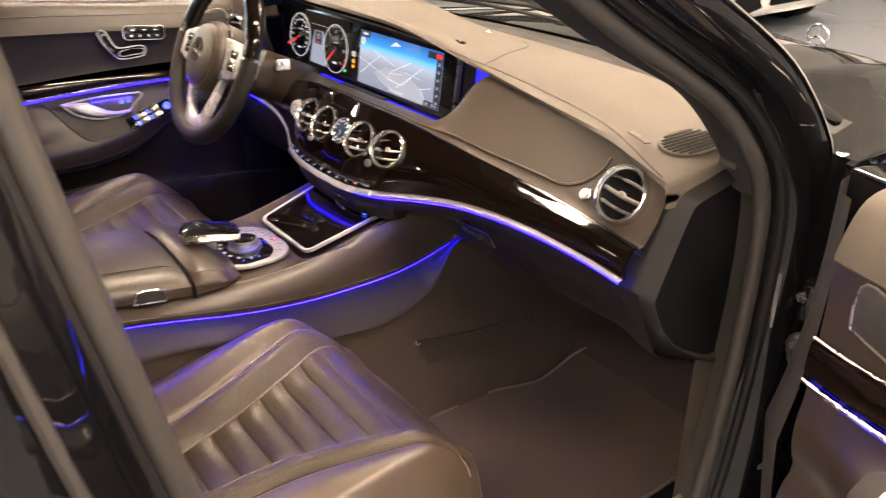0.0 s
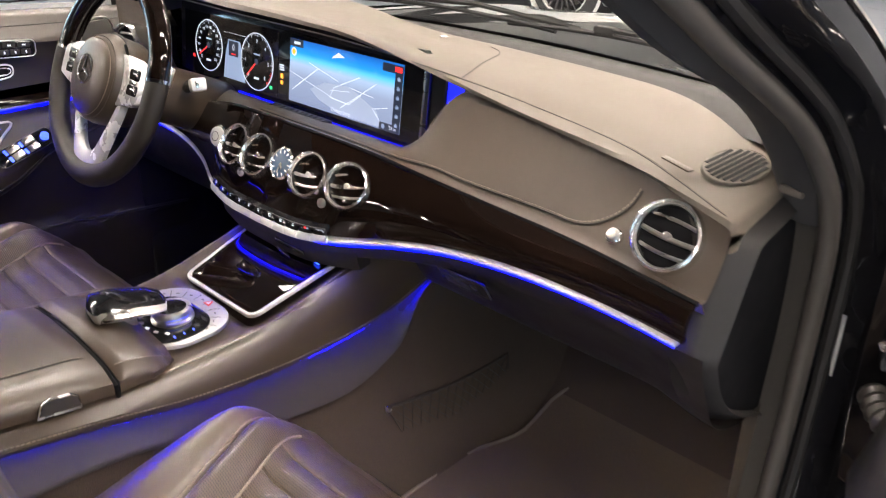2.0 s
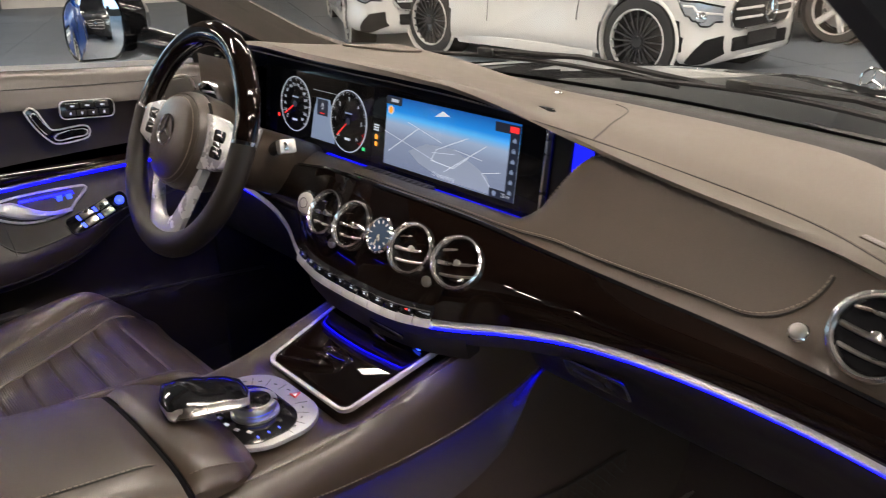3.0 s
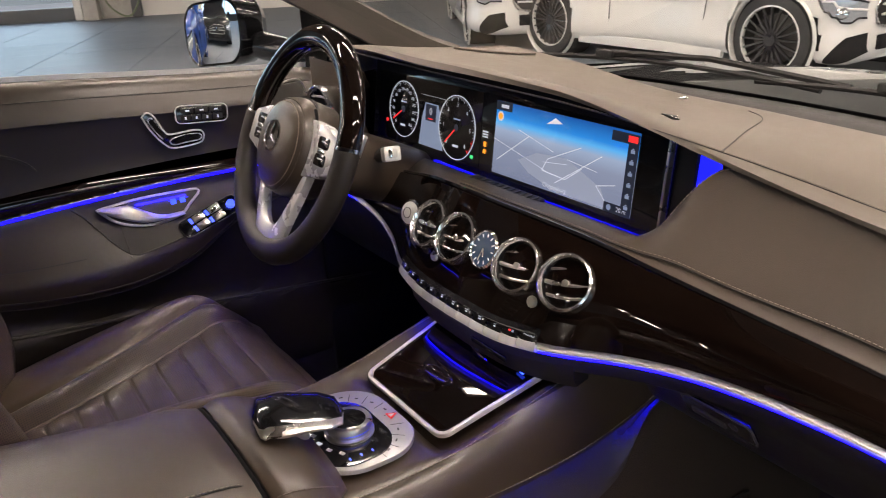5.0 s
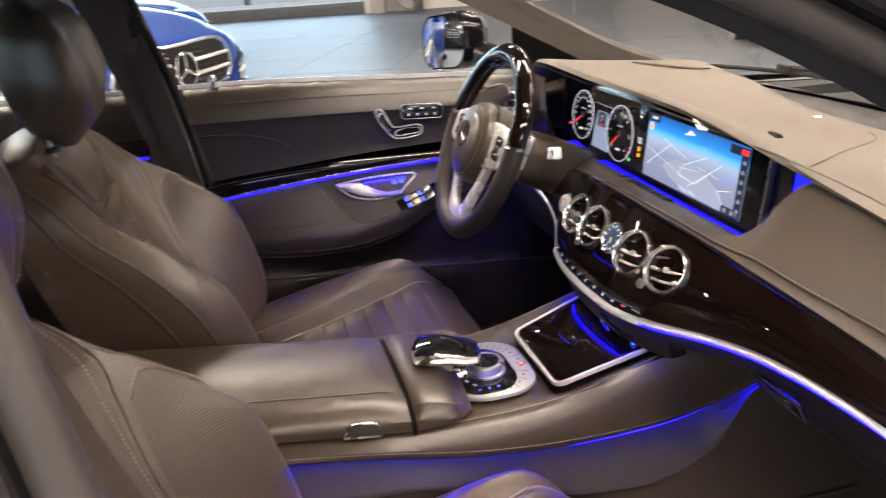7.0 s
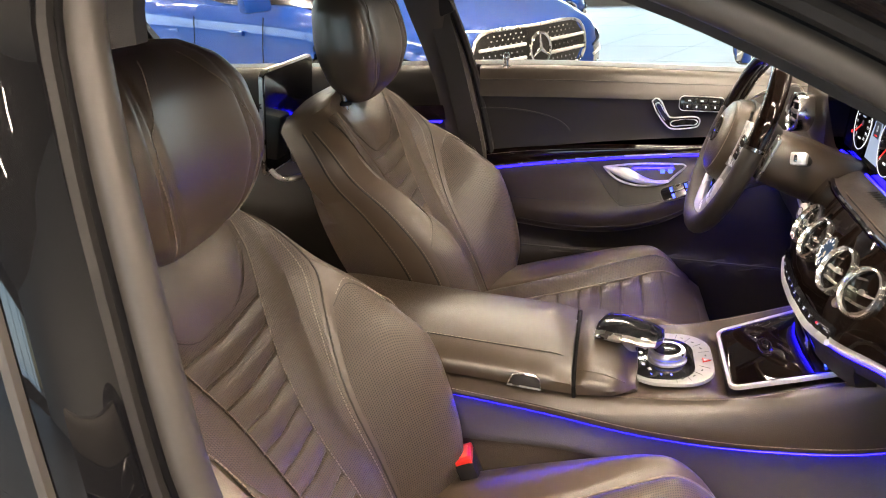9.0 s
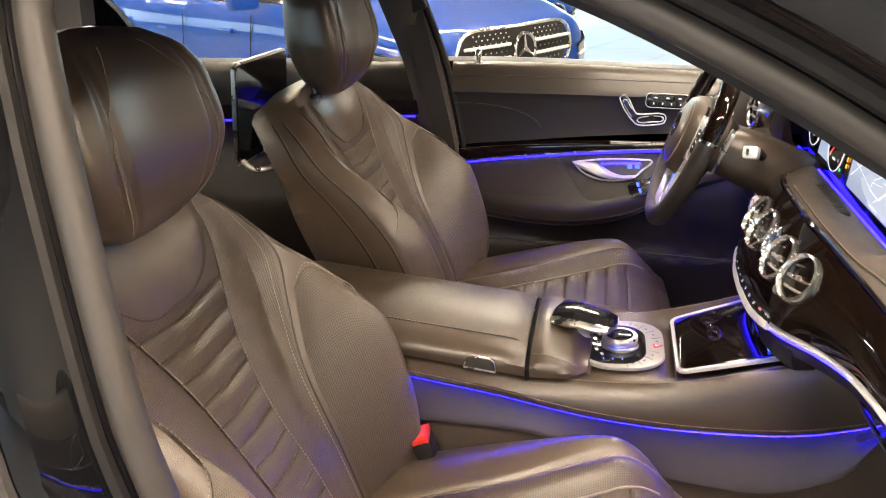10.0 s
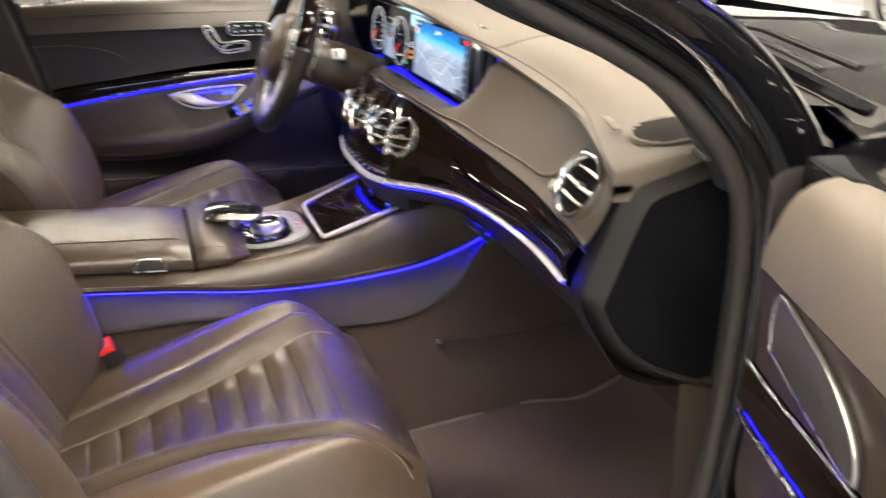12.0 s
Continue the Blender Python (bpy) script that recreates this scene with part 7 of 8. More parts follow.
for x0, x1 in ((-0.62, 0.10), (-0.02, 0.60)):
    wp = [Vector((x0 + (x1 - x0) * k, 0.445 - 0.14 * ((x0 + (x1 - x0) * k) / 0.75) ** 2, 0.985 + 0.012 * math.sin(math.pi * k))) for k in frange(0, 1, 14)]
    w = part("wiper", tube(wp, 0.0050, 6), BLACK_PLASTIC, body, "black windscreen wiper")
    part("wiper_arm", tube([wp[5] + Vector((0, 0.0, 0.010)), wp[9] + Vector((0, 0.01, 0.016)), wp[13] + Vector((0.02, 0.05, 0.0))], 0.006, 6), BLACK_PLASTIC, w)
    part("wiper_joint", box(0.045, 0.016, 0.016, Matrix.Translation(wp[5] + Vector((0, 0, 0.008))), 0.005), BLACK_PLASTIC, w)
ws = []
for k in frange(0, 1, 14):
    base, top = 0.42, -0.44
    ws.append([Vector((x * (0.745 - 0.155 * k), base + (top - base) * k - (0.14 - 0.06 * k) * x * x, 0.968 + 0.395 * k + 0.02 * math.sin(math.pi * k) - 0.035 * k * x * x)) for x in frange(-1, 1, 19)])
pane = part("windscreen", grid(ws), GLASS, body, "clear windscreen")
pane.visible_shadow = False
for side in (0, -1):
    part("windscreen_trim", tube([r[side] + Vector((0.012 if side else -0.012, 0.004, 0.004)) for r in ws], 0.010, 8), BLACK_GLOSS, body)
part("defroster", grid([[Vector((x, y - 0.10 * (x / 0.7) ** 2, z)) for y, z in ((0.225, 0.965), (0.268, 0.990), (0.32, 0.985), (0.40, 0.970))] for x in frange(-0.74, 0.74, 18)]), BLACK_PLASTIC, dash, "dark defroster grille")
slit = spline([(-0.413, 0.105), (-0.388, 0.140), (-0.362, 0.190), (-0.345, 0.240)], 20)
rows = []
for i, p in enumerate(slit):
    w = 0.010 * math.sin(math.pi * (0.06 + 0.88 * i / 19)) ** 0.6
    rows.append([pad_at(p.x - w * 0.85, p.y + w * 0.5, 0.0030), pad_at(p.x, p.y, 0.0034), pad_at(p.x + w * 0.85, p.y - w * 0.5, 0.0030)])
part("head_up_well", thick(rows, 0.001), DEEP, dash, "dark slit in the dashboard top")
part("well_rim", tube([r[2] for r in rows], 0.0020, 6), DASH_TOP, dash)
orn = thing("bonnet_ornament", (0.0, 1.50, 0.775), "chrome ring ornament standing on the bonnet", "ornament")
part("ring", tube([(0.034 * math.cos(a), 1.55, 0.832 + 0.034 * math.sin(a)) for a in frange(0, 2 * math.pi * 31 / 32, 32)], 0.0036, 8, closed=True), CHROME, orn)
for k in range(3):
    a = radians(90 + 120 * k)
    part("spoke", tube([(0, 1.55, 0.832), (0.032 * math.cos(a), 1.55, 0.832 + 0.032 * math.sin(a))], [0.004, 0.0015], 6), CHROME, orn)
part("stem", tube([(0, 1.55, 0.768), (0, 1.55, 0.800)], 0.006, 8), CHROME, orn)
# far door mirror
fm = thing("door_mirror", (-0.98, -0.06, 0.96), "black door mirror with clear mirror glass", "mirror")
MM = facing((-1.060, -0.120, 1.046), (0.26, -0.965, 0.02))
oval = [(x, y + 0.012 * x / 0.1) for x, y in rounded(0.228, 0.145, 0.055, 8)]
part("housing", grid([[MM @ Vector((x * k, y * k, z)) for x, y in oval] for k, z in ((0.90, 0.0), (1.0, 0.006), (1.06, -0.01), (1.04, -0.05), (0.75, -0.085), (0.3, -0.098))], closed=True, cap=True), PAINT_BLACK, fm, "black mirror housing")
rows = [[MM @ Vector((x * k, y * k, 0.0110 - ((x * k) ** 2 + (y * k) ** 2) / 2.4)) for x, y in oval] for k in (0.93, 0.80, 0.65, 0.50, 0.35, 0.20, 0.08, 0.01)]
part("mirror_pane", grid(rows, closed=True, cap=False), MIRROR, fm, "curved silvered mirror glass")
part("foot", tube([(-0.96, -0.05, 1.02), (-0.85, 0.02, 0.995), (-0.80, 0.06, 0.985)], [0.032, 0.03, 0.028], 10), PAINT_BLACK, fm)
part("corner_cover", grid([[(-0.795, y, z) for z in frange(0.985, 0.985 + 0.13 * (1 - (y - 0.02) / 0.24), 4)] for y in frange(-0.02, 0.24, 6)]), BLACK_PLASTIC, body, "black window corner cover")


# ---- steering wheel and column ----
wheel = thing("steering_wheel", (-0.37, -0.22, 0.90), "steering wheel with dark wood and black leather rim, silver spokes", "steering wheel")
WM = facing((-0.362, -0.246, 0.938), (0, -0.915, 0.403), (0, 0.403, 0.915))   # x across, y up the rim, z towards the driver
RR = 0.174


def rim_pts(a0, a1, n):
    return [WM @ Vector((RR * math.cos(radians(a)), RR * math.sin(radians(a)), 0)) for a in frange(a0, a1, n)]


def rim_arc(a0, a1, mat, name, label, r=0.0190):
    rows = []
    for a in frange(a0, a1, max(8, int(abs(a1 - a0) / 3))):
        d = Vector((math.cos(radians(a)), math.sin(radians(a)), 0))
        rows.append([WM @ (d * (RR + 1.08 * r * math.cos(q)) + Vector((0, 0, 0.94 * r * math.sin(q)))) for q in (2 * math.pi * k / 16 for k in range(16))])
    return part(name, grid(rows, closed=True, cap=True), mat, wheel, label)


rim_arc(8, 170, WOOD, "wood_rim", "dark lacquered wood upper rim")
rim_arc(170.6, 276, LEATHER_DARK, "leather_rim", "black leather rim section", 0.0195)
rim_arc(-84, 7.4, LEATHER_DARK, "leather_rim", "black leather rim section", 0.0195)
for a in (7.7, 170.3):
    rim_arc(a - 0.9, a + 0.9, CHROME, "rim_joint", "", 0.0199)
# airbag cushion
hub = [(0.079 * math.copysign(abs(math.cos(a)) ** 0.9, math.cos(a)) * (1 + 0.7 * min(0, math.sin(a)) * 0.12), 0.078 * math.copysign(abs(math.sin(a)) ** 0.9, math.sin(a))) for a in frange(0, 2 * math.pi * 47 / 48, 48)]
rows = [[WM @ Vector((x * k, y * k - 0.004, z)) for x, y in hub] for k, z in ((0.98, -0.045), (1.03, -0.012), (1.02, 0.006), (0.965, 0.020), (0.94, 0.0225), (0.92, 0.022), (0.88, 0.027), (0.72, 0.034), (0.40, 0.038), (0.10, 0.039))]
pad = part("airbag_pad", grid(rows, closed=True, cap=True), LEATHER, wheel, "padded round leather airbag cover")
stitches([WM @ Vector((x * 0.87, y * 0.87 - 0.004, 0.0285)) for x, y in hub + hub[:1]], pad, THREAD, 0.0007)
for side in (-1, 1):
    part("pad_trim", tube([WM @ Vector((side * 0.083 * math.cos(a), 0.083 * math.sin(a) - 0.004, 0.004)) for a in frange(-0.5, 0.95, 20)], 0.0028, 6), CHROME, pad, "chrome trim beside the airbag cover")
part("emblem_ring", tube([WM @ Vector((0.024 * math.cos(a), 0.024 * math.sin(a) + 0.006, 0.0395)) for a in frange(0, 2 * math.pi * 31 / 32, 32)], 0.0022, 6, closed=True), CHROME, pad, "plain chrome ring emblem")
for k in range(3):
    a = radians(90 + 120 * k)
    part("emblem_bar", tube([WM @ Vector((0, 0.006, 0.0405)), WM @ Vector((0.023 * math.cos(a), 0.006 + 0.023 * math.sin(a), 0.0395))], [0.0034, 0.0012], 6), CHROME, pad)
part("hub_back", lathe([(0.050, -0.07), (0.075, -0.02), (0.080, 0.0), (0.06, 0.008)], 28, WM), BLACK_PLASTIC, wheel)
# spokes with keys
for side in (-1, 1):
    o = [(side * x, y) for x, y in ((0.060, 0.050), (0.105, 0.048), (0.150, 0.036), (0.170, 0.022), (0.172, 0.002), (0.160, -0.018), (0.120, -0.030), (0.062, -0.040))]
    if side < 0:
        o = list(reversed(o))
    sp = part("spoke", slab(o, 0.016, WM @ pose(0, 0, -0.006), 0.004), SPOKE, wheel, "silver spoke with control keys")
    for k in range(2):
        part("key_pad", slab(rounded(0.034, 0.018, 0.005), 0.002, WM @ pose(side * 0.118, 0.022 - 0.026 * k, 0.0095), 0.0006), BLACK_GLOSS, sp)
        part("key_mark", box(0.010, 0.002, 0.0006, WM @ pose(side * 0.118, 0.024 - 0.026 * k, 0.0118)), SILVER, sp)
    part("key_roller", box(0.022, 0.007, 0.005, WM @ pose(side * 0.118, 0.009, 0.0105), 0.002), CHROME, sp)
    part("paddle", box(0.030, 0.085, 0.006, WM @ pose(side * 0.125, 0.01, -0.040, 0, 0, side * -8), 0.003), SATIN, wheel, "silver gear paddle")
# lower spoke: one open V of satin silver from the hub down to the rim
vee = [((-0.094, -0.020), (-0.066, -0.046)), ((-0.082, -0.060), (-0.054, -0.070)), ((-0.066, -0.105), (-0.038, -0.098)), ((-0.052, -0.145), (-0.024, -0.120)), ((-0.040, -0.166), (-0.012, -0.130)),
       ((-0.014, -0.171), (-0.004, -0.132)), ((0.014, -0.171), (0.004, -0.132)), ((0.040, -0.166), (0.012, -0.130)), ((0.052, -0.145), (0.024, -0.120)), ((0.066, -0.105), (0.038, -0.098)),
       ((0.082, -0.060), (0.054, -0.070)), ((0.094, -0.020), (0.066, -0.046))]
rows = []
for (ox, oy), (ix, iy) in vee:
    mx, my = (ox + ix) / 2, (oy + iy) / 2
    rows.append([WM @ Vector(p) for p in ((ox, oy, -0.006), (ox, oy, 0.001), (mx * 0.3 + ox * 0.7, my * 0.3 + oy * 0.7, 0.006), (mx, my, 0.0075), (mx * 0.3 + ix * 0.7, my * 0.3 + iy * 0.7, 0.006), (ix, iy, 0.001), (ix, iy, -0.006))])
part("lower_spoke", grid(rows, closed=True, cap=True), SPOKE, wheel, "satin silver V-shaped lower spoke")
# column cover and stalks
col = thing("steering_column", (-0.37, -0.1, 0.84), "brown steering column cover with control stalks", "steering column")
CA = WM.to_3x3() @ Vector((0, 0, -1))
c0 = WM.translation
rows = []
for d, w, h in ((0.045, 0.054, 0.044), (0.075, 0.061, 0.050), (0.13, 0.064, 0.053), (0.22, 0.062, 0.052), (0.30, 0.055, 0.046)):
    m = Matrix.Translation(c0 + CA * d) @ WM.to_3x3().to_4x4()
    rows.append([m @ Vector((x, y - 0.004, 0)) for x, y in rounded(2 * w, 2 * h, 0.043, 9)])
part("column_cover", grid(rows, closed=True, cap=True), LEATHER, col, "brown column cover")
def stalk(tip, root, label):
    s = part("stalk", tube(spline([root, (Vector(root) + Vector(tip)) / 2 + Vector((0, 0, 0.006)), tip], 12), 0.0095, 8), BLACK_PLASTIC, col, label)
    d = (Vector(tip) - Vector(root)).normalized()
    part("stalk_end", box(0.026, 0.022, 0.030, facing(Vector(tip) + d * 0.010, d, (0, 0, 1)), 0.004), SILVER, s, "silver stalk end")
    part("stalk_button", box(0.013, 0.013, 0.006, facing(Vector(tip) + d * 0.026, d, (0, 0, 1)), 0.002), SATIN, s)
stalk((-0.208, -0.158, 0.936), (-0.305, -0.125, 0.905), "gear selector stalk with silver end")
stalk((-0.535, -0.175, 0.935), (-0.43, -0.140, 0.90), "indicator stalk")
part("ledge_vent", box(0.16, 0.05, 0.006, pose(-0.06, -0.072, 0.8935, 4), 0.002), BLACK_PLASTIC, dash, "slotted black vent in the ledge")
for k in range(12):
    part("ledge_slot", box(0.0035, 0.04, 0.004, pose(-0.131 + 0.013 * k, -0.072, 0.8965, 4)), GREY_PLASTIC, dash)
part("pedal", box(0.06, 0.02, 0.10, pose(-0.28, 0.30, 0.42, -30), 0.006), RUBBER, col)


# ---- showroom ----
floor = thing("floor", (0, 0, 0), "pale grey showroom floor of large smooth tiles", "floor", kind="structure")


def hall(a, b, z=0.0):
    """A place in the hall: a metres along the glass wall, b metres into the hall."""
    return WA + WD * a + WN * b + Vector((0, 0, z))


part("floor_bed", box(46, 37.6, 0.10, HALL @ pose(0, 17.8, -0.056), 0.0), FLOOR_JOINT, floor, "tile joints")
tile = bmesh.new()
box(1.192, 1.192, 0.012, pose(0, 0, 0), 0.0, into=tile)
tile_mesh = bpy.data.meshes.new("floor_tile")
tile.to_mesh(tile_mesh)
tile.free()
tile_mesh.materials.append(FLOOR_TILE)
rest = bmesh.new()
for i in range(-19, 20):
    for j in range(0, 31):
        p = HALL @ Vector((i * 1.2, 0.6 + j * 1.2, -0.005))
        near = (p - Vector((-4.5, 2.0, 0))).length < 9.0
        if near:
            t = new("floor_tile", tile_mesh)
            t.parent = floor
            t.matrix_basis = Matrix.Translation((p.x, p.y, p.z + 0.0004 * math.sin(i * 7.1 + j * 3.3))) @ HALL.to_3x3().to_4x4()
        else:
            box(1.192, 1.192, 0.012, Matrix.Translation(p) @ HALL.to_3x3().to_4x4(), 0.0, into=rest)
tagged(part("outer_tiles", rest, FLOOR_TILE, floor), kind="stuff")

glass_wall = thing("wall_west", (-16.4, -0.90, 0), "glazed showroom wall with grey frames and daylight outside", "window wall", kind="structure")
A0, A1 = -18.0, 3.55
part("bottom_rail", box(A1 - A0, 0.14, 0.22, HALL @ pose((A0 + A1) / 2, -0.02, 0.11), 0.01), WALL_GREY, glass_wall)
part("top_rail", box(A1 - A0, 0.14, 0.20, HALL @ pose((A0 + A1) / 2, -0.02, 3.9), 0.01), WALL_GREY, glass_wall)
for k in range(9):
    a = A1 - 0.05 - 2.65 * k
    part("mullion", box(0.09, 0.14, 3.6, HALL @ pose(a, -0.02, 2.1), 0.008), WALL_GREY, glass_wall, "grey metal mullion")
    if k:
        g = part("pane", box(2.54, 0.012, 3.5, HALL @ pose(a + 1.325, -0.02, 2.05)), GLASS, glass_wall, "clear window pane")
        g.visible_shadow = False
wall_n = thing("wall_north", (-9, 14, 0), "pale plastered showroom wall", "wall", kind="structure")
part("plaster", box(24, 0.2, 4.6, HALL @ pose(A1 + 12.05, -0.1, 2.3), 0.0), WALL_WHITE, wall_n)
part("end_post", box(0.16, 0.16, 4.2, HALL @ pose(A1 + 0.75, 0.10, 2.1), 0.01), WALL_GREY, wall_n, "dark grey post")
part("grey_panel", box(0.55, 0.06, 2.2, HALL @ pose(A1 + 0.42, 0.06, 1.1), 0.01), CONCRETE, wall_n)
cabinet = thing("wall_cabinet", tuple(hall(A1 + 0.02, 0.22)), "small beige cabinet with a hose beside the glass wall", "cabinet")
part("cabinet_box", box(0.24, 0.26, 0.9, HALL @ pose(A1 + 0.02, 0.22, 0.45), 0.01), CONCRETE, cabinet)
part("white_unit", box(0.14, 0.14, 0.55, HALL @ pose(A1 - 0.20, 0.20, 0.28), 0.03), WALL_WHITE, cabinet)
part("hose", tube(spline([hall(A1 + 0.2, 0.35, 0.6), hall(A1 + 0.4, 0.45, 0.2), hall(A1 + 0.7, 0.42, 0.06), hall(A1 + 0.95, 0.3, 0.5)], 24), 0.015, 8), material("green_hose", (0.16, 0.2, 0.12), 0.5), cabinet, "green hose")
# East and south walls are out of view, darkened to deepen the car's reflections.
for nm, m, sx in (("wall_east", HALL @ pose(0, 36.8, 2.3), 46), ("wall_south", HALL @ pose(-22.6, 17.8, 2.3, 0, 0, 90), 37.6), ("wall_far", HALL @ pose(22.6, 17.8, 2.3, 0, 0, 90), 37.6)):
    w = thing(nm, tuple(m.translation - Vector((0, 0, 2.3))), "pale plastered showroom wall" if nm == "wall_far" else "unseen showroom wall, darkened to deepen reflections", "wall", kind="structure")
    if nm in ("wall_south", "wall_east"):
        part("lower_wall", box(sx, 0.2, 0.7, m @ pose(0, 0, -1.95)), WALL_DARK, w)
        part("upper_wall", box(sx, 0.2, 0.9, m @ pose(0, 0, 1.85)), WALL_DARK, w)
        for k in range(12 if nm == "wall_south" else 15):
            part("mullion", box(0.10, 0.16, 3.1, m @ pose(-sx / 2 + 0.5 + 3 * k, 0, -0.1), 0.005), WALL_GREY, w)
    else:
        part("plaster", box(sx, 0.2, 4.6, m), WALL_WHITE if nm == "wall_far" else WALL_DARK, w)
ceil = thing("ceiling", (0, 0, 4.4), "plain dark grey showroom ceiling", "ceiling", kind="structure")
part("ceiling_slab", box(46, 37.6, 0.2, HALL @ pose(0, 17.8, 4.6)), CEILING, ceil)


def ceiling_light(a, b, length):
    m = HALL @ pose(a, b, 4.36)
    l = thing("ceiling_light", tuple(m.translation), "long bright ceiling light strip", "ceiling light", "ceiling lights")
    part("frame", box(length + 0.06, 0.26, 0.16, m @ pose(0, 0, 0.07), 0.005), SATIN, l)
    part("diffuser", box(length, 0.20, 0.02, m @ pose(0, 0, -0.01), 0.004), LIGHT_WARM, l, "glowing white diffuser")


for b in (8.4, 12.4, 16.0, 18.2, 22.4):
    for a in (-7.5, -3.5, 0.5, 4.5, 8.5, 12.5, 16.5):
        ceiling_light(a, b, 2.4)
outside = thing("ground", (-20, 0, 0), "pale paving outside the glass wall", "ground", kind="structure")
part("paving", box(400, 400, 0.2, HALL @ pose(0, -200.4, -0.3)), OUTSIDE, outside)
part("paving_south", box(400, 600, 0.2, HALL @ pose(-223, 0, -0.32)), OUTSIDE, outside)
part("paving_east", box(400, 300, 0.2, HALL @ pose(177, 187.1, -0.34)), OUTSIDE, outside)


# ---- other cars in the hall ----
def wheel_of(car, m, r, dark, spokes):
    """A road wheel at m: x outward, z up."""
    y_axis = m @ facing((0, 0, 0), (1, 0, 0))
    w = part("wheel", lathe([(r * 0.70, -0.20), (r * 0.96, -0.19), (r, -0.15), (r, -0.05), (r * 0.97, -0.012), (r * 0.80, 0.0), (r * 0.74, -0.006), (r * 0.72, -0.05)], 44, y_axis, cap=False), TYRE, car, "black tyre")
    part("rim", lathe([(r * 0.745, -0.012), (r * 0.750, 0.002), (r * 0.725, 0.004), (r * 0.715, -0.012), (r * 0.71, -0.03)], 44, y_axis, cap=False), SILVER, w, "wheel rim")
    part("brake_disc", lathe([(r * 0.55, -0.09), (r * 0.55, -0.085), (0.01, -0.08)], 30, y_axis), SATIN if not dark else GREY_PLASTIC, w)
    part("wheel_barrel", lathe([(r * 0.72, -0.03), (r * 0.68, -0.16), (0.02, -0.17)], 30, y_axis, cap=False), DEEP, w)
    mat = BLACK_GLOSS if dark else SILVER
    for k in range(spokes):
        a = 2 * math.pi * k / spokes
        d = Vector((math.cos(a), math.sin(a), 0))
        wide = r * (0.030 if spokes > 8 else 0.10)
        part("spoke", sweep([y_axis @ (d * r * 0.10 + Vector((0, 0, -0.02))), y_axis @ (d * r * 0.40 + Vector((0, 0, -0.008))), y_axis @ (d * r * 0.70 + Vector((0, 0, -0.006)))],
                            [(-wide, -0.012), (wide, -0.012), (wide * 0.7, 0.006), (-wide * 0.7, 0.006)], m.to_3x3() @ Vector((1, 0, 0))), mat, w)
    part("hub_cap", lathe([(r * 0.16, -0.02), (r * 0.14, 0.0), (r * 0.05, 0.003)], 20, y_axis), mat, w)


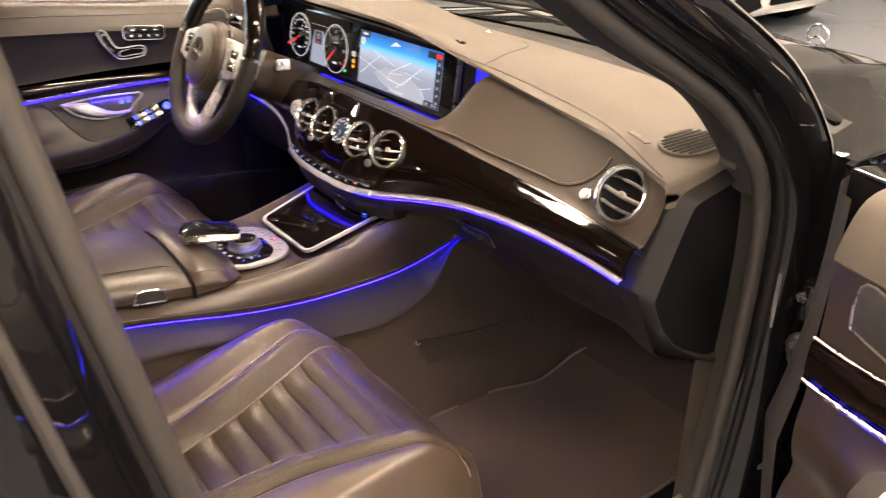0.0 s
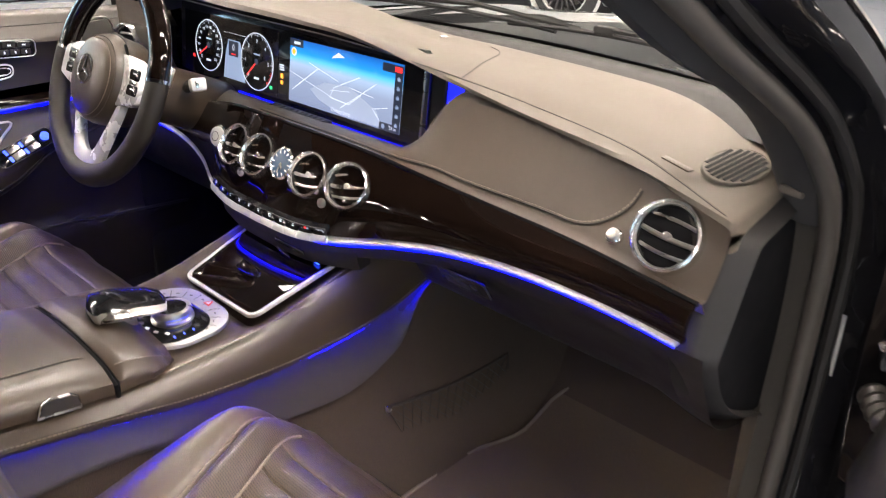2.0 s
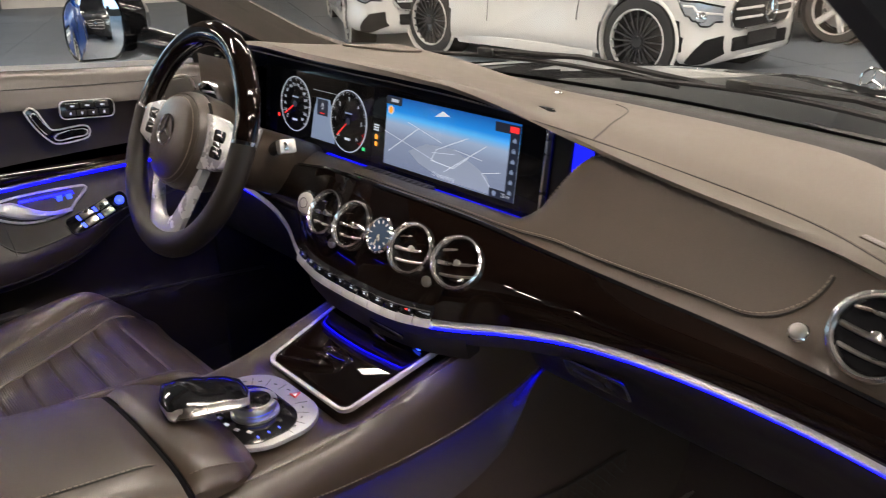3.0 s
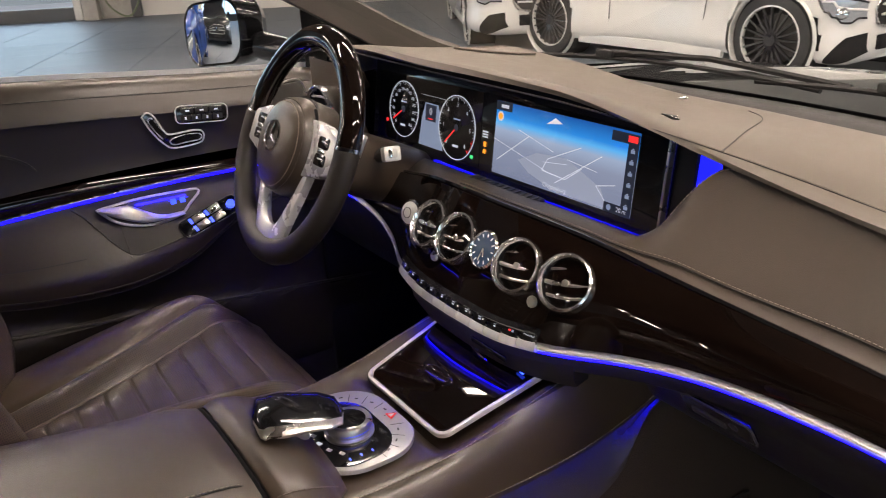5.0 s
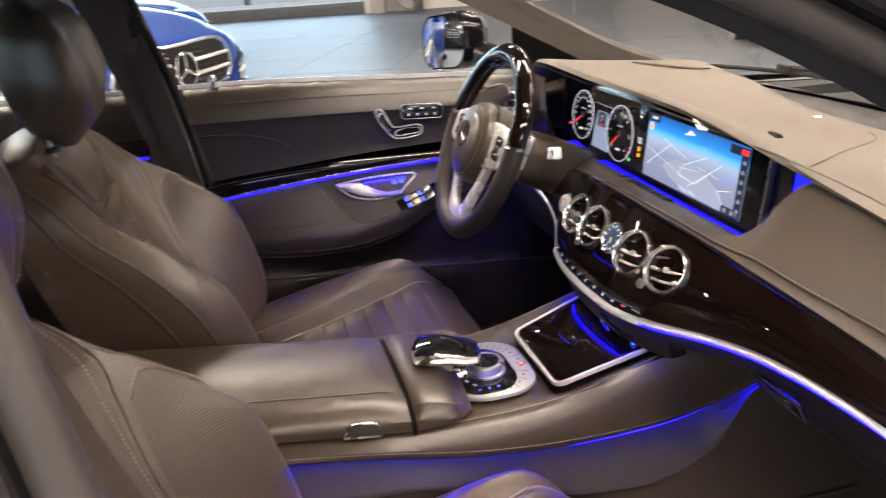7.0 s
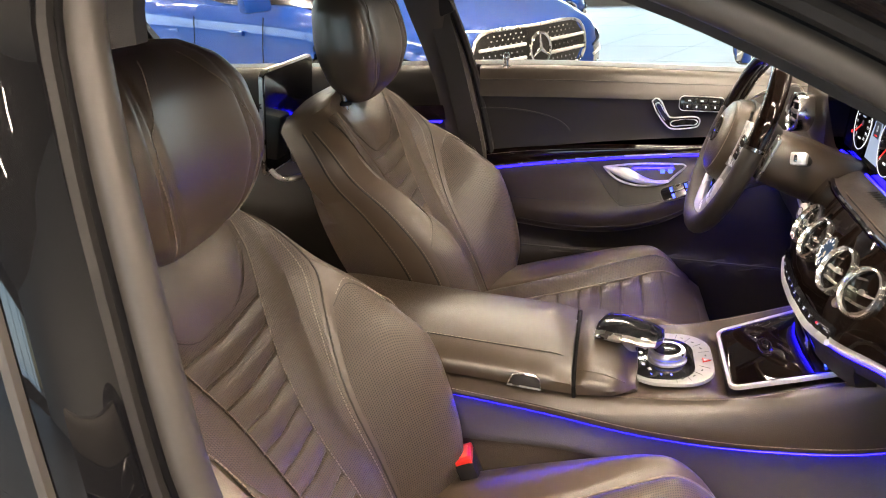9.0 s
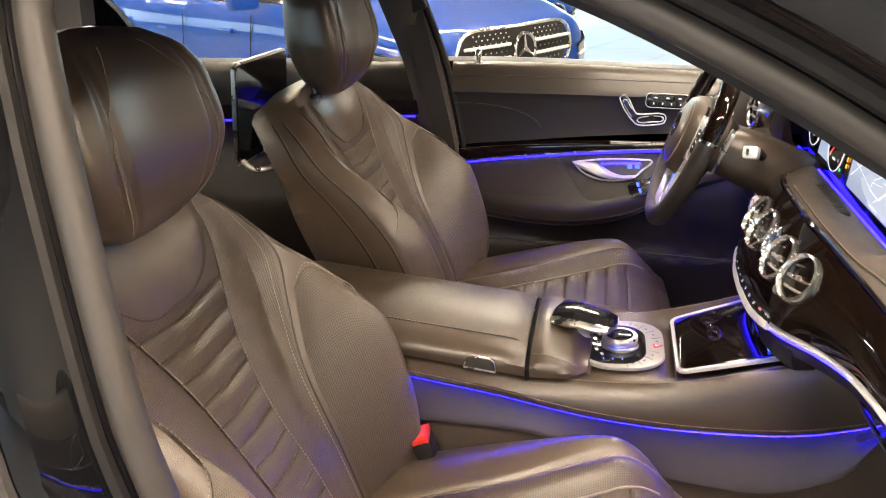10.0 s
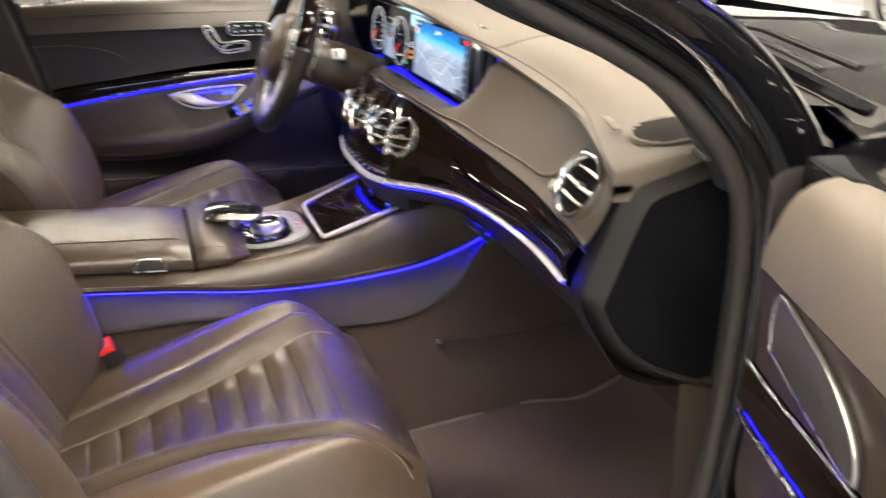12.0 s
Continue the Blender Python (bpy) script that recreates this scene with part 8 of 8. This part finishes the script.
def road_car(name, m, paint, label, L=4.6, W=1.82, H=1.42, base=2.7, r=0.34, nose=0.92, dark=True, spokes=20, detail=True, gz=0.03, lamp=0.50):
    """A car at m: x to its front, origin on the floor under its middle axle point."""
    car = thing(name, tuple(m.translation), label, "car", "cars in the hall")
    f, b = base / 2 + nose, -(L - base / 2 - nose)
    hw = W / 2
    top = table([(b, 0.80), (b + 0.12, 0.95), (b + 0.8, 1.02), (0.3, 0.985), (base / 2 - 0.25, 0.965), (base / 2 + 0.25, 0.915), (f - 0.30, 0.82), (f - 0.10, 0.755), (f, 0.69)])
    wid = table([(b, 0.72), (b + 0.15, 0.90), (b + 0.7, 1.0), (0, 0.985), (base / 2, 1.0), (f - 0.28, 0.955), (f - 0.10, 0.84), (f - 0.03, 0.72), (f, 0.60)])
    low = table([(b, 0.40), (b + 0.15, 0.26), (b + 0.6, 0.20), (0, 0.17), (base / 2, 0.18), (f - 0.25, 0.17), (f - 0.05, 0.19), (f, 0.24)])
    rows = []
    for x in frange(b, f, 120):
        (zt,), (k,), (zl,) = top(x), wid(x), low(x)
        w = hw * k
        half = spline([(w * 0.80, zl), (w * 0.965, zl + 0.03), (w, zl + 0.14), (w * 0.975, 0.45 * zt + 0.55 * zl), (w * 0.985, 0.72 * zt + 0.28 * zl), (w * 0.955, zt - 0.07), (w * 0.86, zt - 0.012), (w * 0.5, zt + 0.012), (0.0, zt + 0.025)], 26)
        ring = [Vector((x, -p.x, p.y)) for p in half] + [Vector((x, p.x, p.y)) for p in reversed(half[:-1])]
        rows.append([m @ p for p in ring])
    shell = grid(rows, closed=True, cap=True)
    back_m = m.inverted()
    gone = []
    for fc in shell.faces:
        p = back_m @ fc.calc_center_median()
        if abs(p.y) > 0.5 * hw and min((p.x - sx) ** 2 + (p.z - r) ** 2 for sx in (base / 2, -base / 2)) < (r * 1.09) ** 2:
            gone.append(fc)
    bmesh.ops.delete(shell, geom=gone, context="FACES")
    part("body", shell, paint, car, label)

    def skin(x, k, sy, out):
        """A point on the flank: k from the lower edge (0) to the bonnet's middle (1)."""
        (zt,), (kk,), (zl,) = top(x), wid(x), low(x)
        w = hw * kk
        h = spline([(w * 0.80, zl), (w * 0.965, zl + 0.03), (w, zl + 0.14), (w * 0.975, 0.45 * zt + 0.55 * zl), (w * 0.985, 0.72 * zt + 0.28 * zl), (w * 0.955, zt - 0.07), (w * 0.86, zt - 0.012), (w * 0.5, zt + 0.012), (0.0, zt + 0.025)], 41)
        p = h[int(round(k * 40))]
        return m @ Vector((x + out * 0.7, sy * (p.x + out), p.y + out * 0.5))
    rows = []
    for x, w, z in ((b + 0.25, 0.80, 1.0), (b + 0.75, 0.74, H - 0.10), (b + 1.5, 0.66, H), (0.0, 0.66, H), (0.45, 0.72, H - 0.12), (base / 2 - 0.12, 0.84, 0.96)):
        rows.append([m @ Vector((x, y * hw, zz)) for y, zz in ((-0.92, 0.93), (-w * 1.06, (0.95 + z) / 2), (-w * 0.9, z - 0.02), (-w * 0.5, z), (w * 0.5, z), (w * 0.9, z - 0.02), (w * 1.06, (0.95 + z) / 2), (0.92, 0.93))])
    cab = part("cabin", grid(rows, cap=False), BLACK_GLOSS, car, "dark glazed cabin")
    rows = [[m @ Vector((x, y * hw, H + 0.004 - 0.03 * (y / 0.6) ** 2 - d)) for y in frange(-0.60, 0.60, 9)] for x, d in ((b + 0.75, 0.10), (b + 1.5, 0.0), (0.0, 0.0), (0.3, 0.07))]
    part("roof", grid(rows), paint, car)
    for sx in (base / 2, -base / 2):
        for sy in (-1, 1):
            hub = m @ pose(sx, sy * hw * 0.985, r, 0, 0, 90 * sy)
            ax = hub @ facing((0, 0, 0), (1, 0, 0))
            arch = part("wheel_arch", lathe([(r * 1.07, -0.02), (r * 1.12, -0.30), (r * 0.2, -0.32)], 40, ax, cap=False), DEEP, car, "dark wheel arch")
            part("arch_lip", lathe([(r * 1.06, -0.06), (r * 1.06, -0.002), (r * 1.07, 0.002), (r * 1.09, 0.000), (r * 1.12, -0.02)], 44, ax, cap=False), paint, arch)
            wheel_of(car, hub @ pose(-0.004, 0, 0), r, dark, spokes)
    for sy in (-1, 1):
        part("side_skirt", box(base - 2.5 * r, 0.05, 0.09, m @ pose(0, sy * hw * 0.96, 0.20), 0.015), BLACK_PLASTIC if paint is not PAINT_WHITE else paint, car)
        for dx in (0.62, -0.42):
            part("door_gap", tube([m @ Vector((dx + 0.10 * k * k, sy * hw * (0.984 + 0.012 * math.sin(3 * k)), 0.27 + 0.62 * k)) for k in frange(0, 1, 10)], 0.004, 5), DEEP, car)
        for dx in (0.32, -0.72):
            part("door_handle", box(0.20, 0.03, 0.03, m @ pose(dx, sy * hw * 0.985, 0.79), 0.010), paint, car)
        part("door_mirror", box(0.10, 0.20, 0.13, m @ pose(base / 2 - 0.55, sy * (hw + 0.08), 0.99), 0.03), paint, car)
        lrow = []
        for q in frange(0, 1, 12):
            x = f - lamp + (lamp - 0.015) * q
            k0, k1 = 0.415 - 0.115 * min(1.0, q * 1.6) ** 0.8 + 0.015 * q, 0.432 - 0.012 * q
            lrow.append([skin(x, k0 + (k1 - k0) * j, sy, 0.010) for j in frange(0, 1, 6)])
        hl = part("headlight", grid(lrow), LAMP_GLASS, car, "clear headlight with dark housing")
        part("light_bar", tube([r_[3] for r_ in lrow[2:]], 0.009, 6), SILVER, hl)
        part("lamp_lens", lathe([(0.045, 0.0), (0.040, 0.012), (0.015, 0.02)], 16, facing(lrow[7][2], m.to_3x3() @ Vector((0.5, sy, 0.2)))), CHROME, hl)
        part("lower_edge", tube([r_[0] for r_ in lrow], 0.008, 6), BLACK_GLOSS, hl)
        part("light_edge", tube([r_[-1] for r_ in lrow], 0.008, 6), BLACK_GLOSS, hl)
        rows = []
        for q in frange(0, 1, 9):
            x = f - 0.19 + 0.185 * q
            k0, k1 = 0.075 + 0.01 * q, 0.10 + 0.115 * min(1.0, q * 1.6) ** 0.7
            rows.append([skin(x, k0 + (k1 - k0) * j, sy, 0.008) for j in frange(0, 1, 5)])
        part("air_intake", grid(rows), DEEP, car, "black air intake")
    part("lower_grille", box(0.03, 0.86, 0.105, m @ pose(f + 0.006, 0, 0.315), 0.01), DEEP, car, "black lower grille")
    part("plate_panel", box(0.02, 0.46, 0.10, m @ pose(f + 0.024, 0, 0.345), 0.006), BLACK_PLASTIC, car, "blank black plate panel")
    # grille with rows of studs and a ring
    def gr(y, z):
        return m @ Vector((f + 0.040 - 0.035 * (y / 0.5) ** 2 - 0.05 * abs(z - 0.50), y, z + gz))
    g = part("grille", thick([[gr(y * (0.50 - 0.10 * abs(t)), 0.50 + 0.115 * t) for y in frange(-1, 1, 15)] for t in frange(-1, 1, 7)], 0.05), BLACK_PLASTIC, car, "black studded grille with chrome ring")
    part("grille_rim", tube(closed_spline([gr(y, z) for y, z in ((-0.50, 0.50), (-0.40, 0.615), (0, 0.622), (0.40, 0.615), (0.50, 0.50), (0.42, 0.385), (0, 0.378), (-0.42, 0.385))], 48), 0.010, 6, closed=True), SATIN, g)
    off_ = m.to_3x3() @ Vector((0.02, 0, 0))
    for a in (-0.035, 0.035):
        for sy in (-1, 1):
            part("grille_bar", tube([gr(sy * y, 0.50 + a) + off_ for y in frange(0.10, 0.45, 6)], 0.010, 6), SILVER, g)
    ringc = gr(0, 0.50) + off_ * 2
    part("ring_badge", tube([ringc + m.to_3x3() @ Vector((0, 0.085 * math.cos(a), 0.085 * math.sin(a))) for a in frange(0, 2 * math.pi * 27 / 28, 28)], 0.010, 6, closed=True), CHROME, g, "plain chrome ring")
    for k in range(3):
        a = radians(90 + 120 * k)
        part("badge_bar", tube([ringc, ringc + m.to_3x3() @ Vector((0, 0.08 * math.cos(a), 0.08 * math.sin(a)))], [0.014, 0.005], 6), CHROME, g)
    if detail:
        stud = bmesh.new()
        for i in range(-10, 11):
            for j in range(-4, 5):
                y, z = i * 0.042 + 0.021 * (j % 2), 0.50 + j * 0.024
                if abs(y) < 0.44 - 0.6 * abs(z - 0.5) and abs(y) > 0.10:
                    box(0.012, 0.010, 0.008, Matrix.Translation(gr(y, z) + off_ * 0.4) @ m.to_3x3().to_4x4(), into=stud)
        tagged(part("grille_studs", stud, CHROME, g), kind="stuff")
    part("bumper_lip", tube([m @ Vector((f - 0.03 - 0.34 * (abs(y) / 0.9) ** 3, y * hw, 0.205)) for y in frange(-0.9, 0.9, 20)], 0.022, 6), paint, car)
    return car


# the sedan's own wheels
for sx in (-1, 1):
    for wy in (0.93, -2.10):
        wm = pose(sx * 0.935, wy, 0.345, 0, 0, 0 if sx > 0 else 180)
        part("wheel_arch", lathe([(0.385, -0.03), (0.385, -0.004), (0.02, -0.004)], 40, wm @ facing((0, 0, 0), (1, 0, 0)), cap=False), DEEP, body, "dark wheel arch")
        wheel_of(body, wm @ pose(0.012, 0, 0), 0.345, False, 10)

road_car("white_car", pose(-4.27, 5.56, 0, 0, 0, 1.0), PAINT_WHITE, "white sporty sedan with black spoked wheels", base=2.46, L=4.00, W=1.76, r=0.335, nose=0.58, detail=False, gz=0.05, lamp=0.27)
road_car("white_suv", pose(-7.6, 6.1, 0, 0, 0, -30), PAINT_WHITE, "white estate car parked behind", H=1.6, r=0.36, dark=True, detail=False)
road_car("dark_car", pose(-1.50, 8.75, 0, 0, 0, 180), PAINT_DARK, "dark grey car with silver five-spoke wheels", dark=False, spokes=5, detail=False)
road_car("blue_car", pose(-5.10, -2.80, 0, 0, 0, 53) @ Matrix.Diagonal((1, 1, 1.10, 1)), PAINT_BLUE, "bright blue car with studded grille and chrome ring", L=4.7, gz=0.16)
road_car("blue_car", pose(-8.6, -3.0, 0, 0, 0, 52), PAINT_BLUE, "second bright blue car parked behind the first", L=4.7, gz=0.10, detail=False)
road_car("black_car", pose(-7.6, -8.2, 0, 0, 0, 49), PAINT_DARK, "black car parked behind the sedan", H=1.6, dark=False, spokes=5)
sign = thing("sign_board", (-11.2, -9.0, 0.0), "black standing sign board with pale lettering bars", "sign")
SB = facing((-11.4, -9.0, 0.75), (0.8, 0.6, 0))
part("board", box(1.2, 1.4, 0.06, SB, 0.01), BLACK_GLOSS, sign)
part("foot", box(1.0, 0.05, 0.4, Matrix.Translation((-11.4, -9.0, 0.03)) @ SB.to_3x3().to_4x4() @ pose(0, 0, 0), 0.01), GREY_PLASTIC, sign)
part("text_bar", box(0.75, 0.09, 0.01, SB @ pose(0, -0.25, 0.034)), WALL_WHITE, sign)
part("text_bar", box(0.55, 0.05, 0.01, SB @ pose(0, -0.42, 0.034)), WALL_WHITE, sign)
part("sign_ring", tube([SB @ Vector((0.20 * math.cos(a), 0.15 + 0.20 * math.sin(a), 0.035)) for a in frange(0, 2 * math.pi * 31 / 32, 32)], 0.018, 6, closed=True), WALL_WHITE, sign)
